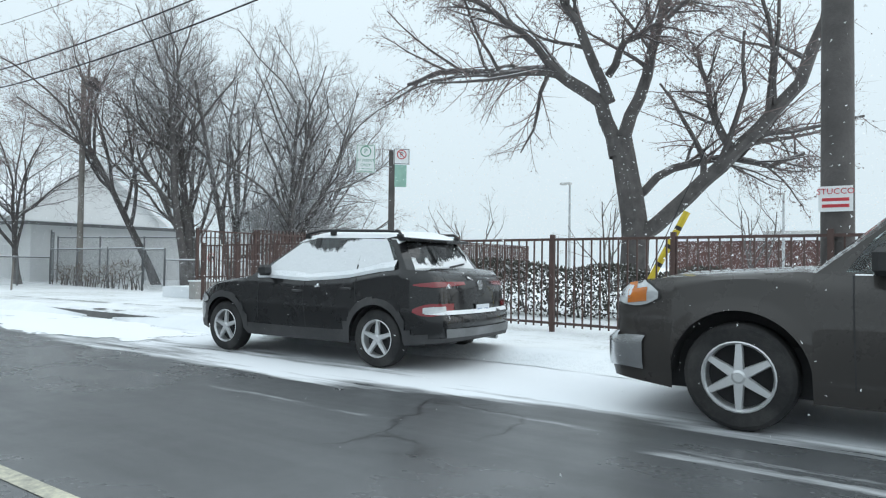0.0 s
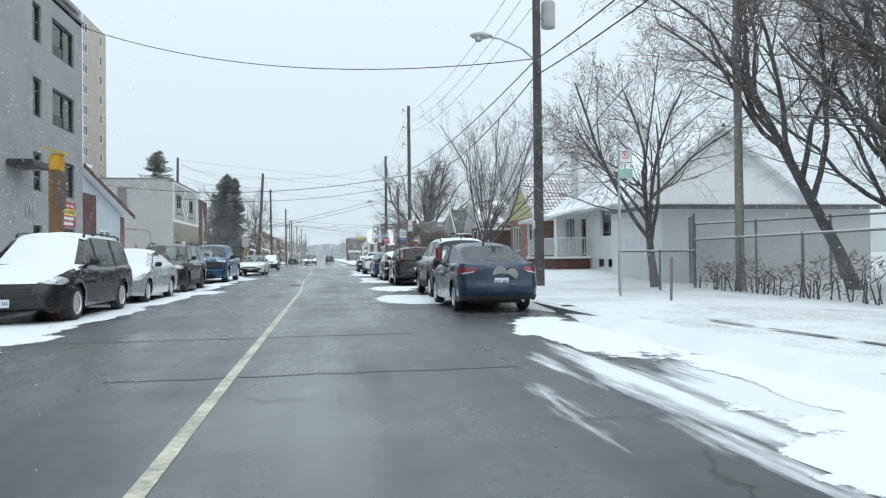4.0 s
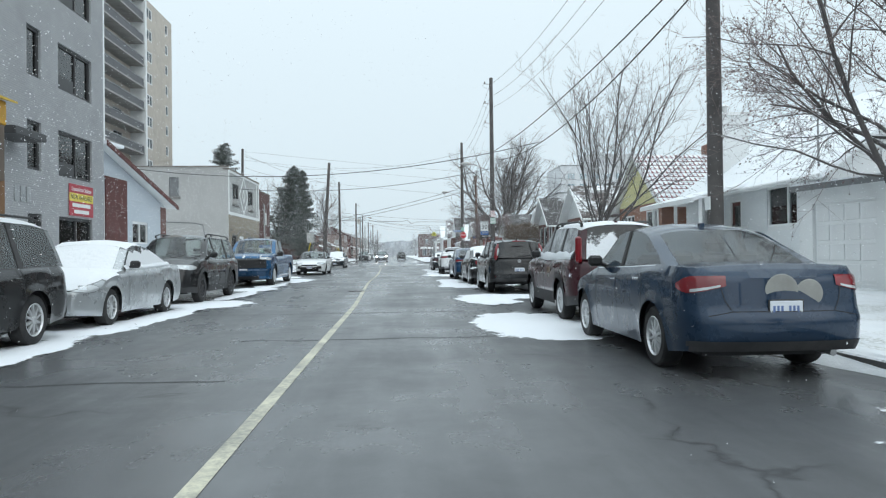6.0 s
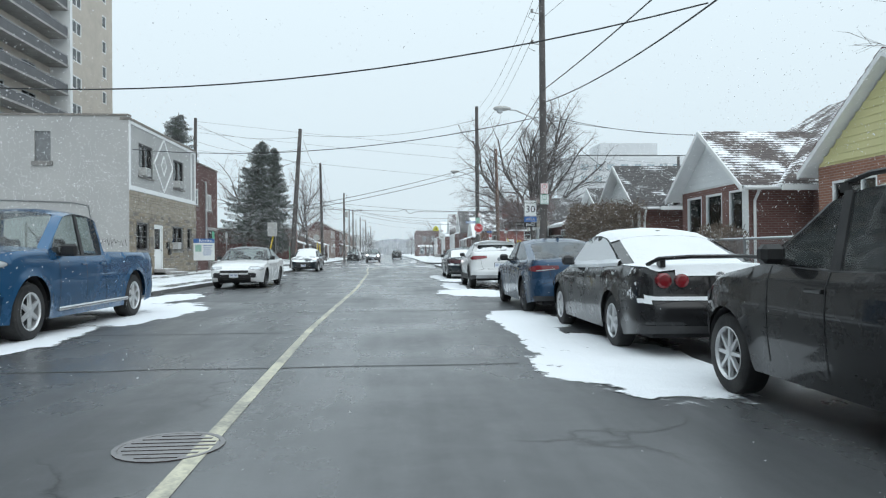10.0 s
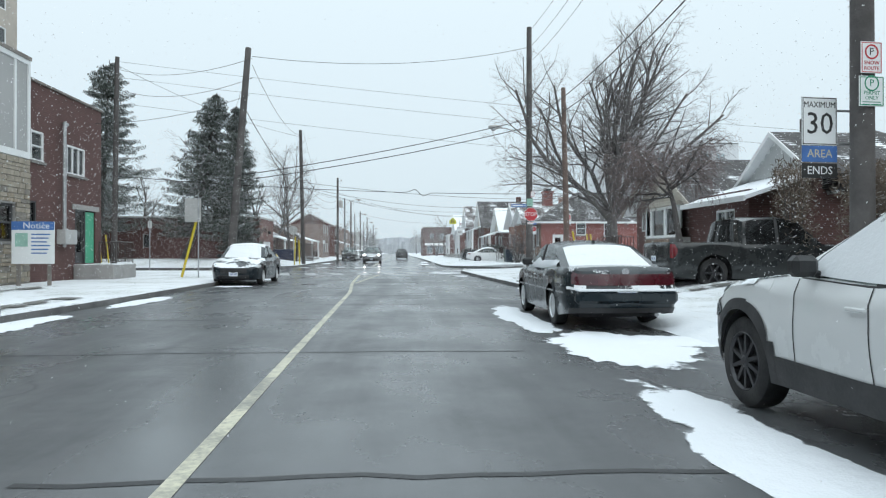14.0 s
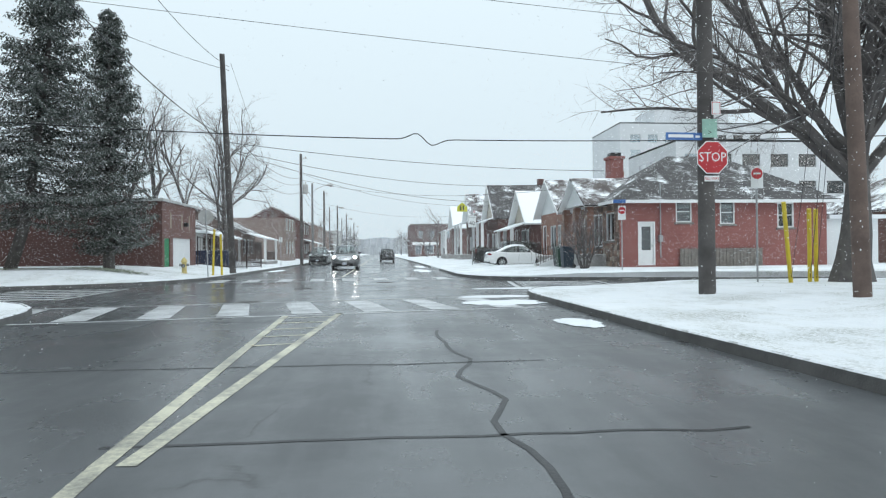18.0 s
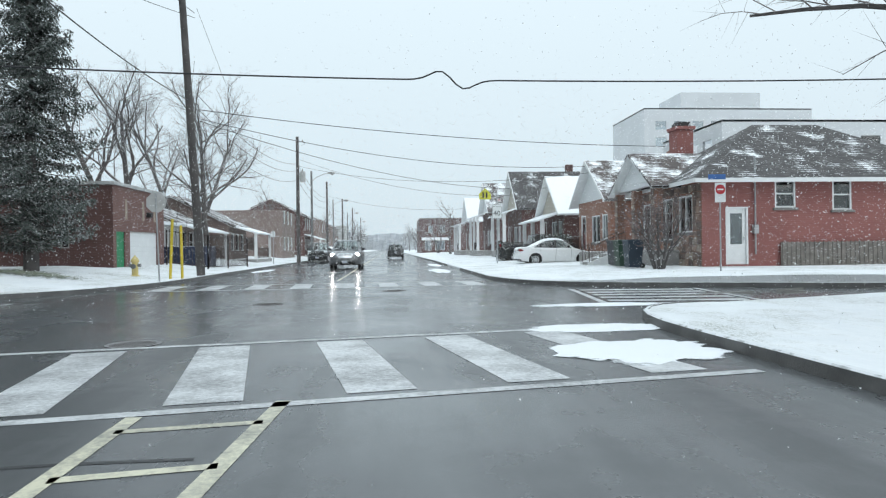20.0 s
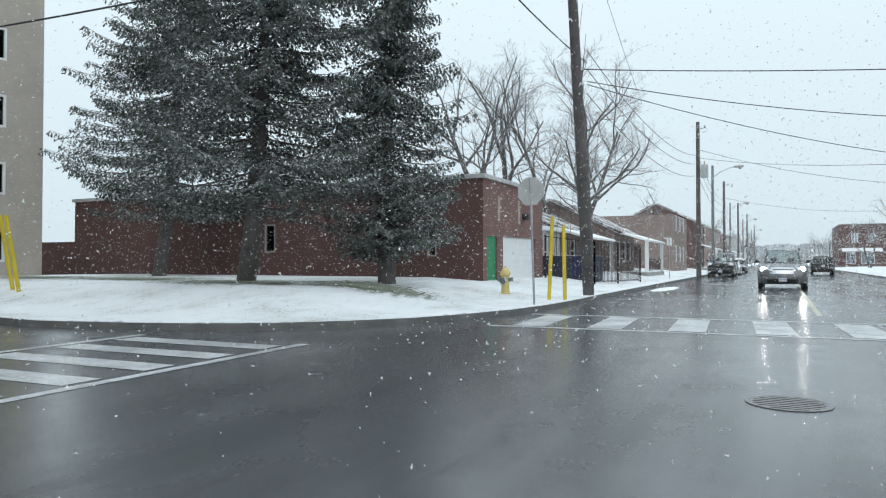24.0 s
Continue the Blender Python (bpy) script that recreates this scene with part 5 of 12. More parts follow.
    if "sides" in snow:
        for pname, sg, inner, sgn in sides:
            q = Geo()
            low = sorted([(y, z) for y, z in inner if z < zbelt(y) + 0.06])
            if len(low) > 3:
                for y, z in low:
                    hh = 0.05 + (0.06 if "glass" in snow else 0.14) * max(0, noise.noise((y * 2.6, seed, sgn)) + 0.5)
                    top_z = min(z + hh, max([zz for yy, zz in inner if abs(yy - y) < 0.35] + [z]) - 0.02)
                    q.v += [(sgn * (half(y, z) + 0.03), y, z - 0.02), (sgn * (half(y, z) + 0.03), y, z + 0.02), (sgn * (half(y, top_z) + 0.002), y, max(top_z, z + 0.03))]
                for i in range(len(low) - 1):
                    for j in range(2):
                        q.f.append((3 * i + j, 3 * i + j + 1, 3 * i + j + 4, 3 * i + j + 3))
                part("side_window_snow", q, SNOW, car, "banked snow", smooth=True)
    return car, dict(half=half, zbelt=zbelt, yL=yL, W=W, skin=skin, section=section, prof_r=prof_r, prof_f=prof_f, lamp=lamp)


def at_road(x, y, heading=0.0, z=0.0):
    return pose(x, y, z, 0, 0, heading)

# side outlines: top line of the lower body (y from the middle, height) and the roof curve between the glass feet
def sedan_lines(L, H, wb, deck=0.98, hood=0.80, cowl=0.95, nose=0.66, roof_y=(0.28, -0.62)):
    top = [(-L / 2, deck - 0.05), (-L / 2 + 0.10, deck), (-L / 2 + 0.8, deck + 0.015), (-0.5, deck - 0.02), (0.9, cowl), (L / 2 - 0.75, hood), (L / 2 - 0.25, hood - 0.10), (L / 2, nose)]
    roof = [(roof_y[0] + 0.12, H - 0.06), (roof_y[0] - 0.15, H), (-0.25, H), (roof_y[1], H - 0.05), (roof_y[1] - 0.12, H - 0.085)]
    return dict(top=top, roof=roof, belt=(1.02, -L / 2 + 0.72))


def suv_lines(L, H, hood=0.98, cowl=1.08, belt_z=1.03, nose=0.80, tail_y=0.16, front=0.95, kick=0.0):
    top = [(-L / 2, belt_z + 0.02 + kick * 0.55), (-L / 2 + 0.14, belt_z + 0.03 + kick * 0.9), (-L / 2 + 0.55, belt_z + 0.03 + kick), (-L / 2 + 1.3, belt_z + 0.01 + kick * 0.3), (0, belt_z), (front - 0.1, cowl), (L / 2 - 0.55, hood), (L / 2 - 0.18, hood - 0.10), (L / 2, nose)]
    roof = [(front - 0.72, H - 0.06), (front - 1.05, H), (-0.3, H), (-L / 2 + 0.75, H - 0.025), (-L / 2 + tail_y + 0.20, H - 0.08)]
    return dict(top=top, roof=roof, belt=(front, -L / 2 + tail_y - 0.02))


BLACK_PAINT = paint("black_paint", (0.012, 0.012, 0.013), 0.22)
SLATE_PAINT = paint("charcoal_paint", (0.03, 0.032, 0.034), 0.3)
BRONZE_PAINT = paint("dark_bronze_paint", (0.055, 0.050, 0.047), 0.35, 0.3)
NAVY_PAINT = paint("dark_blue_paint", (0.010, 0.029, 0.060), 0.2, 0.2)
BLUE_PAINT = paint("bright_blue_paint", (0.022, 0.100, 0.215), 0.12, 0.3)
DEEP_BLUE = paint("deep_blue_paint", (0.012, 0.048, 0.105), 0.18, 0.3)
WINE_PAINT = paint("wine_red_paint", (0.042, 0.009, 0.013), 0.3)
SILVER_PAINT = paint("silver_paint", (0.46, 0.48, 0.49), 0.25, 0.5)
WHITE_CAR = paint("white_car_paint", (0.72, 0.73, 0.73), 0.12)
TEAL_PAINT = paint("faded_dark_green_paint", (0.010, 0.017, 0.022), 0.18)
GREY_PAINT = paint("grey_paint", (0.16, 0.165, 0.17), 0.3, 0.3)
GREEN_GREY = paint("dark_grey_truck_paint", (0.034, 0.037, 0.038), 0.4, 0.2)


def pickup_lines(L, H, cab_back=-0.55, hood=1.12, rail=1.22):
    top = [(-L / 2, rail), (cab_back - 0.06, rail + 0.01), (cab_back, rail - 0.05), (1.2, rail - 0.06), (1.5, hood + 0.06), (L / 2 - 0.45, hood), (L / 2 - 0.12, hood - 0.06), (L / 2, hood - 0.16)]
    roof = [(0.72, H - 0.06), (0.42, H), (0.1, H + 0.005), (cab_back + 0.35, H - 0.01), (cab_back + 0.10, H - 0.07)]
    return dict(top=top, roof=roof, belt=(1.42, cab_back))


car, k = vehicle("pickup_truck", "dark bronze pickup truck with chrome bumper parked at the kerb", at_road(6.35, -0.75, 1.0), 5.85, 2.03, 1.88, 3.64, "pickup", BRONZE_PAINT, wheel=0.40, spokes=6, wheel_w=0.27, head=(0.86, 1.10, 0.66, 0.42), tail=(0.85, 1.15, 0.85, 0.12), grille=(0.72, 1.05, 0.60, CHROME), pillars=((0.25, 0.05),), plate=(False, True), chrome=True, category="pickup truck", seed=2, **pickup_lines(5.85, 1.88, -1.05))
k["skin"]("front_bumper", CHROME, lambda c, q: 0.40 < c.z < 0.66 and c.y > k["yL"] - 0.30, 0.02, "chrome bumper")
for s in (-1, 1):
    k["skin"]("marker_light", AMBER_LENS, lambda c, q: s * c.x > 0.8 and 0.92 < c.z < 1.05 and k["yL"] - 0.34 < c.y < k["yL"] - 0.16, 0.014)
car, k = vehicle("compact_suv", "black compact SUV with snow on its windows and tailgate", at_road(6.72, 6.45, 3.0), 4.2, 1.80, 1.56, 2.60, "suv", BLACK_PAINT, tumble=0.36, wheel=0.335, tail=(0.93, 1.0, 0.30, 0.34), head=(0.62, 0.76, 0.55, 0.35), lower=(0.40, TRIM), pillars=((-0.12, 0.05), (-1.02, 0.16)), snow=("sides", "sill", "glass", "rear", "roof"), rails=True, spoiler=True, plate=(True, 0.66), seed=3, glass=CAR_GLASS, rear_glass=DARK_GLASS, grille=(0.45, 0.6, 0.5, BLACK), **suv_lines(4.2, 1.56, 0.93, 1.02, 0.98, 0.75, 0.50, kick=0.13))
for e in (-1, 1):
    k["lamp"]("bumper_lamp", RED_LENS, -1, e, 0.60, 0.76, 0.56, 0.34, 0.45, 0.014)
    k["lamp"]("bumper_lamp_lens", CLEAR_LENS, -1, e, 0.60, 0.76, 0.56, 0.34, 0.45, 0.019, (0.25, 0.75, 0.25, 0.75))
k["skin"]("bumper_insert", DULL_STEEL, lambda c, q: 0.38 < c.z < 0.50 and q.y < -0.4 and abs(c.x) < 0.72, 0.016, "silver bumper insert")
car, k = vehicle("sedan", "dark blue sedan with light snow and a grey boot decal", at_road(6.15, 27.2), 4.45, 1.73, 1.49, 2.64, "sedan", NAVY_PAINT, wheel=0.315, spokes=10, tail=(0.78, 0.96, 0.52, 0.34), head=(0.60, 0.74, 0.5, 0.4), pillars=((-0.10, 0.045),), chrome=True, grille=(0.42, 0.56, 0.5, CHROME), plate=(True, 0.66), seed=4, **sedan_lines(4.45, 1.49, 2.64, 1.04, 0.86, 0.98))
DECAL = M("grey_boot_decal", (0.30, 0.30, 0.28), 0.6, bump=0.05)
part("boot_decal", Geo().lathe([(0.16, 0.0), (0.15, -0.006), (0.001, -0.007)], "y", 20, (-0.02, -2.235, 0.82)).lathe([(0.13, 0.0), (0.12, -0.006), (0.001, -0.007)], "y", 20, (0.24, -2.232, 0.80)), DECAL, car, "worn grey decal")
car, k = vehicle("suv", "wine red SUV, snow on sides and tailgate, covered spare wheel", at_road(6.38, 32.25), 4.55, 1.78, 1.70, 2.62, "suv", WINE_PAINT, wheel=0.345, spokes=7, tail=(0.92, 1.42, 0.70, 0.20), head=(0.70, 0.86, 0.5, 0.4), lower=(0.46, TRIM), pillars=((0.0, 0.05), (-1.0, 0.07)), snow=("roof", "sides", "rear", "flank", "sill"), rails=True, rear_glass=DARK_GLASS, glass=FROST_GLASS, plate=(True, 0.62), grille=(0.55, 0.68, 0.5, BLACK), seed=5, **suv_lines(4.55, 1.70, 1.02, 1.10, 1.06, 0.82, 0.14))
part("spare_wheel_cover", Geo().lathe([(0.32, 0.0), (0.335, -0.06), (0.325, -0.17), (0.29, -0.20), (0.001, -0.205)], "y", 28, (0.22, -2.22, 0.88)), WINE_PAINT, car, "wine red spare wheel cover", smooth=True)
part("spare_wheel_snow", Geo().lathe([(0.33, 0.02), (0.36, -0.06), (0.345, -0.19), (0.30, -0.10)], "y", 28, (0.22, -2.22, 0.90)), SNOW, car, "lying snow", smooth=True)
for s in (-1, 1):
    part("tail_lamp_column", Geo().box(s * 0.76 - 0.055, s * 0.76 + 0.055, -2.20, -2.12, 1.02, 1.46, 0.03), RED_LENS, car)
car, k = vehicle("boxy_hatchback", "glossy black boxy hatchback with snow stuck to its rear corner", at_road(6.22, 41.3), 4.14, 1.80, 1.61, 2.57, "suv", BLACK_PAINT, tumble=0.20, wheel=0.335, spokes=8, tail=(1.05, 1.06, 0.70, 0.2), head=(0.72, 0.88, 0.55, 0.35), pillars=((0.02, 0.05), (-0.95, 0.10)), rear_glass=DARK_GLASS, glass=CAR_GLASS, snow=("flank",), rails=True, plate=(True, 0.68), grille=(0.6, 0.7, 0.5, BLACK), seed=9, **suv_lines(4.14, 1.61, 0.98, 1.08, 1.04, 0.80, 0.12))
for s in (-1, 1):
    edge = lambda y, z: s * (k["half"](y, z) - 0.02)
    tl = part("tail_light", Geo().tube([(edge(-1.98, z) - s * o, y, z) for y, z, o in ((-2.04, 1.0, 0.02), (-2.05, 1.08, 0.03), (-2.03, 1.22, 0.02), (-1.99, 1.36, 0.01), (-1.93, 1.47, 0.03))], [0.03, 0.06, 0.055, 0.05, 0.025], 10), RED_LENS, car, smooth=True)
    part("lens_insert", Geo().tube([(edge(-1.98, z) - s * 0.06, y, z) for y, z in ((-2.075, 1.12), (-2.06, 1.24), (-2.03, 1.34))], [0.02, 0.036, 0.02], 8), CLEAR_LENS, tl, smooth=True)
    part("rear_reflector", Geo().lathe([(0.055, 0.0), (0.055, -0.02), (0.001, -0.022)], "y", 16, (s * 0.66, -2.05, 0.50)), RED_LENS, car)
part("roof_brake_light", Geo().box(-0.2, 0.2, -2.06, -2.02, 1.545, 1.575, 0.008), RED_LENS, car)
car, k = vehicle("sedan", "black sedan with a boot spoiler, thick snow on its rear window", at_road(6.15, 46.75), 4.68, 1.78, 1.44, 2.68, "sedan", BLACK_PAINT, wheel=0.325, spokes=5, tail=(0.78, 0.79, 0.5, 0.3), head=(0.58, 0.72, 0.5, 0.4), pillars=((-0.10, 0.045),), snow=("rear", "sides", "roof", "flank", "sill", "glass", "deck"), glass=CAR_GLASS, plate=(True, 0.66), grille=(0.42, 0.54, 0.45, BLACK), seed=12, **sedan_lines(4.68, 1.44, 2.68, 1.00, 0.82, 0.96))
for s in (-1, 1):
    part("tail_light", Geo().lathe([(0.085, 0.04), (0.085, -0.02), (0.06, -0.035), (0.001, -0.038)], "y", 20, (s * 0.62, -2.30, 0.86)), RED_LENS, car)
    part("tail_light", Geo().lathe([(0.075, 0.04), (0.075, -0.02), (0.05, -0.03), (0.001, -0.033)], "y", 20, (s * 0.43, -2.33, 0.86)), RED_LENS, car)
    part("spoiler_leg", Geo().box(s * 0.6 - 0.03, s * 0.6 + 0.03, -2.25, -2.12, 1.0, 1.09, 0.01), BLACK_PAINT, car)
part("boot_spoiler", Geo().tube([(-0.72, -2.08, 1.03), (-0.64, -2.22, 1.10), (-0.3, -2.28, 1.12), (0.3, -2.28, 1.12), (0.64, -2.22, 1.10), (0.72, -2.08, 1.03)], 0.024, 8), BLACK_PAINT, car, smooth=True)
vehicle("sedan", "metallic blue sedan with slim wrap-round tail lamps", at_road(6.02, 51.95), 4.88, 1.84, 1.45, 2.82, "sedan", DEEP_BLUE, wheel=0.335, spokes=10, rims="dark", tail=(0.80, 0.93, 0.42, 0.36), head=(0.62, 0.74, 0.5, 0.4), pillars=((-0.10, 0.045),), plate=(True, 0.62), grille=(0.40, 0.56, 0.6, BLACK), seed=14, **sedan_lines(4.88, 1.45, 2.82, 1.03, 0.86, 0.97))
car, k = vehicle("crossover", "pearl white crossover with snow on roof and tailgate", at_road(5.95, 61.4), 4.42, 1.81, 1.53, 2.70, "suv", WHITE_CAR, tumble=0.40, wheel=0.35, spokes=10, rims="dark", tail=(0.92, 1.07, 0.38, 0.44), head=(0.64, 0.80, 0.5, 0.4), lower=(0.44, TRIM), pillars=((-0.05, 0.05), (-0.98, 0.10)), snow=("roof", "hood", "glass", "rear"), rear_glass=DARK_GLASS, plate=(True, 0.76), spoiler=True, grille=(0.48, 0.64, 0.5, BLACK), seed=15, **suv_lines(4.42, 1.53, 0.95, 1.03, 0.99, 0.76, 0.66, kick=0.20))
k["skin"]("bumper_insert", SILVER_TRIM, lambda c, q: 0.36 < c.z < 0.46 and q.y < -0.4 and abs(c.x) < 0.75, 0.016, "silver bumper insert")
car, k = vehicle("sedan", "old dark green sedan with snow on its rear window and boot", at_road(5.78, 70.1), 4.8, 1.76, 1.38, 2.66, "sedan", TEAL_PAINT, wheel=0.315, spokes=14, tail=(0.70, 0.71, 0.5, 0.2), head=(0.56, 0.72, 0.5, 0.3), pillars=((-0.08, 0.05),), snow=("rear", "sides", "sill"), chrome=True, plate=(True, 0.56), grille=(0.48, 0.66, 0.4, CHROME), two_tone=TEAL_PAINT, seed=17, **sedan_lines(4.8, 1.38, 2.66, 0.95, 0.86, 0.93, 0.72, (0.22, -0.75)))
k["skin"]("tail_light_band", MAROON_LENS, lambda c, q: 0.70 < c.z < 0.88 and c.y < -k["yL"] + 0.14, 0.016)
part("rear_bumper", Geo().box(-0.78, 0.78, -2.52, -2.28, 0.42, 0.62, 0.05), TEAL_PAINT, car)
part("bumper_strip", Geo().box(-0.76, 0.76, -2.53, -2.30, 0.61, 0.645, 0.012), SNOW, car, "strip of snow on the bumper")
for s in (-1, 1):
    part("side_moulding", Geo().box(s * 0.875 - 0.012, s * 0.875 + 0.012, -2.1, 2.1, 0.56, 0.59), CHROME, car)

# opposite kerb, noses towards the camera
OPP = 180.0
vehicle("minivan", "black minivan with snow on windshield and bonnet", at_road(-3.32, 27.3, OPP), 5.05, 1.96, 1.75, 2.95, "suv", BLACK_PAINT, wheel=0.35, spokes=10, head=(0.72, 0.90, 0.5, 0.5), tail=(0.95, 1.2, 0.7, 0.2), pillars=((0.1, 0.05), (-1.15, 0.06)), snow=("windshield", "hood", "roof"), rear_glass=DARK_GLASS, glass=CAR_GLASS, plate=(0.42, True), grille=(0.55, 0.72, 0.55, BLACK), deck_snow=0.7, seed=21, rails=True, **suv_lines(5.05, 1.75, 1.0, 1.10, 1.05, 0.80, 0.14, 1.15))
vehicle("sedan", "silver sedan with snow-covered windows and roof", at_road(-3.32, 32.8, OPP), 4.93, 1.85, 1.47, 2.80, "sedan", SILVER_PAINT, wheel=0.325, spokes=10, head=(0.60, 0.76, 0.5, 0.45), tail=(0.78, 0.95, 0.5, 0.3), pillars=((-0.10, 0.045),), snow=("roof", "windshield", "rear", "hood", "deck", "sides", "glass"), chrome=True, grille=(0.44, 0.60, 0.5, CHROME), deck_snow=0.75, seed=22, **sedan_lines(4.93, 1.47, 2.80, 1.0, 0.84, 0.97))
car, k = vehicle("suv", "large dark grey SUV with chrome grille bars", at_road(-3.48, 38.7, OPP), 5.04, 1.98, 1.78, 2.98, "suv", BLACK_PAINT, wheel=0.38, spokes=10, rims="dark", head=(0.84, 0.99, 0.50, 0.45), tail=(0.95, 1.1, 0.6, 0.2), pillars=((0.1, 0.05), (-1.15, 0.06)), grille=(0.74, 0.98, 0.66, BLACK), chrome=True, rails=True, lower=(0.42, TRIM), plate=(0.60, True), seed=23, **suv_lines(5.04, 1.78, 1.10, 1.18, 1.10, 0.92, 0.16, 1.12))
for s in (-1, 1):
    part("bumper_accent", Geo().tube([(s * 0.15, 2.50, 0.42), (s * 0.45, 2.49, 0.44), (s * 0.62, 2.44, 0.40), (s * 0.86, 2.26, 0.27)], 0.022, 6), SILVER_TRIM, car, "silver bumper accent")
car, k = vehicle("pickup_truck", "bright blue pickup truck with black grille", at_road(-3.50, 49.0, OPP), 5.88, 2.06, 1.92, 3.74, "pickup", BLUE_PAINT, wheel=0.41, spokes=6, wheel_w=0.28, head=(1.02, 1.14, 0.60, 0.40), tail=(0.9, 1.2, 0.86, 0.12), grille=(0.74, 1.10, 0.86, BLACK), pillars=((0.28, 0.05),), plate=(0.62, True), snow=("hood",), deck_snow=0.22, category="pickup truck", seed=24, **pickup_lines(5.88, 1.92, -0.55, 1.24, 1.24))
k["skin"]("front_bumper", DEEP_BLUE, lambda c, q: 0.40 < c.z < 0.70 and c.y > k["yL"] - 0.30, 0.02)
for s in (-1, 1):
    part("running_board", Geo().box(s * 1.0 - 0.07, s * 1.0 + 0.07, -1.35, 1.25, 0.36, 0.42, 0.02), CHROME, car)
car, k = vehicle("sedan", "white sedan with a black roof and black front intakes", at_road(-2.95, 63.3, OPP), 4.90, 1.84, 1.44, 2.82, "sedan", WHITE_CAR, wheel=0.34, spokes=10, rims="dark", head=(0.62, 0.75, 0.46, 0.5), tail=(0.8, 0.95, 0.5, 0.3), pillars=((-0.10, 0.045),), grille=(0.28, 0.50, 0.44, BLACK), two_tone=BLACK_PAINT, plate=(0.47, True), seed=25, **sedan_lines(4.90, 1.44, 2.82, 1.0, 0.85, 0.96))
for s in (-1, 1):
    k["skin"]("side_intake", BLACK, lambda c, q: 0.50 < s * c.x < 0.72 and 0.38 < c.z < 0.54 and c.y > k["yL"] - 0.4, 0.010)
k["skin"]("upper_grille", BLACK, lambda c, q: abs(c.x) < 0.5 and 0.55 < c.z < 0.62 and c.y > k["yL"] - 0.4 and q.y > 0.3, 0.009)
vehicle("sedan", "dark sedan with snow on its windshield, bonnet and grille", at_road(-3.50, 84.45, OPP), 4.60, 1.79, 1.48, 2.69, "sedan", TEAL_PAINT, wheel=0.33, spokes=5, head=(0.62, 0.78, 0.5, 0.45), tail=(0.78, 0.95, 0.5, 0.3), pillars=((-0.10, 0.045),), snow=("windshield", "hood", "roof"), grille=(0.44, 0.62, 0.42, BLACK), deck_snow=0.45, plate=(0.42, True), seed=26, **sedan_lines(4.60, 1.48, 2.69, 1.0, 0.86, 0.97))
vehicle("suv", "grey SUV with lit headlights coming along the wet road", at_road(-0.62, 131.0, OPP), 4.9, 1.95, 1.75, 2.85, "suv", GREY_PAINT, wheel=0.37, spokes=6, head=(0.80, 0.96, 0.52, 0.4), pillars=((0.1, 0.05), (-1.1, 0.06)), grille=(0.70, 0.94, 0.45, CHROME), chrome=True, rails=True, lit=True, seed=27, group="moving traffic", **suv_lines(4.9, 1.75, 1.06, 1.14, 1.07, 0.88, 0.16, 1.1))
vehicle("suv", "dark SUV driving away along the street", at_road(2.6, 168.0), 4.7, 1.9, 1.72, 2.7, "suv", SLATE_PAINT, wheel=0.35, tail=(0.95, 1.15, 0.62, 0.2), pillars=((0.1, 0.05),), seed=28, group="moving traffic", **suv_lines(4.7, 1.72))
vehicle("pickup_truck", "dark pickup truck parked at the far kerb", at_road(-4.85, 155.5, OPP), 5.6, 1.98, 1.85, 3.6, "pickup", SLATE_PAINT, wheel=0.39, grille=(0.75, 1.0, 0.6, BLACK), head=(0.86, 1.08, 0.62, 0.4), pillars=((0.2, 0.05),), category="pickup truck", seed=29, **pickup_lines(5.6, 1.85))
vehicle("sedan", "snow-covered white car at the far kerb", at_road(-4.75, 162.0, OPP), 4.5, 1.78, 1.46, 2.65, "sedan", WHITE_CAR, snow=("roof", "hood", "windshield"), head=(0.6, 0.74, 0.5, 0.4), pillars=((-0.1, 0.045),), seed=30, **sedan_lines(4.5, 1.46, 2.65))
vehicle("sedan", "dark car at the far kerb", at_road(-4.8, 176.0, OPP), 4.5, 1.78, 1.46, 2.65, "sedan", SLATE_PAINT, snow=("roof",), head=(0.6, 0.74, 0.5, 0.4), pillars=((-0.1, 0.045),), seed=31, **sedan_lines(4.5, 1.46, 2.65))
# in driveways
vehicle("sedan", "white sedan parked nose-in on a driveway", at_road(11.4, 126.3, -90, 0.17), 4.5, 1.78, 1.45, 2.67, "sedan", WHITE_CAR, wheel=0.32, spokes=7, snow=("roof", "rear", "deck"), tail=(0.76, 0.92, 0.5, 0.3), pillars=((-0.1, 0.045),), seed=32, group="vehicles on driveways", **sedan_lines(4.5, 1.45, 2.67))
vehicle("pickup_truck", "dark pickup truck parked on a driveway", at_road(12.2, 134.6, -90, 0.2), 5.6, 1.98, 1.85, 3.6, "pickup", SLATE_PAINT, wheel=0.39, tail=(0.9, 1.2, 0.84, 0.12), pillars=((0.2, 0.05),), category="pickup truck", seed=33, group="vehicles on driveways", **pickup_lines(5.6, 1.85))
vehicle("pickup_truck", "dark grey pickup truck with red tail lamps on a driveway", at_road(12.35, 76.2, -86, 0.22), 5.9, 2.0, 1.92, 3.68, "pickup", GREEN_GREY, wheel=0.41, spokes=6, rims="dark", wheel_w=0.28, tail=(0.82, 1.18, 0.84, 0.14), pillars=((0.1, 0.05),), category="pickup truck", chrome=False, rear_glass=DARK_GLASS, glass=DARK_GLASS, seed=34, group="vehicles on driveways", **pickup_lines(5.9, 1.92, -0.95))

# ---- buildings: helpers in world metres
def world_of(ob):
    m = ob.matrix_basis.copy()
    while ob.parent is not None:
        ob = ob.parent
        m = ob.matrix_basis @ m
    return m


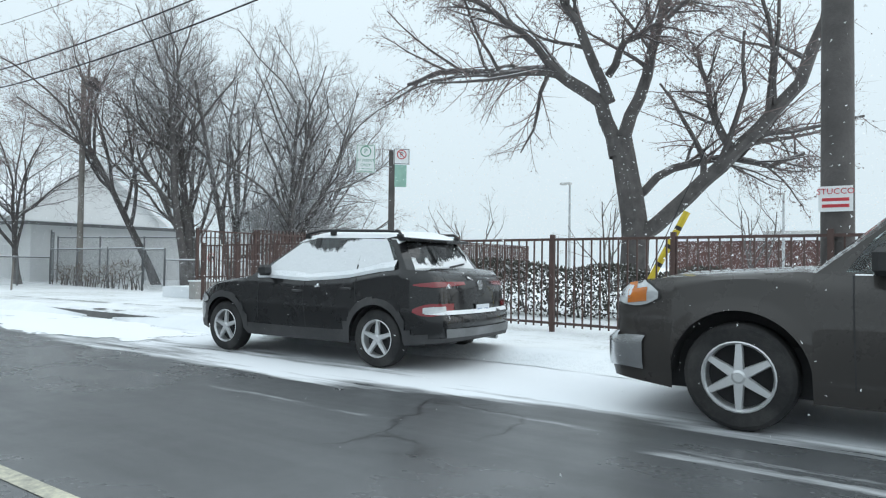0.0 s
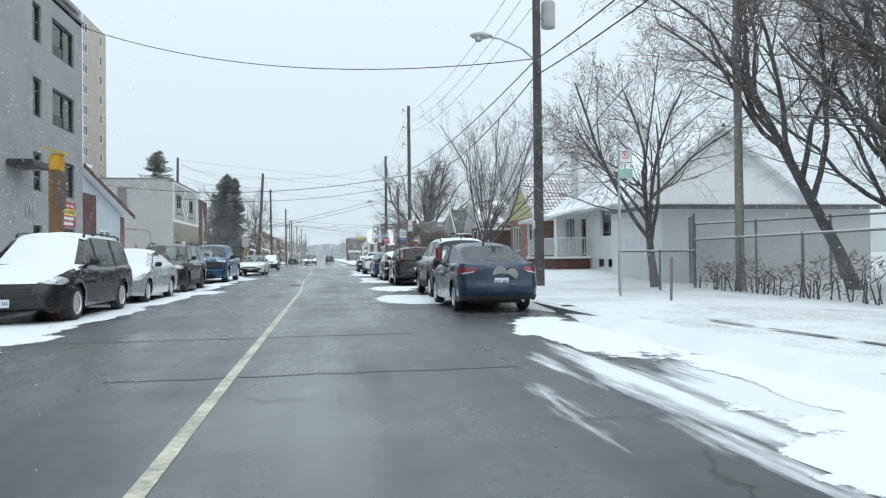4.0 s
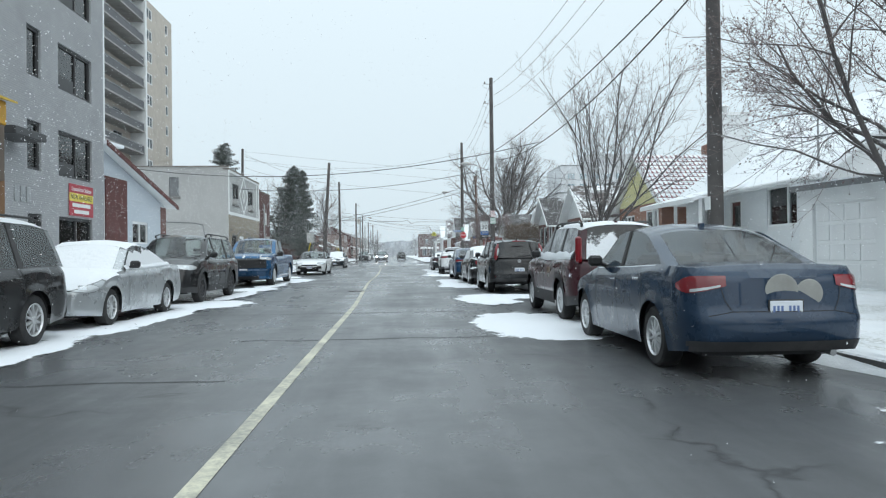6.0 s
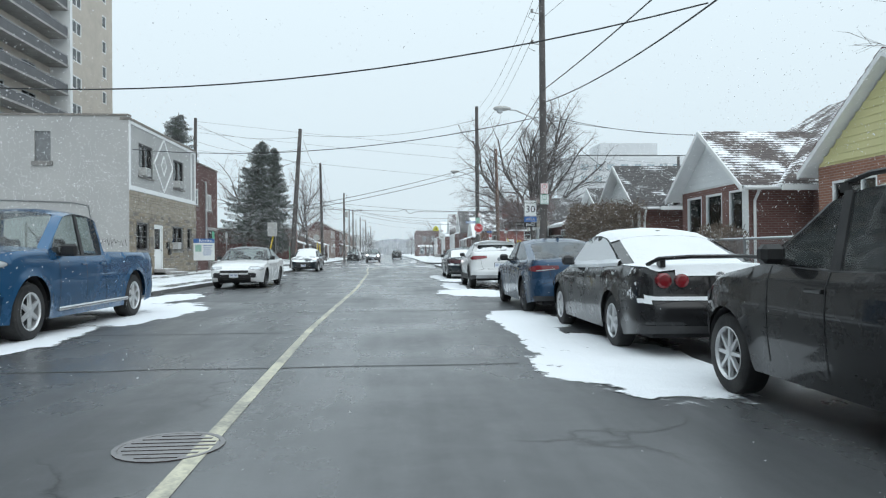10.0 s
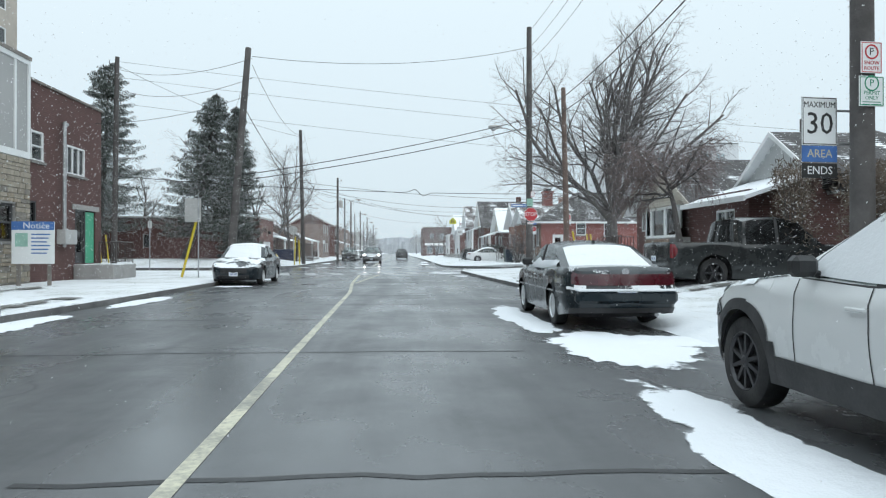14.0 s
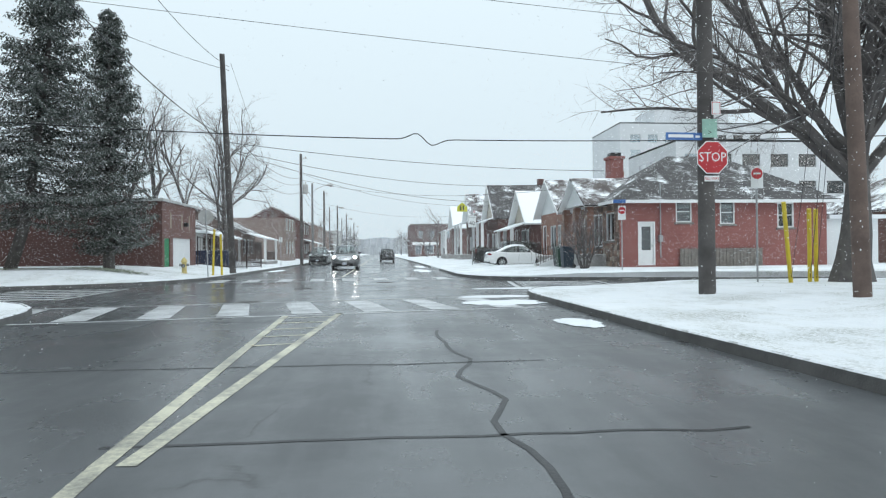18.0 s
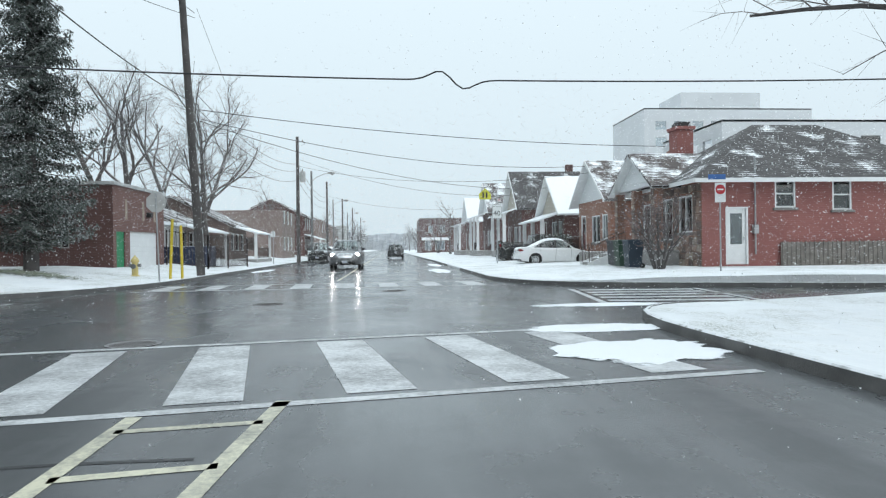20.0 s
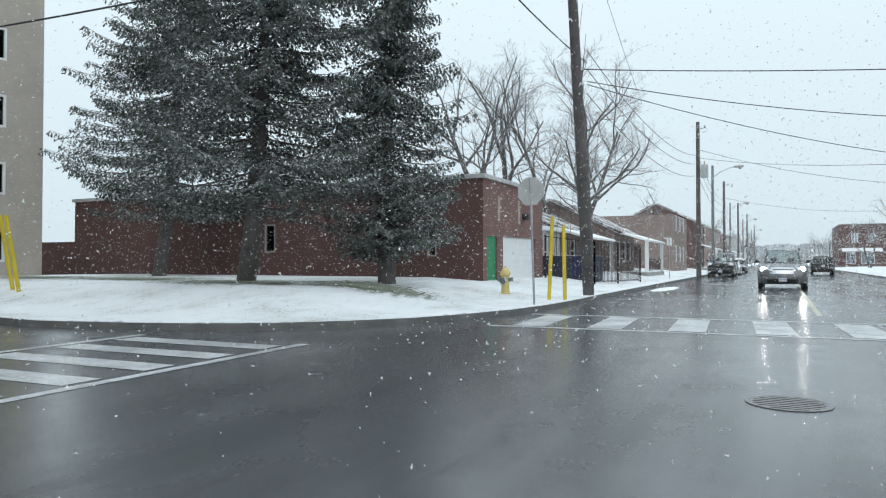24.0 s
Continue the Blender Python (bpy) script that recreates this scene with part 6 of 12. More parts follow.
def wpart(name, data, material, parent, label="", smooth=False, fix=True):
    """A part whose mesh is given in world metres."""
    return part(name, data, material, parent, label, smooth, world_of(parent).inverted(), fix)


def span(axis, at, inward, u0, u1, z0, z1, d0, d1, g=None, b=0.0):
    """A box on an upright plane: u along the axis, d metres inward from the plane."""
    g = g or Geo()
    a, c = sorted((at + inward * d0, at + inward * d1))
    return g.box(a, c, u0, u1, z0, z1, b) if axis == "y" else g.box(u0, u1, a, c, z0, z1, b)


def pierced(axis, at, inward, u0, u1, z0, z1, holes, d0, d1):
    """An upright slab with openings cut through it, as one closed mesh."""
    us = sorted({u0, u1, *[h[0] for h in holes], *[h[1] for h in holes]})
    zs = sorted({z0, z1, *[h[2] for h in holes], *[h[3] for h in holes]})
    g, nu, nz = Geo(), len(us), len(zs)
    for d in (at + inward * d0, at + inward * d1):
        for u in us:
            for z in zs:
                g.v.append((d, u, z) if axis == "y" else (u, d, z))
    idx = lambda i, j, k: k * nu * nz + i * nz + j

    def solid(i, j):
        if not (0 <= i < nu - 1 and 0 <= j < nz - 1):
            return False
        u, z = (us[i] + us[i + 1]) / 2, (zs[j] + zs[j + 1]) / 2
        return not any(h[0] < u < h[1] and h[2] < z < h[3] for h in holes)
    for i in range(nu - 1):
        for j in range(nz - 1):
            if solid(i, j):
                for k in (0, 1):
                    g.f.append((idx(i, j, k), idx(i + 1, j, k), idx(i + 1, j + 1, k), idx(i, j + 1, k)))
                for di, dj, p, q in ((-1, 0, (i, j), (i, j + 1)), (1, 0, (i + 1, j), (i + 1, j + 1)), (0, -1, (i, j), (i + 1, j)), (0, 1, (i, j + 1), (i + 1, j + 1))):
                    if not solid(i + di, j + dj):
                        g.f.append((idx(*p, 0), idx(*q, 0), idx(*q, 1), idx(*p, 1)))
    return g


def wall(parent, axis, at, inward, u0, u1, z0, z1, material, holes=(), th=0.25, name="wall", label=""):
    return wpart(name, pierced(axis, at, inward, u0 + 0.006, u1 - 0.006, z0, z1, holes, 0, th), material, parent, label)


CURTAIN = M("pale_curtain", (0.62, 0.63, 0.62), 0.9, var=0.12, scale=6, bump=0.2)
GREY_FRAME = M("dark_window_frame", (0.05, 0.05, 0.052), 0.5, var=0.1, bump=0)
STONE_SILL = M("grey_stone_sill", (0.22, 0.21, 0.20), 0.85, var=0.2, bump=0.3)
AC_GREY = M("air_conditioner_casing", (0.45, 0.45, 0.44), 0.5, var=0.1, bump=0.05)


def window(parent, axis, at, inward, u0, u1, z0, z1, cols=1, rows=1, frame=WHITE_TRIM, fw=0.07, sill=None, curtain=None, deep=0.07, label="", split=None):
    us = [u0 + (u1 - u0) * k / cols for k in range(1, cols)] if split is None else [u0 + (u1 - u0) * s for s in split]
    ue = [u0 + fw - fw * 0.4] + us + [u1 - fw + fw * 0.4]
    zr = [z0 + (z1 - z0) * k / rows for k in range(1, rows)]
    ze = [z0 + fw - fw * 0.35] + zr + [z1 - fw + fw * 0.35]
    g = pierced(axis, at, inward, u0 + 0.003, u1 - 0.003, z0 + 0.003, z1 - 0.003, [(a + fw * 0.4, b - fw * 0.4, c + fw * 0.35, d - fw * 0.35) for a, b in zip(ue, ue[1:]) for c, d in zip(ze, ze[1:])], deep - 0.06, deep + 0.05)
    win = wpart("window", g, frame, parent, label)
    edges = [u0 + fw] + us + [u1 - fw]
    for a, b in zip(edges, edges[1:]):
        wpart("pane", span(axis, at, inward, a, b, z0 + fw, z1 - fw, deep, deep + 0.012), GLASS, win)
    if sill:
        wpart("sill", span(axis, at, inward, u0 - 0.08, u1 + 0.08, z0 - 0.10, z0, -0.08, 0.12, b=0.01), sill, win)
    if curtain:
        c = Geo()
        n = 18
        lo, hi = u0 + fw + (u1 - u0) * curtain[0], u0 + fw + (u1 - u0 - 2 * fw) * curtain[1]
        for k in range(n + 1):
            u = lo + (hi - lo) * k / n
            d = deep + 0.14 + 0.03 * math.sin(k * 2.1)
            p = (at + inward * d, u) if axis == "y" else (u, at + inward * d)
            c.v += [(*p, z0 + fw + (z1 - z0) * (curtain[2] if len(curtain) > 2 else 0)), (*p, z1 - fw * 0.5)]
        c.f = [(2 * k, 2 * k + 1, 2 * k + 3, 2 * k + 2) for k in range(n)]
        wpart("curtain", c, CURTAIN, win, fix=False)
    return win


def door(parent, axis, at, inward, u0, u1, z0, z1, material, glazed=None, frame=WHITE_TRIM, label=""):
    g = Geo()
    for a, b, c, d in ((u0, u1, z1 - 0.07, z1), (u0, u0 + 0.07, z0, z1 - 0.07), (u1 - 0.07, u1, z0, z1 - 0.07)):
        span(axis, at, inward, a, b, c, d, -0.02, 0.12, g)
    d = wpart("door", g, frame, parent, label)
    holes = [(u0 + 0.07 + 0.14, u1 - 0.07 - 0.14, *glazed)] if glazed else []
    wall(d, axis, at + inward * 0.05, inward, u0 + 0.07, u1 - 0.07, z0, z1 - 0.07, material, holes, 0.05, "door_leaf")
    for h in holes:
        wpart("pane", span(axis, at + inward * 0.05, inward, *h, 0.02, 0.032), GLASS, d)
    kz = z0 + 1.0
    wpart("handle", span(axis, at, inward, u1 - 0.17, u1 - 0.13, kz - 0.06, kz + 0.06, -0.01, 0.05, b=0.01), CHROME, d)
    return d


def roof_plane(parent, pts, th, material, name="roof", label=""):
    """A sloping slab: pts in order, the first edge along the eave."""
    pts = [Vector(p) for p in pts]
    ex = (pts[1] - pts[0]).normalized()
    nz = ex.cross(pts[2] - pts[0]).normalized()
    if nz.z < 0:
        nz = -nz
    ey = nz.cross(ex)
    if (pts[2] - pts[0]).dot(ey) < 0:
        ex, ey = -ex, -ey
    m = Matrix((ex, ey, nz)).transposed().to_4x4()
    m.translation = pts[0]
    inv = m.inverted()
    poly = [inv @ p for p in pts]
    n = len(poly)
    g = Geo()
    g.v = [(p.x, p.y, 0) for p in poly] + [(p.x, p.y, -th) for p in poly]
    g.f = [tuple(range(n)), tuple(range(n, 2 * n))] + [(i, (i + 1) % n, (i + 1) % n + n, i + n) for i in range(n)]
    slab = part(name, g, material, parent, label, m=world_of(parent).inverted() @ m)
    if material is not SNOW:
        # pale boards close the underside of the overhang
        b = Geo()
        b.v = [(p.x, p.y, -th - 0.004) for p in poly] + [(p.x, p.y, -th - 0.02) for p in poly]
        b.f = g.f
        part("soffit", b, WHITE_TRIM, slab)
    return slab


def siding(parent, axis, at, inward, u0, u1, z0, z1, material, course=0.14, holes=(), peak=None):
    """Lapped boards, each its own piece; peak=(u, z) trims them to a gable."""
    z, wallpart = z0, wpart("siding_backing", span(axis, at, inward, u0 if not peak else u0, u1, z0, min(z0 + 0.02, z1), 0.02, 0.03), material, parent)
    while z < z1 - 0.01:
        zt = min(z + course, z1)
        a, b = u0, u1
        if peak:
            k = min(1, max(0, (zt - z0) / (peak[1] - z0)))
            a, b = u0 + (peak[0] - u0) * k, u1 + (peak[0] - u1) * k
        runs = [(a, b)]
        for h in holes:
            if h[2] < zt and h[3] > z:
                runs = [r for q in runs for r in ((q[0], min(q[1], h[0])), (max(q[0], h[1]), q[1])) if r[1] - r[0] > 0.05]
        for p, q in runs:
            if q - p < 0.05:
                continue
            g = Geo()
            o0, o1 = at - inward * 0.028, at - inward * 0.006
            inn = at + inward * 0.012
            prof = [(inn, z), (o0, z), (o1, zt + 0.01), (inn, zt + 0.01)]
            n = 4
            g.v = [((x, p, zz) if axis == "y" else (p, x, zz)) for x, zz in prof] + [((x, q, zz) if axis == "y" else (q, x, zz)) for x, zz in prof]
            g.f = [(0, 1, 2, 3), (4, 5, 6, 7)] + [(i, (i + 1) % n, (i + 1) % n + n, i + n) for i in range(n)]
            wpart("board", g, material, wallpart)
        z = zt
    return wallpart


def gable_wall(parent, axis, at, inward, u0, u1, z0, peak, material, th=0.2, name="gable"):
    g = Geo()
    tri = [(u0, z0), (u1, z0), peak]
    lo, hi = sorted((at, at + inward * th))
    g.prism(tri, "x" if axis == "y" else "y", lo, hi)
    return wpart(name, g, material, parent)


def eaves(parent, pts, material=WHITE_TRIM, w=0.03, h=0.16, name="fascia"):
    g = Geo()
    for a, b in zip(pts, pts[1:]):
        a, b = Vector(a), Vector(b)
        d = (b - a).normalized()
        s = d.cross(Vector((0, 0, 1))).normalized() * w
        g.add([tuple(a - s - Vector((0, 0, h))), tuple(a + s - Vector((0, 0, h))), tuple(a + s), tuple(a - s), tuple(b - s - Vector((0, 0, h))), tuple(b + s - Vector((0, 0, h))), tuple(b + s), tuple(b - s)],
              [(0, 1, 2, 3), (4, 5, 6, 7), (0, 1, 5, 4), (1, 2, 6, 5), (2, 3, 7, 6), (3, 0, 4, 7)])
    return wpart(name, g, material, parent)


def railing(parent, a, b, h, material, gap=0.12, r=0.012, post=0.03, name="railing", bottom=0.1):
    a, b = Vector(a), Vector(b)
    up = Vector((0, 0, 1))
    rail = wpart(name, Geo().tube([a + up * h, b + up * h], r * 1.8, 6).tube([a + up * bottom, b + up * bottom], r * 1.3, 6), material, parent)
    for p in (a, b):
        wpart("post", Geo().tube([p, p + up * (h + 0.03)], post * 0.6, 8), material, rail)
    n = max(2, int((b - a).length / gap))
    for k in range(1, n):
        p = a.lerp(b, k / n)
        wpart("baluster", Geo().tube([p + up * bottom, p + up * h], r, 5, False), material, rail)
    return rail


RED_BRICK = brick_mat("red_brick", (0.145, 0.068, 0.058), (0.19, 0.088, 0.074), (0.23, 0.20, 0.19))
PAINTED_BRICK = brick_mat("bright_red_brick", (0.24, 0.090, 0.080), (0.29, 0.112, 0.100), (0.30, 0.15, 0.14), bump=0.25)
DARK_BRICK = brick_mat("dark_brown_red_brick", (0.085, 0.043, 0.038), (0.115, 0.055, 0.049), (0.13, 0.085, 0.078), bump=0.35)
WARM_BRICK = brick_mat("brown_orange_brick", (0.22, 0.095, 0.060), (0.29, 0.13, 0.085), (0.33, 0.29, 0.26))
GREY_BRICK = brick_mat("grey_painted_brick", (0.33, 0.335, 0.345), (0.37, 0.375, 0.38), (0.26, 0.26, 0.265), bump=0.5)
BEIGE_BRICK = brick_mat("beige_brick", (0.43, 0.38, 0.33), (0.47, 0.42, 0.36), (0.45, 0.41, 0.37), bump=0.2)
STUCCO = M("grey_stucco", (0.42, 0.415, 0.405), 0.9, var=0.14, scale=0.5, fine=60, bump=0.4, dirt=0.25)
LIGHT_STUCCO = M("pale_grey_panel", (0.40, 0.40, 0.395), 0.85, var=0.1, scale=0.8, bump=0.2, dirt=0.2)
WHITE_SIDING = M("white_siding", (0.70, 0.72, 0.73), 0.6, var=0.06, scale=0.8, bump=0.08, dirt=0.15)
BLUE_SIDING = M("pale_blue_grey_siding", (0.52, 0.57, 0.62), 0.6, var=0.06, scale=0.8, bump=0.08, dirt=0.12)
YELLOW_SIDING = M("pale_yellow_siding", (0.62, 0.58, 0.30), 0.6, var=0.08, scale=0.8, bump=0.08, dirt=0.15)
CREAM_SIDING = M("grey_beige_siding", (0.46, 0.42, 0.36), 0.7, var=0.1, scale=0.8, bump=0.08, dirt=0.2)
SHINGLE = shingle_mat("brown_shingles", (0.115, 0.095, 0.090), 0.50)
SHINGLE_BARE = shingle_mat("dark_shingles", (0.085, 0.080, 0.080), 0.40)
SHINGLE_SNOW = shingle_mat("snowed_over_shingles", (0.12, 0.10, 0.095), 0.95)
BROWN_DOOR = M("red_brown_boards", (0.11, 0.035, 0.03), 0.7, var=0.2, bump=0.2)
GREEN_DOOR = M("green_painted_steel", (0.025, 0.23, 0.10), 0.5, var=0.12, bump=0.05)
GREY_WOOD = M("weathered_grey_wood", (0.22, 0.20, 0.18), 0.85, var=0.3, fine=30, bump=0.4, snow=0.7)
RED_TILE = M("red_metal_roof_tile", (0.20, 0.030, 0.035), 0.45, 0.2, var=0.2, scale=1.0, bump=0.05, snow=0.0)


# ---- white siding bungalow with lean-to garage
h = thing("bungalow", Matrix.Translation((19.4, 42, 0.3)), "white siding bungalow with snow-covered roof, porch and garage", "house", "houses along the street")
GZ = 0.15
wh = [(39.95, 41.75, 2.0, 3.35), (40.3, 40.9, 0.62, 1.0), (41.4, 42.0, 0.62, 1.0), (45.2, 46.6, 1.9, 3.2), (43.5, 44.4, 1.15, 3.1)]
wall(h, "y", 15.35, 1, 38.4, 48.4, GZ, 3.6, WHITE, wh)
siding(h, "y", 15.35, 1, 38.4, 48.4, 1.05, 3.55, WHITE_SIDING, 0.2, wh)
wall(h, "x", 38.4, 1, 15.35, 23.6, GZ, 3.6, WHITE)
wall(h, "x", 48.15, 1, 15.35, 23.6, GZ, 3.6, WHITE)
wall(h, "y", 23.6, -1, 38.4, 48.4, GZ, 3.6, WHITE)
gable_wall(h, "x", 38.4, 1, 15.35, 23.6, 3.6, (19.45, 6.75), WHITE)
gable_wall(h, "x", 48.15, 1, 15.35, 23.6, 3.6, (19.45, 6.75), WHITE)
window(h, "y", 15.35, 1, *wh[0], cols=2, split=(0.32,), curtain=(0.0, 0.3))
for k in (1, 2):
    window(h, "y", 15.35, 1, *wh[k], cols=2, fw=0.05, frame=GREY_FRAME)
window(h, "y", 15.35, 1, *wh[3], cols=3)
door(h, "y", 15.35, 1, *wh[4], BROWN_DOOR, (2.1, 2.9))
ez = lambda x: 3.42 + (x - 14.85) * (6.85 - 3.42) / 4.6
roof_plane(h, [(14.85, 38.0, 3.42), (14.85, 48.9, 3.42), (19.45, 48.9, 6.85), (19.45, 38.0, 6.85)], 0.14, SHINGLE_SNOW)
roof_plane(h, [(24.05, 38.0, 3.42), (24.05, 48.9, 3.42), (19.45, 48.9, 6.85), (19.45, 38.0, 6.85)], 0.14, SHINGLE_SNOW)
eaves(h, [(14.83, 38.0, 3.42), (14.83, 48.9, 3.42)])
wpart("gutter", Geo().tube([(14.78, 38.0, 3.36), (14.78, 48.9, 3.36)], 0.06, 8), WHITE_TRIM, h)
wpart("downpipe", Geo().tube([(15.25, 38.75, 3.3), (15.25, 38.75, 0.4)], 0.045, 8).box(15.16, 15.33, 38.62, 38.88, 1.7, 2.15, 0.02), STEEL, h)
wpart("service_mast", Geo().tube([(15.2, 38.6, 2.0), (15.2, 38.6, 5.6)], 0.03, 6), STEEL, h)
wall(h, "y", 14.45, 1, 34.0, 38.4, GZ, 3.0, WHITE, [(35.15, 37.75, 0.28, 2.5)])
wall(h, "x", 34.0, 1, 14.45, 23.0, GZ, 3.0, WHITE)
garage = wpart("garage_door", span("y", 14.55, 1, 35.15, 37.75, 0.28, 2.5, 0, 0.06), WHITE_TRIM, h, "white garage door")
for k in range(4):
    for j in range(4):
        wpart("panel", span("y", 14.545, 1, 35.23 + j * 0.63, 35.77 + j * 0.63, 0.36 + k * 0.54, 0.80 + k * 0.54, -0.02, 0.01, b=0.01), WHITE, garage)
roof_plane(h, [(14.2, 33.75, 3.0), (14.2, 38.4, 3.12), (23.2, 38.4, 3.12), (23.2, 33.75, 3.0)], 0.12, SNOW, "garage_roof")
eaves(h, [(14.18, 33.73, 2.97), (14.18, 38.4, 3.05)], DULL_STEEL)
eaves(h, [(14.18, 33.73, 2.97), (23.2, 33.73, 2.97)], DULL_STEEL)
wpart("chimney", Geo().box(16.1, 17.3, 46.6, 47.7, 4.2, 7.0, 0.02).box(16.02, 17.38, 46.52, 47.78, 6.85, 7.0).lathe([(0.12, 7.0), (0.12, 7.3), (0.18, 7.32), (0.01, 7.45)], "z", 10, (16.5, 47.1, 0)), WHITE, h)
porch = wpart("porch_floor", Geo().box(13.4, 15.35, 42.9, 47.6, 1.02, 1.14, 0.02), WHITE_TRIM, h)
wpart("porch_skirt", Geo().box(13.5, 15.3, 43.0, 47.5, 0.1, 1.02), BROWN_DOOR, h)
for y in (43.0, 45.2, 47.5):
    wpart("porch_post", Geo().box(13.47, 13.57, y - 0.05, y + 0.05, 1.14, 3.2), WHITE_TRIM, h)
roof_plane(h, [(13.1, 42.6, 3.12), (13.1, 47.9, 3.12), (15.4, 47.9, 3.72), (15.4, 42.6, 3.72)], 0.10, SHINGLE_SNOW, "porch_roof")
eaves(h, [(13.08, 42.6, 3.10), (13.08, 47.9, 3.10)])
railing(h, (13.5, 43.0, 1.14), (13.5, 45.2, 1.14), 0.9, WHITE_TRIM, 0.13, 0.016)
railing(h, (13.5, 45.2, 1.14), (13.5, 47.5, 1.14), 0.9, WHITE_TRIM, 0.13, 0.016)
railing(h, (13.5, 43.0, 1.14), (15.3, 43.0, 1.14), 0.9, WHITE_TRIM, 0.13, 0.016)


def tile_roof(parent, pts, material):
    """Pressed metal tiles with snow in the pans, each row stepped over the next."""
    a, b, c, d = [Vector(p) for p in pts]
    g, s = Geo(), Geo()
    rows = max(4, int((d - a).length / 0.36))
    cols = max(6, int((b - a).length / 0.06))
    nz = (b - a).cross(d - a).normalized()
    if nz.z < 0:
        nz = -nz
    for r in range(rows):
        for e, lift in ((0.0, 0.045), (1.0, 0.0)):
            f = (r + e) / rows
            p, q = a.lerp(d, f), b.lerp(c, f)
            for k in range(cols + 1):
                u = k / cols
                x = u * (q - p).length
                w = 0.035 * (0.5 + 0.5 * math.cos(x / 0.24 * 2 * math.pi))
                g.v.append(tuple(p.lerp(q, u) + nz * (lift + w + 0.02)))
                s.v.append(tuple(p.lerp(q, u) + nz * (lift + 0.02 + (0.020 if e == 0 else 0.034))))
    n = cols + 1
    for r in range(2 * rows - 1):
        for k in range(cols):
            g.f.append((r * n + k, r * n + k + 1, (r + 1) * n + k + 1, (r + 1) * n + k))
    for r in range(rows):
        for k in range(cols):
            s.f.append((2 * r * n + k, 2 * r * n + k + 1, (2 * r + 1) * n + k + 1, (2 * r + 1) * n + k))
    roof_plane(parent, pts, 0.12, WHITE_TRIM, "roof_deck")
    wpart("roof_tiles", g, material, parent, "red pressed-metal roof tiles", fix=False)
    wpart("roof_snow", s, SNOW, parent, "snow lying in the tile pans", fix=False)["kind"] = "stuff"


def step_flight(parent, x0, x1, y0, y1, z0, z1, n, material, axis="x"):
    """Solid steps climbing from x0 to x1 (or y0 to y1)."""
    for k in range(n):
        z = z0 + (z1 - z0) * (k + 1) / n
        if axis == "x":
            a, b = x0 + (x1 - x0) * k / n, x1
            wpart("step", Geo().box(min(a, b), max(a, b), y0, y1, z0 - 0.2, z, 0.01), material, parent)
        else:
            a, b = y0 + (y1 - y0) * k / n, y1
            wpart("step", Geo().box(x0, x1, min(a, b), max(a, b), z0 - 0.2, z, 0.01), material, parent)


# ---- yellow gabled bungalow with red tile roof
h = thing("bungalow", Matrix.Translation((18, 53, 0.5)), "brick bungalow with yellow gable and red metal tile roof", "house", "houses along the street")
wh = [(50.3, 51.9, 1.75, 3.2), (53.6, 55.4, 1.5, 3.1)]
wall(h, "y", 14.8, 1, 49.9, 56.0, 0.2, 3.55, WARM_BRICK, wh)
wall(h, "x", 49.9, 1, 14.8, 24.0, 0.2, 3.55, WARM_BRICK)
wall(h, "x", 55.75, 1, 14.8, 24.0, 0.2, 3.55, WARM_BRICK)
wall(h, "y", 24.0, -1, 49.9, 56.0, 0.2, 3.55, WARM_BRICK)
gable_wall(h, "y", 14.8, 1, 49.9, 56.0, 3.55, (52.95, 5.85), YELLOW_SIDING)
siding(h, "y", 14.79, 1, 49.9, 56.0, 3.62, 5.8, YELLOW_SIDING, 0.2, (), (52.95, 5.85))
window(h, "y", 14.8, 1, *wh[0], cols=2, sill=STONE_SILL, curtain=(0, 1, 0.3))
window(h, "y", 14.8, 1, *wh[1], cols=3, sill=STONE_SILL)
tile_roof(h, [(14.5, 49.4, 3.42), (24.3, 49.4, 3.42), (24.3, 52.95, 6.1), (14.5, 52.95, 6.1)], RED_TILE)
tile_roof(h, [(14.5, 56.5, 3.42), (24.3, 56.5, 3.42), (24.3, 52.95, 6.1), (14.5, 52.95, 6.1)], RED_TILE)
eaves(h, [(14.48, 49.4, 3.42), (14.48, 52.95, 6.08)])
eaves(h, [(14.48, 56.5, 3.42), (14.48, 52.95, 6.08)])
eaves(h, [(14.5, 49.38, 3.40), (24.3, 49.38, 3.40)])
wpart("soffit_return", Geo().box(14.5, 14.8, 49.4, 50.6, 3.30, 3.42, 0.01), WHITE_TRIM, h)
wpart("downpipe", Geo().tube([(14.3, 49.5, 3.35), (14.55, 49.75, 3.1), (14.6, 49.8, 0.5)], 0.05, 8), WHITE_TRIM, h)
wpart("chimney", Geo().box(19.0, 19.7, 54.2, 54.9, 4.5, 6.9, 0.02), WARM_BRICK, h)


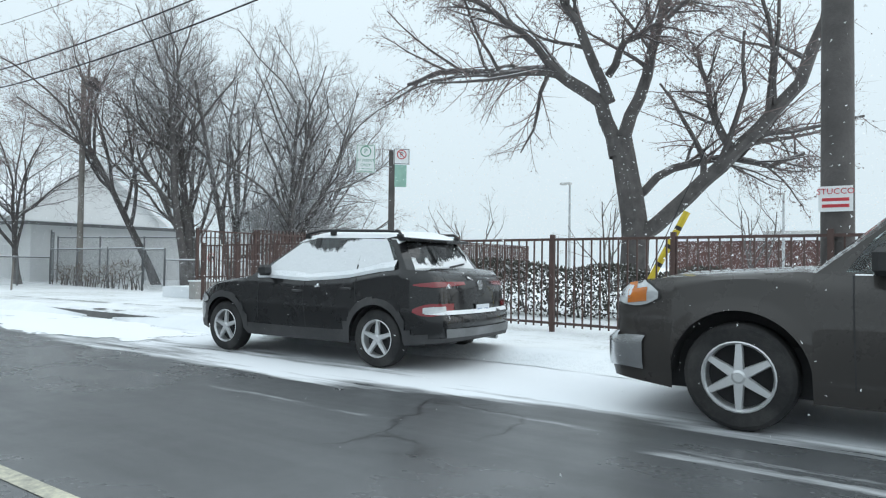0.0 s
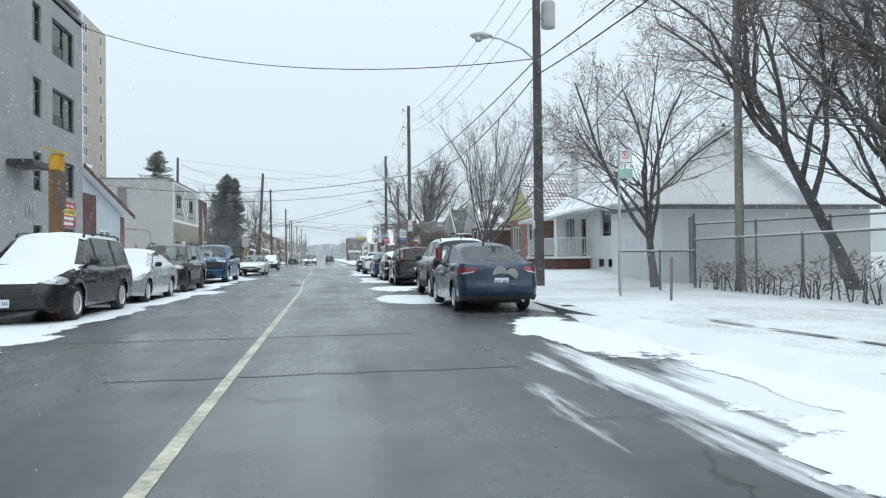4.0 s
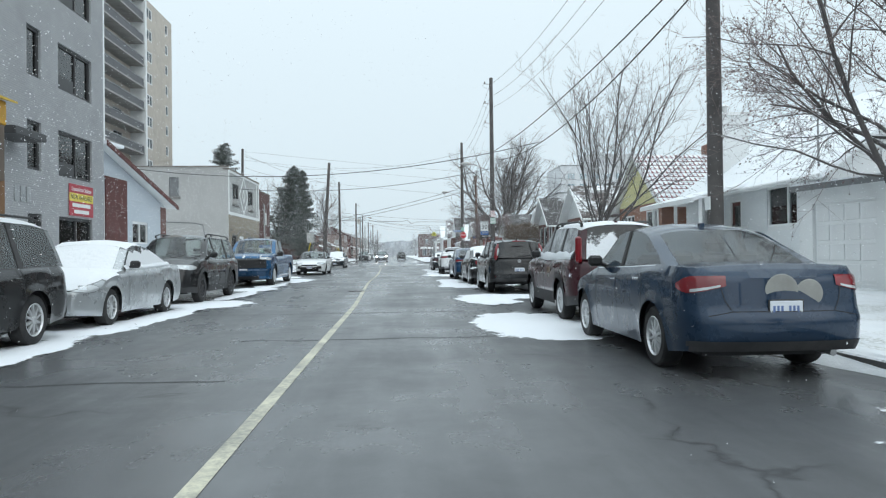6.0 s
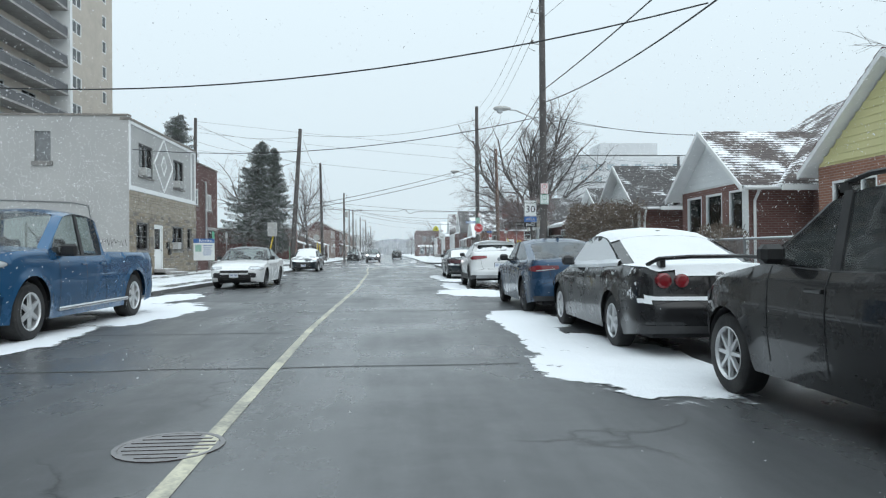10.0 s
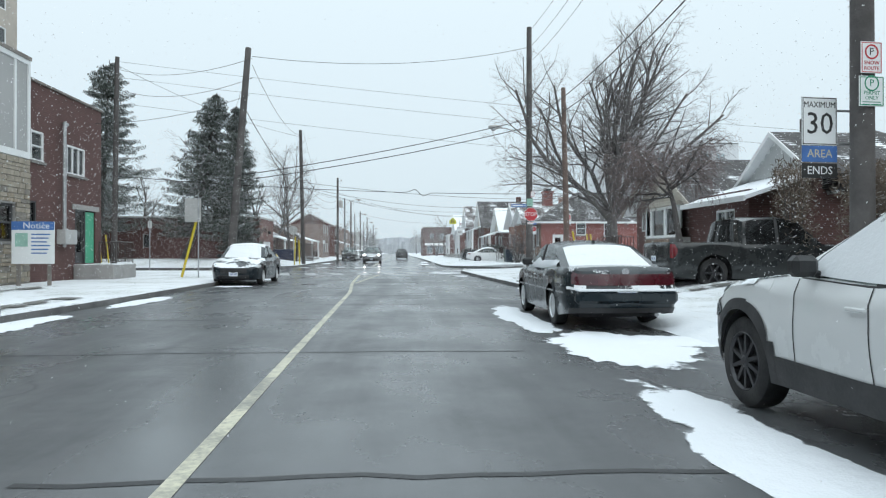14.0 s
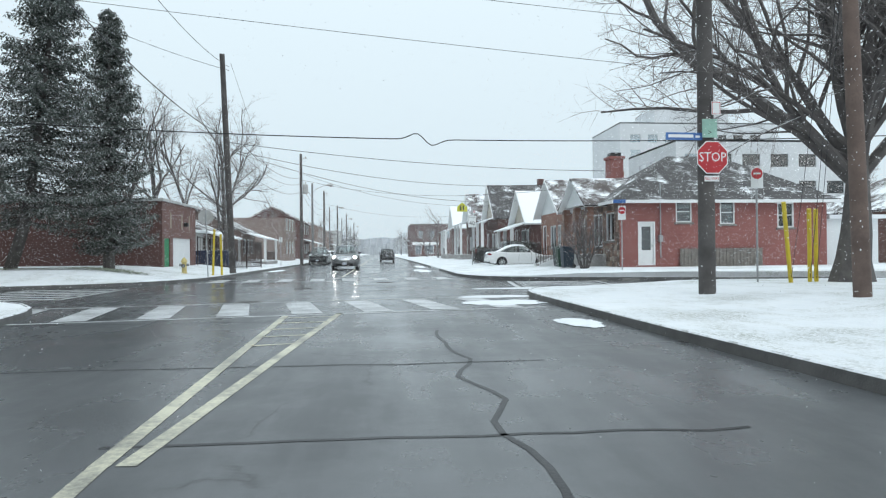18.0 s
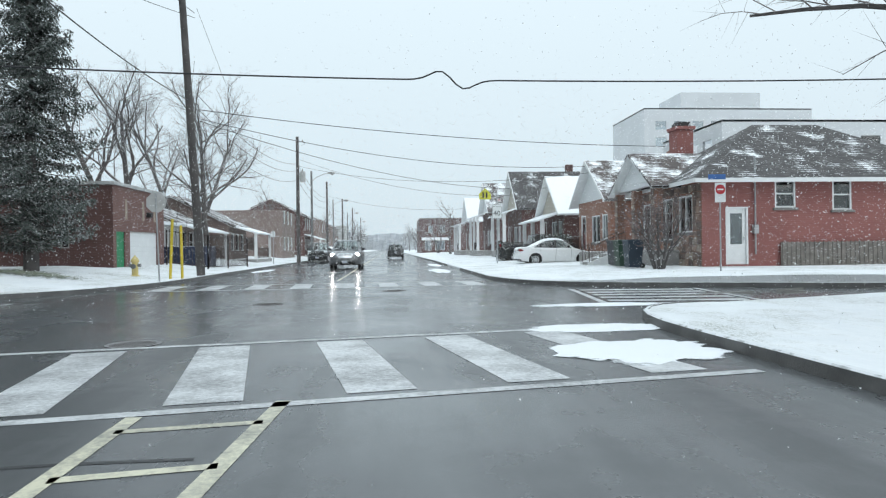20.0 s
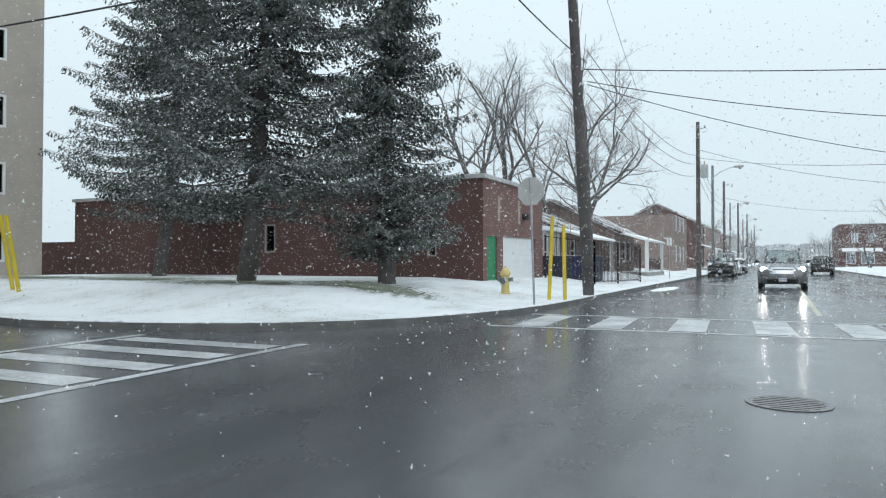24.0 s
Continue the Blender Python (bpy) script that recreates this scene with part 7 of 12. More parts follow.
def bay_bungalow(y0, label, shingles, hedge_side=True):
    """Brick bungalow with a projecting white-boarded front gable and a hipped main roof."""
    h = thing("bungalow", Matrix.Translation((18, y0 + 3, 0.5)), label, "house", "houses along the street")
    x0, xa = 13.35, 15.4
    a, b = y0 + 0.2, y0 + 5.0
    holes = [(a + 0.35, a + 1.25, 1.75, 3.1), (a + 1.7, a + 2.9, 1.75, 3.1), (a + 3.2, a + 4.4, 1.75, 3.1)]
    wall(h, "y", x0, 1, a, b, 0.2, 3.3, RED_BRICK, holes)
    wall(h, "x", a, 1, x0, xa, 0.2, 3.3, RED_BRICK)
    wall(h, "x", b - 0.25, 1, x0, xa, 0.2, 3.3, RED_BRICK)
    wall(h, "y", xa, 1, y0 - 0.1, y0 + 7.6, 0.2, 3.3, RED_BRICK, [(y0 + 5.5, y0 + 6.4, 0.95, 3.0)])
    wall(h, "x", y0 - 0.1, 1, xa, 25, 0.2, 3.3, RED_BRICK, [(16.6, 17.4, 1.8, 3.0), (19, 20.2, 1.8, 3.0)])
    wall(h, "x", y0 + 7.35, 1, xa, 25, 0.2, 3.3, RED_BRICK)
    wall(h, "y", 25, -1, y0 - 0.1, y0 + 7.6, 0.2, 3.3, RED_BRICK)
    for k in holes:
        window(h, "y", x0, 1, *k, sill=STONE_SILL, curtain=(0, 1, 0.0) if k is holes[0] else None)
    wpart("corner_board", Geo().box(x0 - 0.03, x0 + 0.0, a, a + 0.3, 0.9, 3.3), WHITE_TRIM, h)
    window(h, "x", y0 - 0.1, 1, 16.6, 17.4, 1.8, 3.0, sill=STONE_SILL)
    window(h, "x", y0 - 0.1, 1, 19, 20.2, 1.8, 3.0, sill=STONE_SILL)
    door(h, "y", xa, 1, y0 + 5.5, y0 + 6.4, 0.95, 3.0, BROWN_DOOR, (1.9, 2.8))
    py, pz = (a + b) / 2, 5.25
    gable_wall(h, "y", x0, 1, a, b, 3.3, (py, pz - 0.1), WHITE)
    siding(h, "y", x0 - 0.01, 1, a, b, 3.35, pz - 0.15, WHITE_SIDING, 0.21, (), (py, pz - 0.1))
    run = 19.4
    roof_plane(h, [(x0 - 0.45, a - 0.45, 3.12), (run, a - 0.45, 3.12), (run, py, pz), (x0 - 0.45, py, pz)], 0.10, shingles)
    roof_plane(h, [(x0 - 0.45, b + 0.45, 3.12), (run, b + 0.45, 3.12), (run, py, pz), (x0 - 0.45, py, pz)], 0.10, shingles)
    eaves(h, [(x0 - 0.47, a - 0.45, 3.12), (x0 - 0.47, py, pz)])
    eaves(h, [(x0 - 0.47, b + 0.45, 3.12), (x0 - 0.47, py, pz)])
    e0, e1, f0, f1 = xa - 1.4, 25.4, y0 - 0.5, y0 + 8.0
    rx, rz = e0 + 4.7, 6.55
    p, q = (rx, f0 + 3.6, rz), (rx, f1 - 3.6, rz)
    for quad in ([(e0, f0, 3.14), (e0, f1, 3.14), q, p], [(e1, f0, 3.14), (e1, f1, 3.14), q, p], [(e0, f0, 3.14), (e1, f0, 3.14), p], [(e0, f1, 3.14), (e1, f1, 3.14), q]):
        roof_plane(h, quad, 0.10, shingles)
    eaves(h, [(e0, f0 - 0.02, 3.12), (e1, f0 - 0.02, 3.12)])
    wpart("gutter", Geo().tube([(x0 - 0.4, a - 0.5, 3.05), (15.2, a - 0.5, 3.05)], 0.06, 8), WHITE_TRIM, h)
    wpart("downpipe", Geo().tube([(x0 + 0.1, a - 0.45, 3.0), (x0 + 0.15, a - 0.08, 2.7), (x0 + 0.15, a - 0.08, 0.4)], 0.045, 8), WHITE_TRIM, h)
    wpart("porch", Geo().box(x0 + 0.1, xa, b, y0 + 7.4, 0.2, 0.95, 0.02), CONCRETE_SNOW, h)
    step_flight(h, x0 - 1.0, x0 + 0.1, b + 0.4, b + 1.7, 0.45, 0.95, 3, CONCRETE_SNOW)
    railing(h, (x0 + 0.15, b + 1.8, 0.95), (x0 + 0.15, y0 + 7.3, 0.95), 0.9, IRON)
    wpart("roof_vent", Geo().box(16.4, 16.8, py - 1.1, py - 0.75, 4.55, 4.75, 0.02), AC_GREY, h)
    return h


bay_bungalow(57.0, "red brick bungalow with white gable, snow on brown shingles", SHINGLE)
bay_bungalow(66.2, "red brick bungalow with white front gable behind a hedge", SHINGLE_BARE)

# ---- corner bungalow with rubble-stone bay
h = thing("bungalow", Matrix.Translation((17, 84, 0.4)), "brown brick corner bungalow with stone bay and white bay windows", "house", "houses along the street")
X7 = 13.15
hs = [(85.72, 86.62, 1.05, 3.0), (86.95, 87.35, 2.1, 2.95)]
wall(h, "y", X7, 1, 78.0, 87.95, 0.1, 3.15, DARK_BRICK, hs + [(78.9, 80.2, 1.5, 2.6)])
wall(h, "x", 87.7, 1, X7, 24, 0.1, 3.15, DARK_BRICK)
wall(h, "x", 78.0, 1, X7, 24, 0.1, 3.15, DARK_BRICK)
wall(h, "y", 24, -1, 78.0, 87.95, 0.1, 3.15, DARK_BRICK)
door(h, "y", X7, 1, *hs[0], WHITE_TRIM, (1.9, 2.8), label="white glazed storm door")
window(h, "y", X7, 1, *hs[1], fw=0.05)
window(h, "y", X7, 1, 78.9, 80.2, 1.5, 2.6, cols=2)
gable_wall(h, "y", X7, 1, 81.7, 87.95, 3.15, (84.85, 4.85), CREAM_SIDING)
siding(h, "y", X7 - 0.01, 1, 81.7, 87.95, 3.2, 4.8, CREAM_SIDING, 0.42, (), (84.85, 4.85))
roof_plane(h, [(X7 - 0.5, 81.2, 2.95), (19.0, 81.2, 2.95), (19.0, 84.85, 5.0), (X7 - 0.5, 84.85, 5.0)], 0.12, SHINGLE_BARE)
roof_plane(h, [(X7 - 0.5, 88.5, 2.95), (19.0, 88.5, 2.95), (19.0, 84.85, 5.0), (X7 - 0.5, 84.85, 5.0)], 0.12, SHINGLE_BARE)
eaves(h, [(X7 - 0.52, 88.5, 2.95), (X7 - 0.52, 84.85, 5.0)], CREAM_SIDING, h=0.2)
eaves(h, [(X7 - 0.52, 81.2, 2.95), (X7 - 0.52, 84.85, 5.0)], CREAM_SIDING, h=0.2)
roof_plane(h, [(12.45, 76.9, 2.86), (12.45, 81.4, 2.86), (15.1, 81.4, 3.75), (15.1, 76.9, 3.75)], 0.10, SHINGLE_SNOW, "porch_roof")
eaves(h, [(12.43, 76.9, 2.86), (12.43, 81.4, 2.86)])
wall(h, "y", 15.0, 1, 77.6, 81.6, 3.0, 3.72, DARK_BRICK)
gable_wall(h, "y", 15.0, 1, 77.5, 81.7, 3.72, (79.55, 5.05), WHITE)
siding(h, "y", 14.99, 1, 77.5, 81.7, 3.75, 5.0, M("grey_white_siding", (0.50, 0.51, 0.51), 0.6, var=0.08, bump=0.08, dirt=0.2), 0.2, (), (79.55, 5.05))
roof_plane(h, [(14.7, 77.1, 3.55), (20, 77.1, 3.55), (20, 79.55, 5.2), (14.7, 79.55, 5.2)], 0.10, SHINGLE_BARE)
roof_plane(h, [(14.7, 82.0, 3.55), (20, 82.0, 3.55), (20, 79.55, 5.2), (14.7, 79.55, 5.2)], 0.10, SHINGLE_BARE)
eaves(h, [(14.68, 77.1, 3.55), (14.68, 79.55, 5.2)])
eaves(h, [(14.68, 82.0, 3.55), (14.68, 79.55, 5.2)])
e0, e1, f0, f1 = 15.6, 24.5, 77.5, 88.5
p, q = (19.6, 81.5, 5.7), (19.6, 84.6, 5.7)
for quad in ([(e0, f0, 3.1), (e0, f1, 3.1), q, p], [(e1, f0, 3.1), (e1, f1, 3.1), q, p], [(e0, f0, 3.1), (e1, f0, 3.1), p], [(e0, f1, 3.1), (e1, f1, 3.1), q]):
    roof_plane(h, quad, 0.12, SHINGLE_BARE)
XB = X7 - 0.55
wall(h, "y", XB, 1, 82.1, 85.35, 0.1, 1.75, CONCRETE, th=0.5, name="bay_wall")
wpart("bay_roof", Geo().box(XB - 0.12, X7, 82.0, 85.45, 2.95, 3.12, 0.02), CREAM_SIDING, h)
for a, b in ((82.1, 83.35), (83.35, 84.75), (84.75, 85.35)):
    window(h, "y", XB, 1, a, b, 1.75, 2.95, fw=0.10, curtain=(0, 0.5, 0.2) if a < 84 else (0, 1, 0))
wpart("bay_return", Geo().box(XB, X7, 85.25, 85.35, 1.75, 2.95), WHITE_TRIM, h)
RUBBLE = [M("rubble_stone_%d" % i, c, 0.85, var=0.3, scale=3, bump=0.4) for i, c in enumerate(((0.18, 0.16, 0.14), (0.25, 0.22, 0.19), (0.14, 0.14, 0.14), (0.26, 0.19, 0.15)))]
rr = random.Random(5)
bay = wpart("stone_facing", span("y", XB, 1, 82.1, 85.35, 0.3, 1.72, -0.012, 0.0), STONE_SILL, h)
NU, NZ = 9, 5
jit = {(i, j): (82.12 + (i + (rr.uniform(-0.3, 0.3) if 0 < i < NU else 0)) * 3.2 / NU, 0.35 + (j + (rr.uniform(-0.3, 0.3) if 0 < j < NZ else 0)) * 1.36 / NZ) for i in range(NU + 1) for j in range(NZ + 1)}
for i in range(NU):
    for j in range(NZ):
        quad = [jit[i, j], jit[i + 1, j], jit[i + 1, j + 1], jit[i, j + 1]]
        cx, cy2 = sum(p[0] for p in quad) / 4, sum(p[1] for p in quad) / 4
        ring = []
        for k in range(4):
            p, q = quad[k], quad[(k + 1) % 4]
            for t in (0.12, 0.5, 0.88):
                u, v = p[0] + (q[0] - p[0]) * t, p[1] + (q[1] - p[1]) * t
                ring.append((cx + (u - cx) * 0.91, cy2 + (v - cy2) * 0.91))
        g = Geo()
        n = len(ring)
        for d, s in ((0.0, 1.0), (0.03, 1.0), (0.045, 0.86)):
            g.v += [(XB - 0.012 - d, cx + (u - cx) * s, cy2 + (v - cy2) * s) for u, v in ring]
        g.f = [(r * n + k, r * n + (k + 1) % n, (r + 1) * n + (k + 1) % n, (r + 1) * n + k) for r in range(2) for k in range(n)] + [tuple(2 * n + k for k in range(n))]
        wpart("stone", g, RUBBLE[rr.randrange(4)], bay)
wpart("porch", Geo().box(11.6, X7, 85.4, 87.9, 0.1, 0.92, 0.02), DARK_BRICK, h)
wpart("porch_slab", Geo().box(11.52, X7, 85.35, 87.98, 0.92, 1.04, 0.02), CONCRETE_SNOW, h)
step_flight(h, 10.75, 11.55, 86.7, 87.9, 0.32, 1.04, 4, CONCRETE_SNOW)
for y in (86.62, 87.98):
    wpart("stair_cheek", Geo().prism([(10.6, 0.2), (10.6, 0.50), (11.6, 1.12), (11.6, 0.2)], "y", y - 0.1, y + 0.1), CONCRETE_SNOW, h)
    railing(h, (10.75, y, 0.5), (11.55, y, 1.05), 0.85, IRON, 0.14, 0.010)
railing(h, (11.6, 85.45, 1.04), (11.6, 86.6, 1.04), 0.85, IRON, 0.13, 0.010)
railing(h, (11.6, 87.95, 1.04), (13.0, 87.95, 1.04), 0.85, IRON, 0.13, 0.010)
for x, y in ((10.35, 88.6), (10.3, 86.2)):
    p = thing("planter", Matrix.Translation((x, y, gz(x, y))), "grey-green concrete planter bowl beside the steps", "planter", "planters by the steps")
    part("bowl", Geo().lathe([(0.17, 0.0), (0.18, 0.05), (0.25, 0.28), (0.28, 0.32), (0.24, 0.30), (0.001, 0.27)], "z", 18), M("green_grey_planter", (0.25, 0.27, 0.20), 0.85, snow=0.8), p)

# low retaining kerbs by the driveway
for pts in ([(8.55, 76.4), (8.6, 82.2)], [(8.6, 82.2), (12.0, 83.0)], [(9.6, 60.0), (9.7, 66.4)]):
    a, b = pts
    g = Geo()
    d = Vector(b) - Vector(a)
    s = Vector((d.y, -d.x)).normalized() * 0.1
    g.add([(a[0] - s.x, a[1] - s.y, 0), (a[0] + s.x, a[1] + s.y, 0), (a[0] + s.x, a[1] + s.y, 0.36), (a[0] - s.x, a[1] - s.y, 0.36), (b[0] - s.x, b[1] - s.y, 0), (b[0] + s.x, b[1] + s.y, 0), (b[0] + s.x, b[1] + s.y, 0.36), (b[0] - s.x, b[1] - s.y, 0.36)],
          [(0, 1, 2, 3), (4, 5, 6, 7), (0, 1, 5, 4), (1, 2, 6, 5), (2, 3, 7, 6), (3, 0, 4, 7)])
    tagged(part("retaining_kerb", g, KERB), "low dark concrete edging along the front lawn", "kerb", kind="structure")
p = thing("stump_post", Matrix.Translation((9.7, 83.3, 0.2)), "short leaning timber post with a snow-whitened top", "post")
part("post", Geo().tube([(0, 0, -0.1), (0.03, 0.10, 0.72)], 0.075, 8), M("pale_timber", (0.42, 0.38, 0.33), 0.85, fine=30, bump=0.4, snow=0.8), p)

# ---- red corner house over the side street
h = thing("house", Matrix.Translation((19, 117, 0.2)), "bright red brick corner house with hipped dark roof", "house", "houses beyond the junction")
hs = [(17.05, 17.9, 2.6, 3.7), (19.4, 20.2, 2.5, 3.7), (22.5, 23.4, 2.3, 3.6), (15.05, 15.95, 0.42, 2.65)]
wall(h, "x", 113.5, 1, 14.1, 25.2, 0.0, 3.78, PAINTED_BRICK, hs)
wall(h, "y", 14.1, 1, 113.5, 121.0, 0.0, 3.78, WARM_BRICK, [(114.3, 115.6, 1.7, 3.2), (116.2, 117.8, 1.4, 3.2), (118.6, 119.5, 1.0, 3.1)])
wall(h, "x", 120.75, 1, 14.1, 25.2, 0.0, 3.78, PAINTED_BRICK)
wall(h, "y", 25.2, -1, 113.5, 121.0, 0.0, 3.78, PAINTED_BRICK)
for k in hs[:3]:
    window(h, "x", 113.5, 1, *k, rows=2, sill=STONE_SILL)
door(h, "x", 113.5, 1, *hs[3], WHITE_TRIM, (1.2, 2.4), label="white storm door")
window(h, "y", 14.1, 1, 114.3, 115.6, 1.7, 3.2, cols=2, sill=STONE_SILL)
window(h, "y", 14.1, 1, 116.2, 117.8, 1.4, 3.2, cols=2, sill=STONE_SILL)
door(h, "y", 14.1, 1, 118.6, 119.5, 1.0, 3.1, BROWN_DOOR, (2.0, 2.9))
e0, e1, f0, f1, ez0 = 13.6, 25.8, 113.0, 121.5, 3.72
p, q = (18.2, 117.2, 6.5), (21.2, 117.2, 6.5)
for quad in ([(e0, f0, ez0), (e1, f0, ez0), q, p], [(e0, f1, ez0), (e1, f1, ez0), q, p], [(e0, f0, ez0), (e0, f1, ez0), p], [(e1, f0, ez0), (e1, f1, ez0), q]):
    roof_plane(h, quad, 0.12, SHINGLE_BARE)
eaves(h, [(e0, f0 - 0.02, ez0), (e1, f0 - 0.02, ez0)])
eaves(h, [(e0 - 0.02, f0, ez0), (e0 - 0.02, f1, ez0)])
gable_wall(h, "y", 13.2, 1, 115.6, 120.4, 3.75, (118.0, 5.2), WHITE)
siding(h, "y", 13.19, 1, 115.6, 120.4, 3.75, 5.15, WHITE_SIDING, 0.22, (), (118.0, 5.2))
roof_plane(h, [(12.8, 115.2, 3.65), (17.0, 115.2, 3.65), (17.0, 118.0, 5.35), (12.8, 118.0, 5.35)], 0.10, SHINGLE)
roof_plane(h, [(12.8, 120.8, 3.65), (17.0, 120.8, 3.65), (17.0, 118.0, 5.35), (12.8, 118.0, 5.35)], 0.10, SHINGLE)
wpart("chimney", Geo().box(15.5, 16.3, 118.9, 119.8, 4.3, 6.75, 0.02).box(15.42, 16.38, 118.82, 119.88, 6.6, 6.75), PAINTED_BRICK, h)
wpart("chimney_cap", Geo().box(15.6, 16.2, 119.0, 119.7, 6.75, 6.98), BLACK, h)
for y in (115.7, 118.0, 120.3):
    wpart("porch_post", Geo().box(13.05, 13.4, y - 0.17, y + 0.17, 0.1, 3.65), WARM_BRICK, h)
wpart("porch", Geo().box(13.0, 14.1, 115.5, 120.5, 0.0, 1.0, 0.02), CONCRETE_SNOW, h)
railing(h, (13.1, 115.8, 1.0), (13.1, 118.0, 1.0), 0.9, IRON, 0.13, 0.010)
step_flight(h, 11.3, 13.0, 119.0, 120.2, 0.3, 1.0, 4, CONCRETE_SNOW)
railing(h, (11.3, 119.0, 0.3), (13.0, 119.0, 1.0), 0.85, IRON, 0.16, 0.010)
railing(h, (11.3, 120.2, 0.3), (13.0, 120.2, 1.0), 0.85, IRON, 0.16, 0.010)
wpart("service_pipe", Geo().tube([(16.2, 113.4, 0.8), (16.2, 113.4, 4.6)], 0.035, 6).box(16.1, 16.3, 113.3, 113.5, 1.6, 1.95, 0.02), STEEL, h)
lat = wpart("lattice_panel", Geo().box(17.2, 21.6, 113.36, 113.40, 0.25, 1.25), GREY_WOOD, h, "grey timber lattice panel leaning on the wall")
for k in range(24):
    wpart("slat", Geo().box(17.25 + k * 0.185, 17.30 + k * 0.185, 113.33, 113.36, 0.25, 1.28), GREY_WOOD, lat)
wall(h, "x", 113.7, 1, 25.3, 28.2, 0.1, 2.75, WHITE_SIDING, [(26.4, 27.4, 0.2, 2.3)], name="annex_wall")
wall(h, "y", 28.2, -1, 113.7, 118.0, 0.1, 2.75, WHITE_SIDING, name="annex_wall")
door(h, "x", 113.7, 1, 26.4, 27.4, 0.2, 2.3, WHITE_TRIM, (0.9, 2.1), label="white glazed annex door")
wpart("annex_roof", Geo().box(25.3, 28.5, 113.4, 118.3, 2.75, 2.95), SNOW, h)
STONE_TONES = [M("front_stone_%d" % i, c, 0.85, var=0.3, scale=3, bump=0.4) for i, c in enumerate(((0.30, 0.21, 0.17), (0.22, 0.165, 0.14), (0.36, 0.30, 0.25), (0.17, 0.13, 0.115)))]


def rubble_face(parent, x, u0, u1, z0, z1, holes, seed, size=0.36):
    """Uneven stones set proud of a street-facing wall."""
    r = random.Random(seed)
    nu, nz = max(1, round((u1 - u0) / size)), max(1, round((z1 - z0) / (size * 0.8)))
    at = {(i, j): (u0 + (u1 - u0) * (i + (r.uniform(-0.28, 0.28) if 0 < i < nu else 0)) / nu, z0 + (z1 - z0) * (j + (r.uniform(-0.25, 0.25) if 0 < j < nz else 0)) / nz) for i in range(nu + 1) for j in range(nz + 1)}
    bed = wpart("mortar_bed", Geo().box(x - 0.02, x - 0.005, u0, u1, z0, z0 + 0.1), STONE_SILL, parent)
    for i in range(nu):
        for j in range(nz):
            quad = [at[i, j], at[i + 1, j], at[i + 1, j + 1], at[i, j + 1]]
            cu, cz = sum(p[0] for p in quad) / 4, sum(p[1] for p in quad) / 4
            if any(a - 0.12 < cu < b + 0.12 and c - 0.12 < cz < d + 0.12 for a, b, c, d in holes):
                continue
            g = Geo()
            for dep, k in ((0.004, 0.92), (0.035, 0.90), (0.05, 0.74)):
                g.v += [(x - dep, cu + (u - cu) * k, cz + (v - cz) * k) for u, v in quad]
            g.f = [(a * 4 + b, a * 4 + (b + 1) % 4, (a + 1) * 4 + (b + 1) % 4, (a + 1) * 4 + b) for a in range(2) for b in range(4)] + [(8, 9, 10, 11)]
            wpart("stone", g, STONE_TONES[r.randrange(4)], bed)


rubble_face(h, 14.1, 113.55, 120.95, 0.3, 3.6, [(114.3, 115.6, 1.7, 3.2), (116.2, 117.8, 1.4, 3.2), (118.6, 119.5, 1.0, 3.1)], 61)
for y in (115.7, 118.0, 120.3):
    rubble_face(h, 13.05, y - 0.17, y + 0.17, 1.0, 3.6, (), 62 + int(y), 0.34)
for y in (118.95, 120.25):
    wpart("stair_cheek", Geo().prism([(11.2, 0.15), (11.2, 0.42), (13.0, 1.10), (13.0, 0.15)], "y", y - 0.07, y + 0.07), WHITE, h)

# ---- brown brick house along the side street
h = thing("house", Matrix.Translation((35, 119, 0.2)), "brown brick house with snowy hipped roof on the side street", "house", "houses beyond the junction")
hs = [(31.6, 32.8, 1.6, 2.9), (35.0, 36.6, 1.5, 2.9), (38.6, 39.6, 0.4, 2.6)]
wall(h, "x", 115.0, 1, 30.2, 41.0, 0.0, 3.4, RED_BRICK, hs)
wall(h, "y", 30.2, 1, 115.0, 123.5, 0.0, 3.4, RED_BRICK, [(117.5, 118.6, 1.6, 2.9)])
wall(h, "y", 41.0, -1, 115.0, 123.5, 0.0, 3.4, RED_BRICK)
wall(h, "x", 123.5, -1, 30.2, 41.0, 0.0, 3.4, RED_BRICK)
for k in hs[:2]:
    window(h, "x", 115.0, 1, *k, cols=2, sill=STONE_SILL)
window(h, "y", 30.2, 1, 117.5, 118.6, 1.6, 2.9, sill=STONE_SILL)
door(h, "x", 115.0, 1, *hs[2], WHITE_TRIM, (1.2, 2.4))
e0, e1, f0, f1 = 29.7, 41.5, 114.5, 124.0
p, q = (34.0, 119.2, 5.9), (37.2, 119.2, 5.9)
for quad in ([(e0, f0, 3.35), (e1, f0, 3.35), q, p], [(e0, f1, 3.35), (e1, f1, 3.35), q, p], [(e0, f0, 3.35), (e0, f1, 3.35), p], [(e1, f0, 3.35), (e1, f1, 3.35), q]):
    roof_plane(h, quad, 0.12, SHINGLE)
eaves(h, [(e0, f0 - 0.02, 3.35), (e1, f0 - 0.02, 3.35)])


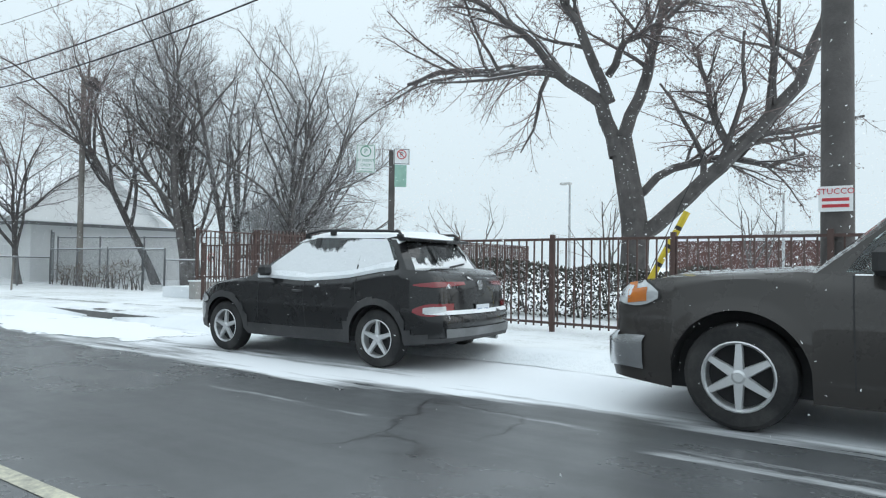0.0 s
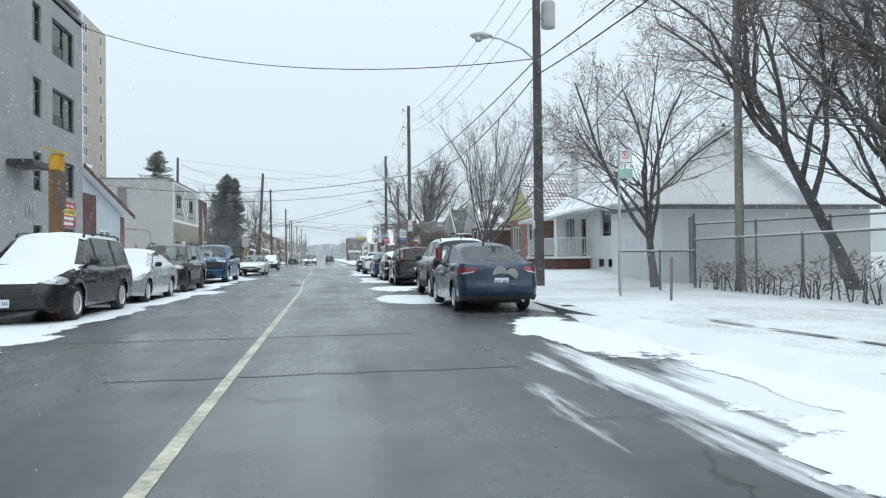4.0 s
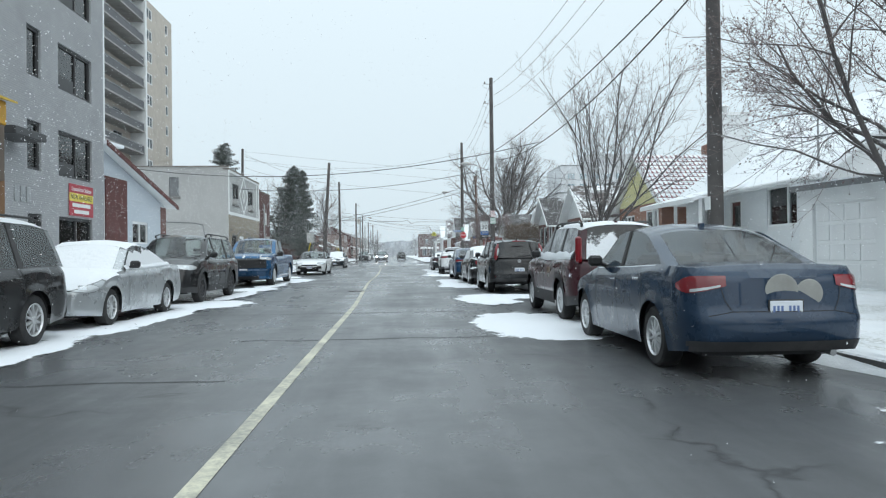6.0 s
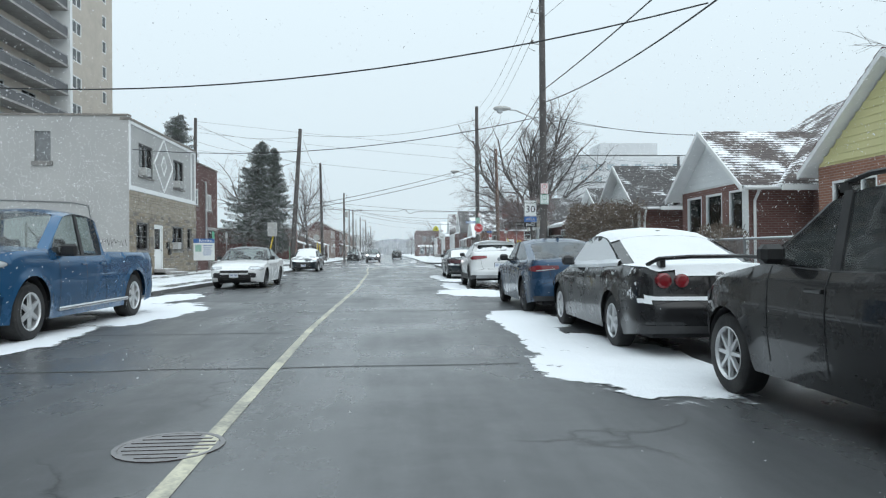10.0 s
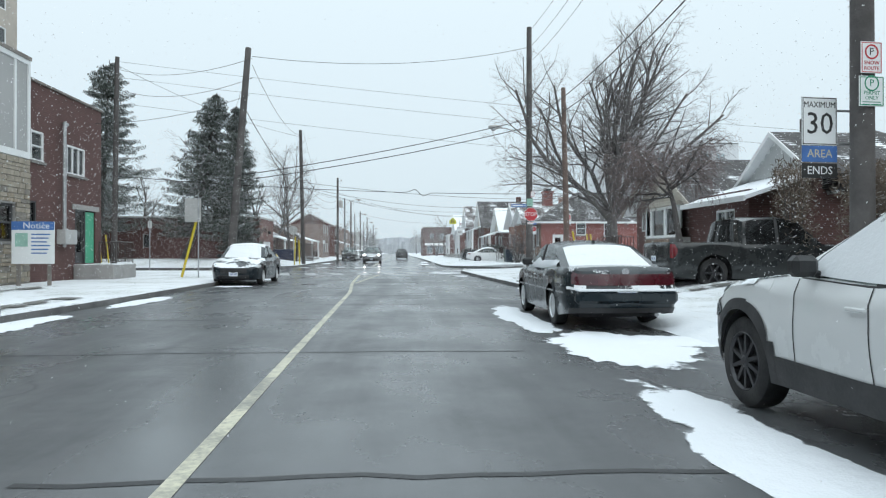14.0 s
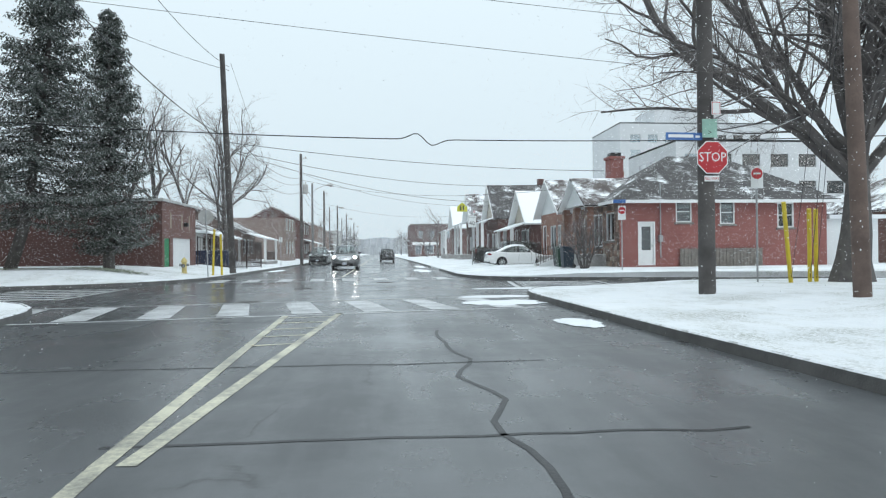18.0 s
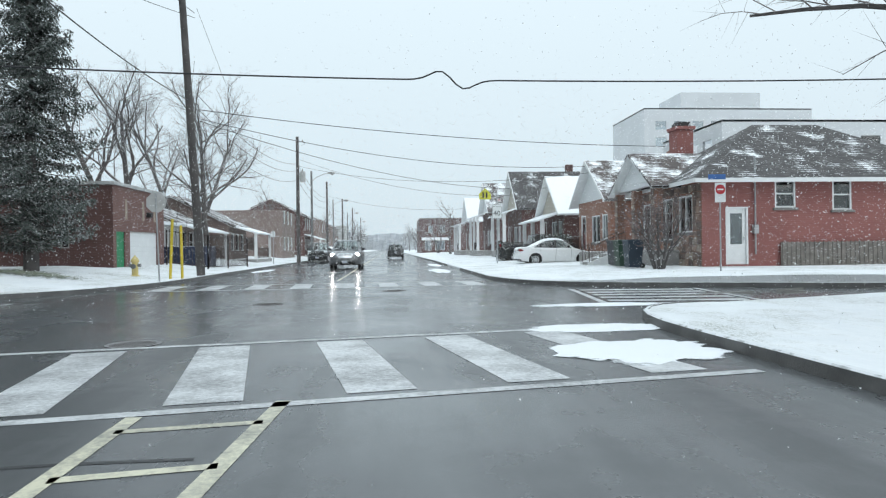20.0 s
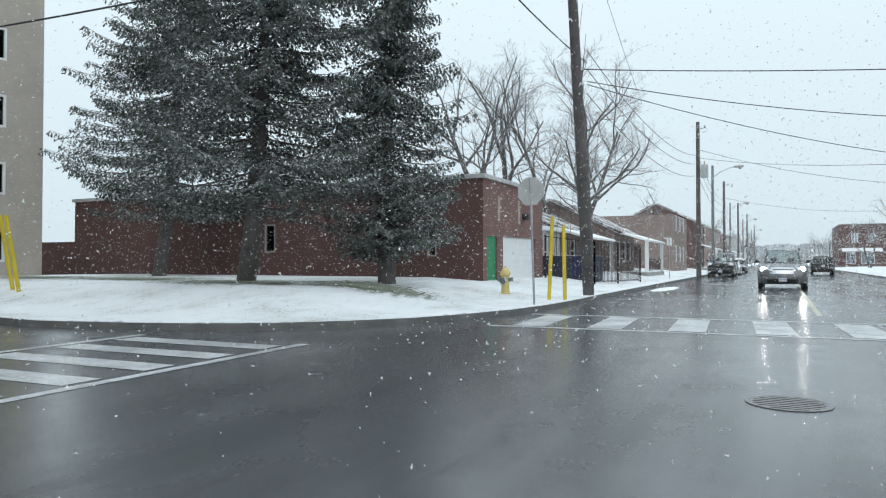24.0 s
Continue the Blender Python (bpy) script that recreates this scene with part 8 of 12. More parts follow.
def gabled_house(x0, y0, w, zw, zp, label, brick, sid, shingles, depth=9.0, porch_roof=True):
    h = thing("house", Matrix.Translation((x0 + 4, y0 + w / 2, 0.2)), label, "house", "houses beyond the junction")
    holes = [(y0 + 0.6, y0 + 1.6, 1.6, 3.0), (y0 + 2.0, y0 + 3.6, 1.4, 3.0), (y0 + w - 1.6, y0 + w - 0.6, 1.0, 3.1)]
    wall(h, "y", x0, 1, y0, y0 + w, 0, zw, brick, holes)
    wall(h, "x", y0, 1, x0, x0 + depth, 0, zw, brick, [(x0 + 2, x0 + 3, 1.8, 3.0)])
    wall(h, "x", y0 + w - 0.25, 1, x0, x0 + depth, 0, zw, brick)
    wall(h, "y", x0 + depth, -1, y0, y0 + w, 0, zw, brick)
    for k in holes[:2]:
        window(h, "y", x0, 1, *k, cols=2, sill=STONE_SILL)
    window(h, "x", y0, 1, x0 + 2, x0 + 3, 1.8, 3.0)
    door(h, "y", x0, 1, *holes[2], BROWN_DOOR, (2.0, 2.9))
    yc = y0 + w / 2
    gable_wall(h, "y", x0, 1, y0, y0 + w, zw, (yc, zp - 0.1), sid)
    siding(h, "y", x0 - 0.01, 1, y0, y0 + w, zw + 0.05, zp - 0.15, sid, 0.24, (), (yc, zp - 0.1))
    roof_plane(h, [(x0 - 0.5, y0 - 0.4, zw - 0.15), (x0 + depth + 0.3, y0 - 0.4, zw - 0.15), (x0 + depth + 0.3, yc, zp), (x0 - 0.5, yc, zp)], 0.12, shingles)
    roof_plane(h, [(x0 - 0.5, y0 + w + 0.4, zw - 0.15), (x0 + depth + 0.3, y0 + w + 0.4, zw - 0.15), (x0 + depth + 0.3, yc, zp), (x0 - 0.5, yc, zp)], 0.12, shingles)
    eaves(h, [(x0 - 0.52, y0 - 0.4, zw - 0.15), (x0 - 0.52, yc, zp)])
    eaves(h, [(x0 - 0.52, y0 + w + 0.4, zw - 0.15), (x0 - 0.52, yc, zp)])
    wpart("chimney", Geo().box(x0 + 5, x0 + 5.6, yc + 0.6, yc + 1.2, zp - 1.2, zp + 0.7, 0.02), brick, h)
    wpart("porch", Geo().box(x0 - 1.6, x0, y0 + 0.2, y0 + w - 0.2, 0, 0.9, 0.02), CONCRETE_SNOW, h)
    if porch_roof:
        roof_plane(h, [(x0 - 1.9, y0 - 0.1, zw - 0.55), (x0 - 1.9, y0 + w + 0.1, zw - 0.55), (x0, y0 + w + 0.1, zw + 0.1), (x0, y0 - 0.1, zw + 0.1)], 0.1, SHINGLE_SNOW, "porch_roof")
        for y in (y0 + 0.3, yc, y0 + w - 0.3):
            wpart("porch_post", Geo().box(x0 - 1.6, x0 - 1.35, y - 0.12, y + 0.12, 0.9, zw - 0.5), WHITE_TRIM, h)
    railing(h, (x0 - 1.5, y0 + 0.3, 0.9), (x0 - 1.5, yc, 0.9), 0.85, IRON, 0.16, 0.012)
    return h


gabled_house(14.2, 124.6, 6.4, 3.9, 6.3, "brick house with white gable and snow-streaked shingles", WARM_BRICK, WHITE_SIDING, SHINGLE, porch_roof=False)
gabled_house(14.0, 134.0, 6.8, 3.6, 6.4, "house with snow-covered porch roof", DARK_BRICK, CREAM_SIDING, SHINGLE_SNOW)
gabled_house(13.2, 145.0, 7.2, 4.6, 8.0, "two-storey brick house with tall chimney", DARK_BRICK, CREAM_SIDING, SHINGLE_BARE)
gabled_house(12.6, 158.0, 7.0, 5.0, 8.2, "dark brick house with tall chimney", DARK_BRICK, WHITE_SIDING, SHINGLE)
gabled_house(12.0, 171.0, 7.0, 4.6, 7.6, "brick house with snow on its roof", RED_BRICK, WHITE_SIDING, SHINGLE_SNOW)
for x, y, lab in ((11.0, 112.0, "dark blue wheeled bin beside the porch"), (11.1, 113.4, "dark green wheeled bin beside the porch"), (11.3, 114.5, "black wheeled bin beside the porch"), (11.5, 115.5, "black wheeled bin beside the porch")):
    y += 1.6
    b = thing("wheeled_bin", Matrix.Translation((x + 0.4, y, gz(x, y))), lab, "bin", "bins by the porch")
    bc = M("blue_bin_plastic", (0.020, 0.034, 0.052), 0.5, bump=0.1) if "blue" in lab else (M("green_bin_plastic", (0.016, 0.045, 0.028), 0.5, bump=0.1) if "green" in lab else M("dark_bin_plastic", (0.022, 0.026, 0.032), 0.55, bump=0.1))
    g = Geo()
    g.add([(-0.24, -0.26, 0.04), (0.24, -0.26, 0.04), (0.24, 0.26, 0.04), (-0.24, 0.26, 0.04), (-0.30, -0.33, 1.02), (0.30, -0.33, 1.02), (0.30, 0.33, 1.02), (-0.30, 0.33, 1.02)], [(0, 1, 2, 3), (4, 5, 6, 7), (0, 1, 5, 4), (1, 2, 6, 5), (2, 3, 7, 6), (3, 0, 4, 7)])
    part("bin_body", g, bc, b)
    part("lid", Geo().box(-0.33, 0.33, -0.36, 0.36, 1.02, 1.10, 0.03), bc, b)
    for s in (-0.25, 0.25):
        part("bin_wheel", Geo().lathe([(0.10, -0.03), (0.10, 0.03), (0.001, 0.03)], "y", 14, (0.27, s, 0.10)), BLACK, b)

# ---- far commercial block on the right
h = thing("shop_building", Matrix.Translation((14, 240, 0)), "two-storey brick corner shop far along the street", "building")
wall(h, "x", 232, 1, 8.2, 22, 0, 7.6, DARK_BRICK, [(9.2, 10.6, 0.8, 2.8), (11.4, 13.4, 0.8, 2.8), (10, 11, 4.4, 6.0), (12.5, 13.5, 4.4, 6.0), (16, 17, 4.4, 6.0)])
wall(h, "y", 8.2, 1, 232, 250, 0, 7.6, DARK_BRICK, [(234, 236, 0.8, 2.8), (238, 240, 4.4, 6.0)])
for k in ((9.2, 10.6, 0.8, 2.8), (11.4, 13.4, 0.8, 2.8), (10, 11, 4.4, 6.0), (12.5, 13.5, 4.4, 6.0), (16, 17, 4.4, 6.0)):
    window(h, "x", 232, 1, *k, cols=2)
wpart("awning", Geo().prism([(231.2, 2.9), (232, 3.5), (232, 2.9)], "x", 8.6, 14.5), WHITE_TRIM, h)
wpart("flat_roof", Geo().box(8.2, 22, 232, 250, 7.4, 7.55), SNOW, h)

# ---- pale slab block far behind the houses
h = thing("apartment_block", Matrix.Translation((60, 215, 0)), "pale apartment block far behind the houses", "building")
PALE = M("pale_far_concrete", (0.55, 0.56, 0.57), 0.9, var=0.06, scale=0.2, bump=0)
wall(h, "x", 205, 1, 47, 78, 0, 25.5, PALE, [(49 + i * 3.4, 51 + i * 3.4, 1.4 + j * 2.9, 2.9 + j * 2.9) for i in range(8) for j in range(8)])
wall(h, "y", 47, 1, 205, 222, 0, 25.5, PALE)
wpart("penthouse", Geo().box(55, 70, 208, 218, 25.5, 29), PALE, h)
wpart("flat_roof", Geo().box(47, 78, 205, 222, 25.3, 25.5), SNOW, h)
for i in range(8):
    for j in range(8):
        wpart("window", span("x", 205, 1, 49 + i * 3.4, 51 + i * 3.4, 1.4 + j * 2.9, 2.9 + j * 2.9, 0.12, 0.14), GLASS, h)
h = block = thing("apartment_block", Matrix.Translation((40, 150, 0)), "pale low apartment block behind the bungalows", "building")
wall(h, "x", 150, 1, 26, 46, 0, 13.0, PALE, [(27 + i * 3.2, 29 + i * 3.2, 1.4 + j * 2.9, 2.8 + j * 2.9) for i in range(6) for j in range(4)])
wall(h, "y", 26, 1, 150, 164, 0, 13.0, PALE, [(152 + i * 3.2, 154 + i * 3.2, 1.4 + j * 2.9, 2.8 + j * 2.9) for i in range(3) for j in range(4)])
wpart("flat_roof", Geo().box(26, 46, 150, 164, 12.8, 13.0), SNOW, h)
for i in range(6):
    for j in range(4):
        wpart("window", span("x", 150, 1, 27 + i * 3.2, 29 + i * 3.2, 1.4 + j * 2.9, 2.8 + j * 2.9, 0.12, 0.14), GLASS, h)
block.matrix_basis = Matrix.Translation((7.4, 0, 0)) @ block.matrix_basis

# ---- grey brick apartment building
h = thing("apartment_building", Matrix.Translation((-17, 34, 0.1)), "four-storey grey painted brick apartment building with dark windows", "building")
XG = -9.9
bays = [(44.8, 47.5), (42.7, 43.6), (37.0, 39.7), (34.9, 35.8), (29.2, 31.9), (26.0, 27.0)]
levels = [(1.2, 2.75), (4.25, 5.95), (7.48, 9.2), (10.75, 12.45)]
holes = [(a, b, c, d) for a, b in bays for c, d in levels]
wall(h, "y", XG, -1, 18, 48.6, 0, 13.4, GREY_BRICK, holes, th=0.35)
wall(h, "x", 48.6, -1, -26, XG, 0, 13.4, GREY_BRICK, th=0.35)
wall(h, "x", 18, 1, -26, XG, 0, 13.4, GREY_BRICK, th=0.35)
wall(h, "y", -26, 1, 18, 48.6, 0, 13.4, GREY_BRICK, th=0.35)
wpart("flat_roof", Geo().box(-26, XG, 18, 48.6, 13.2, 13.35), SNOW, h)
wpart("coping", Geo().box(XG - 0.4, XG + 0.06, 18, 48.66, 13.4, 13.5), DULL_STEEL, h)
for i, (a, b, c, d) in enumerate(holes):
    wide = b - a > 1.5
    window(h, "y", XG, -1, a, b, c, d, split=(0.55,) if wide else (), frame=GREY_FRAME, fw=0.11, deep=0.14, curtain=(0.0, 1.0, 0.0) if i % 4 != 1 else (0, 0.5, 0.35))
    if wide and c > 3:
        wpart("lower_panel", span("y", XG, -1, a + 0.1, a + 0.1 + (b - a) * 0.45, c + 0.1, c + 0.55, 0.08, 0.11), GREY_FRAME, h)
wpart("entrance_canopy", Geo().box(XG, XG + 1.0, 40.2, 42.0, 5.0, 5.25, 0.02), GREY_FRAME, h)
for k in range(3):
    wpart("number_bar", span("y", XG, -1, 41.9 + k * 0.36, 42.14 + k * 0.36, 3.1, 3.62, -0.03, 0.0), STEEL, h, "raised metal house number")
RED_SHEET = M("red_banner_vinyl", (0.42, 0.05, 0.07), 0.55, var=0.1, bump=0.05)
YEL_SHEET = M("yellow_banner_vinyl", (0.72, 0.60, 0.10), 0.55, bump=0)
ban = thing("banner", Matrix.Translation((XG + 0.02, 46.5, 3.45)) @ pose(0, 0, 0, 90, 0, 90), "red and yellow vinyl rental banner on the brick wall", "banner")
part("sheet", Geo().box(-1.0, 1.0, -0.62, 0.60, 0, 0.015, 0.004), RED_SHEET, ban)
part("stripe", Geo().box(-0.98, 0.98, -0.06, 0.26, 0.015, 0.019), YEL_SHEET, ban)
lettering(ban, "NOW AVAILABLE", 0.27, pose(0, 0.10, 0.021), SIGN_BLACK, squeeze=0.85)
lettering(ban, "Luxurious Suites", 0.24, pose(0, 0.42, 0.017), SIGN_WHITE)
for y, w in ((-0.2, 0.75), (-0.45, 0.62)):
    part("text_bar", Geo().box(-w, w, y - 0.07, y + 0.07, 0.015, 0.018), SIGN_WHITE, ban)

# ---- apartment tower
h = thing("apartment_tower", Matrix.Translation((-38, 90, 0)), "tall beige apartment tower with rows of balconies", "building")
XT, FL, NF = -28.0, 2.66, 12
wall(h, "y", XT, -1, 102.7, 112.4, 0, 32.6, BEIGE_BRICK, [(u, u + w, 1.2 + j * FL, 2.5 + j * FL) for j in range(NF) for u, w in ((103.3, 1.9), (109.9, 1.0))], th=0.4)
wall(h, "x", 112.4, -1, -48, XT, 0, 32.6, BEIGE_BRICK, th=0.4)
wall(h, "y", XT - 1.6, -1, 66, 102.7, 0, 32.0, BEIGE_BRICK, [(y, y + 2.4, 0.4 + j * FL, 2.4 + j * FL) for y in (68.5, 72.5, 80.5, 84.5, 92.5, 97.5) for j in range(NF)], th=0.4)
wall(h, "x", 66, 1, -48, XT, 0, 32.6, BEIGE_BRICK, th=0.4)
wpart("roof_slab", Geo().box(-48, XT + 0.1, 66, 102.7, 32.0, 32.5), CONCRETE, h)
wpart("roof_slab", Geo().box(-48, XT - 0.3, 102.7, 112.2, 32.3, 32.5), CONCRETE, h)
for j in range(NF):
    window(h, "y", XT, -1, 109.9, 110.9, 1.2 + j * FL, 2.5 + j * FL, cols=1, fw=0.09)
    window(h, "y", XT, -1, 103.3, 105.2, 1.2 + j * FL, 2.5 + j * FL, cols=2, fw=0.09, curtain=(0, 0.5) if j % 2 else None)
RAIL_PANEL = M("dark_balcony_panel", (0.10, 0.10, 0.105), 0.6, var=0.15, scale=1.0, bump=0.05)
for y in (78.7, 90.8, 102.6):
    wpart("concrete_fin", Geo().box(XT - 1.6, XT + 0.25, y - 0.22, y + 0.22, 0, 32.4), WHITE, h, "white concrete fin")
for j in range(NF):
    for a, b in ((66.2, 78.4), (79.0, 90.5), (91.1, 102.3)):
        bal = wpart("balcony", Geo().box(XT - 1.6, XT + 0.12, a, b, j * FL + 0.18, j * FL + 0.36), CONCRETE, h)
        wpart("balcony_panel", Geo().box(XT + 0.03, XT + 0.07, a + 0.05, b - 0.05, j * FL + 0.38, j * FL + 1.18), RAIL_PANEL, bal)
        wpart("handrail", Geo().box(XT + 0.02, XT + 0.09, a, b, j * FL + 1.24, j * FL + 1.30), STEEL, bal)
    for i, y in enumerate((68.5, 72.5, 80.5, 84.5, 92.5, 97.5)):
        window(h, "y", XT - 1.6, -1, y, y + 2.4, 0.4 + j * FL, 2.4 + j * FL, cols=2, fw=0.08, frame=STEEL, curtain=(0, 0.5) if (i + j) % 3 else (0, 1))

k = Matrix.Translation((2.63, 23.39, 1.2)) @ Matrix.Scale(1.0328, 4) @ Matrix.Translation((-2.63, -23.39, -1.2))
h.matrix_basis = k @ h.matrix_basis

# ---- small white house between the buildings
h = thing("cottage", Matrix.Translation((-14, 54, 0.1)), "small pale siding house with brown trim and brick corner", "house")
XC = -10.6
wall(h, "y", XC, -1, 49.0, 58.0, 0, 4.0, WHITE, [(53.4, 55.4, 1.9, 2.95)])
siding(h, "y", XC, -1, 52.7, 57.3, 0.6, 4.0, BLUE_SIDING, 0.16, [(53.4, 55.4, 1.9, 2.95)])
window(h, "y", XC, -1, 53.4, 55.4, 1.9, 2.95, cols=2)
wpart("boarded_bay", Geo().box(XC, XC + 0.05, 50.3, 52.7, 0.1, 4.9), BROWN_DOOR, h)
wpart("brick_corner", Geo().box(XC - 0.3, XC + 0.06, 57.3, 58.05, 0.1, 3.95), RED_BRICK, h)
wall(h, "x", 58.0, -1, -20, XC, 0, 4.0, WHITE)
gable_wall(h, "y", XC, -1, 41.0, 58.0, 4.0, (49.5, 6.2), BLUE_SIDING)
roof_plane(h, [(-20, 58.9, 4.1), (XC + 0.45, 58.9, 4.1), (XC + 0.45, 49.5, 6.35), (-20, 49.5, 6.35)], 0.14, SHINGLE_SNOW)
eaves(h, [(XC + 0.47, 58.9, 4.12), (XC + 0.47, 49.5, 6.36)], BROWN_DOOR, h=0.22)
wpart("upper_block", Geo().box(-16, -11.4, 49.0, 52.8, 4.5, 6.6), WHITE, h, "white upper storey")
roof_plane(h, [(-16.4, 48.7, 6.6), (-11.0, 48.7, 6.6), (-11.0, 53.5, 6.75), (-16.4, 53.5, 6.75)], 0.14, SHINGLE_SNOW)
st = thing("wooden_stairs", Matrix.Translation((-9.6, 60.2, 0.1)), "weathered wooden stairs with a snowy handrail beside the house", "stairs")
for k in range(6):
    part("tread", Geo().box(-0.6, 0.6, k * 0.27 - 0.8, k * 0.27 - 0.5, 0.2 + (5 - k) * 0.18, 0.25 + (5 - k) * 0.18, 0.01), GREY_WOOD, st)
for s in (-0.6, 0.6):
    part("stringer", Geo().prism([(-0.9, 1.05), (-0.9, 1.3), (0.9, 0.25), (0.9, 0.0)], "x", s - 0.03, s + 0.03), GREY_WOOD, st)
    part("handrail", Geo().tube([(s, -0.9, 2.1), (s, 0.9, 1.0)], 0.035, 6), GREY_WOOD, st)
    for y, z in ((-0.85, 1.2), (0.0, 0.7), (0.85, 0.1)):
        part("post", Geo().box(s - 0.035, s + 0.035, y - 0.035, y + 0.035, z, z + 0.95), GREY_WOOD, st)
sb = thing("sandwich_board", pose(-6.3, 48.9, 0.13, 0, 0, 20), "white folding sign board with wooden edges standing in snow", "sign")
part("panel", Geo().prism([(-0.35, 0), (-0.31, 0), (0.02, 1.15), (-0.02, 1.15)], "x", -0.42, 0.42), SIGN_WHITE, sb)
part("panel", Geo().prism([(0.35, 0), (0.31, 0), (-0.02, 1.15), (0.02, 1.15)], "x", -0.42, 0.42), M("orange_plywood", (0.30, 0.17, 0.08), 0.7, bump=0.1), sb)

# ---- two-storey stucco building with stone-faced ground floor
h = thing("mixed_use_building", Matrix.Translation((-18, 76, 0.1)), "grey stucco building with white diamond trim and stone ground floor", "building")
XS, Y0, Y1, ZT, ZBAND = -10.3, 70.95, 81.75, 7.75, 4.40
up = [(72.2, 74.2, 5.2, 6.85), (77.5, 79.4, 5.1, 6.75)]
low = [(71.75, 73.55, 1.43, 2.84), (74.25, 75.6, 0.45, 2.8), (77.2, 79.25, 1.5, 2.83), (79.95, 80.9, 1.55, 2.8)]
wall(h, "y", XS, -1, Y0, Y1, ZBAND, ZT, LIGHT_STUCCO, up, th=0.35, name="upper_wall")
wall(h, "y", XS, -1, Y0, Y1, 0, ZBAND, CONCRETE, low, th=0.35, name="lower_wall")
sw = [(-14.7, -13.95, 5.75, 7.2), (-17.7, -16.55, 5.5, 7.4), (-20.5, -19.5, 5.5, 7.2)]
wall(h, "x", Y0, 1, -34, XS - 0.002, 0, ZT + 0.2, STUCCO, sw, th=0.35, name="side_wall")
wall(h, "x", Y1, -1, -34, XS - 0.002, 0, ZT, STUCCO, th=0.35, name="side_wall")
wpart("flat_roof", Geo().box(-34, XS - 0.1, Y0 + 0.1, Y1 - 0.1, ZT - 0.2, ZT - 0.05), SNOW, h)
wpart("coping", Geo().box(XS - 0.4, XS + 0.08, Y0 - 0.05, Y1 + 0.02, ZT, ZT + 0.12).box(-34, XS, Y0 - 0.06, Y0 + 0.35, ZT + 0.2, ZT + 0.29), GREY_WOOD, h)
for k in sw:
    wpart("boarded_window", span("x", Y0, 1, *k, 0.08, 0.10), DULL_STEEL, h)
    wpart("sill", span("x", Y0, 1, k[0] - 0.12, k[1] + 0.12, k[2] - 0.22, k[2], -0.1, 0.12, b=0.02), STONE_SILL, h)
for i, k in enumerate(up):
    window(h, "y", XS, -1, *k, cols=2, rows=1, frame=GREY_FRAME, fw=0.09, deep=0.12, sill=STONE_SILL, curtain=(0, 0.5, 0.2))
    ac = wpart("air_conditioner", span("y", XS, -1, k[0] + 0.15, k[0] + 0.85, k[2] + 0.02, k[2] + 0.42, -0.32, 0.2, b=0.02), AC_GREY, h)
    for j in range(5):
        wpart("vent_slat", span("y", XS, -1, k[0] + 0.2, k[0] + 0.8, k[2] + 0.07 + j * 0.065, k[2] + 0.095 + j * 0.065, -0.325, -0.31), DULL_STEEL, ac)
for i, k in enumerate(low):
    if i == 1:
        door(h, "y", XS, -1, *k, WHITE_TRIM, (1.5, 2.6), label="white panelled entrance door")
    else:
        window(h, "y", XS, -1, *k, cols=2 if i != 3 else 1, rows=2, frame=GREY_FRAME, fw=0.09, deep=0.14, sill=STONE_SILL, curtain=(0, 1, 0.1) if i == 2 else None)
wpart("air_conditioner", span("y", XS, -1, 77.3, 77.95, 1.52, 1.92, -0.3, 0.2, b=0.02), AC_GREY, h)
for y, z in ((76.1, 1.9), (76.4, 1.55)):
    wpart("letterbox", span("y", XS, -1, y, y + 0.3, z - 0.35, z, -0.14, 0, b=0.01), BLACK, h)
# white trim bands and diamonds
tr = wpart("trim_frame", span("y", XS, -1, Y0, Y1, ZBAND - 0.02, ZBAND + 0.20, -0.05, 0), WHITE_TRIM, h, "white trim band")
for a, b, c, d in ((Y0, Y1, ZT - 0.16, ZT), (Y0, Y0 + 0.14, ZBAND + 0.2, ZT - 0.16), (Y1 - 0.14, Y1, ZBAND + 0.2, ZT - 0.16), (Y1 - 0.95, Y1 - 0.85, ZBAND + 0.2, ZT - 0.16)):
    wpart("trim_board", span("y", XS, -1, a, b, c, d, -0.045, 0), WHITE_TRIM, tr)
for half_w, half_h, wd in ((1.5, 1.46, 0.10), (0.42, 0.55, 0.07)):
    c = [(75.85 - half_w, 6.12), (75.85, 6.12 + half_h), (75.85 + half_w, 6.12), (75.85, 6.12 - half_h)]
    for (a, z0), (b, z1) in zip(c, c[1:] + c[:1]):
        d = Vector((b - a, z1 - z0)).normalized()
        nrm = Vector((-d.y, d.x)) * wd / 2
        quad = [(a + nrm.x, z0 + nrm.y), (a - nrm.x, z0 - nrm.y), (b - nrm.x, z1 - nrm.y), (b + nrm.x, z1 + nrm.y)]
        wpart("diamond_board", Geo().prism(quad, "x", XS, XS + 0.04), WHITE_TRIM, tr)
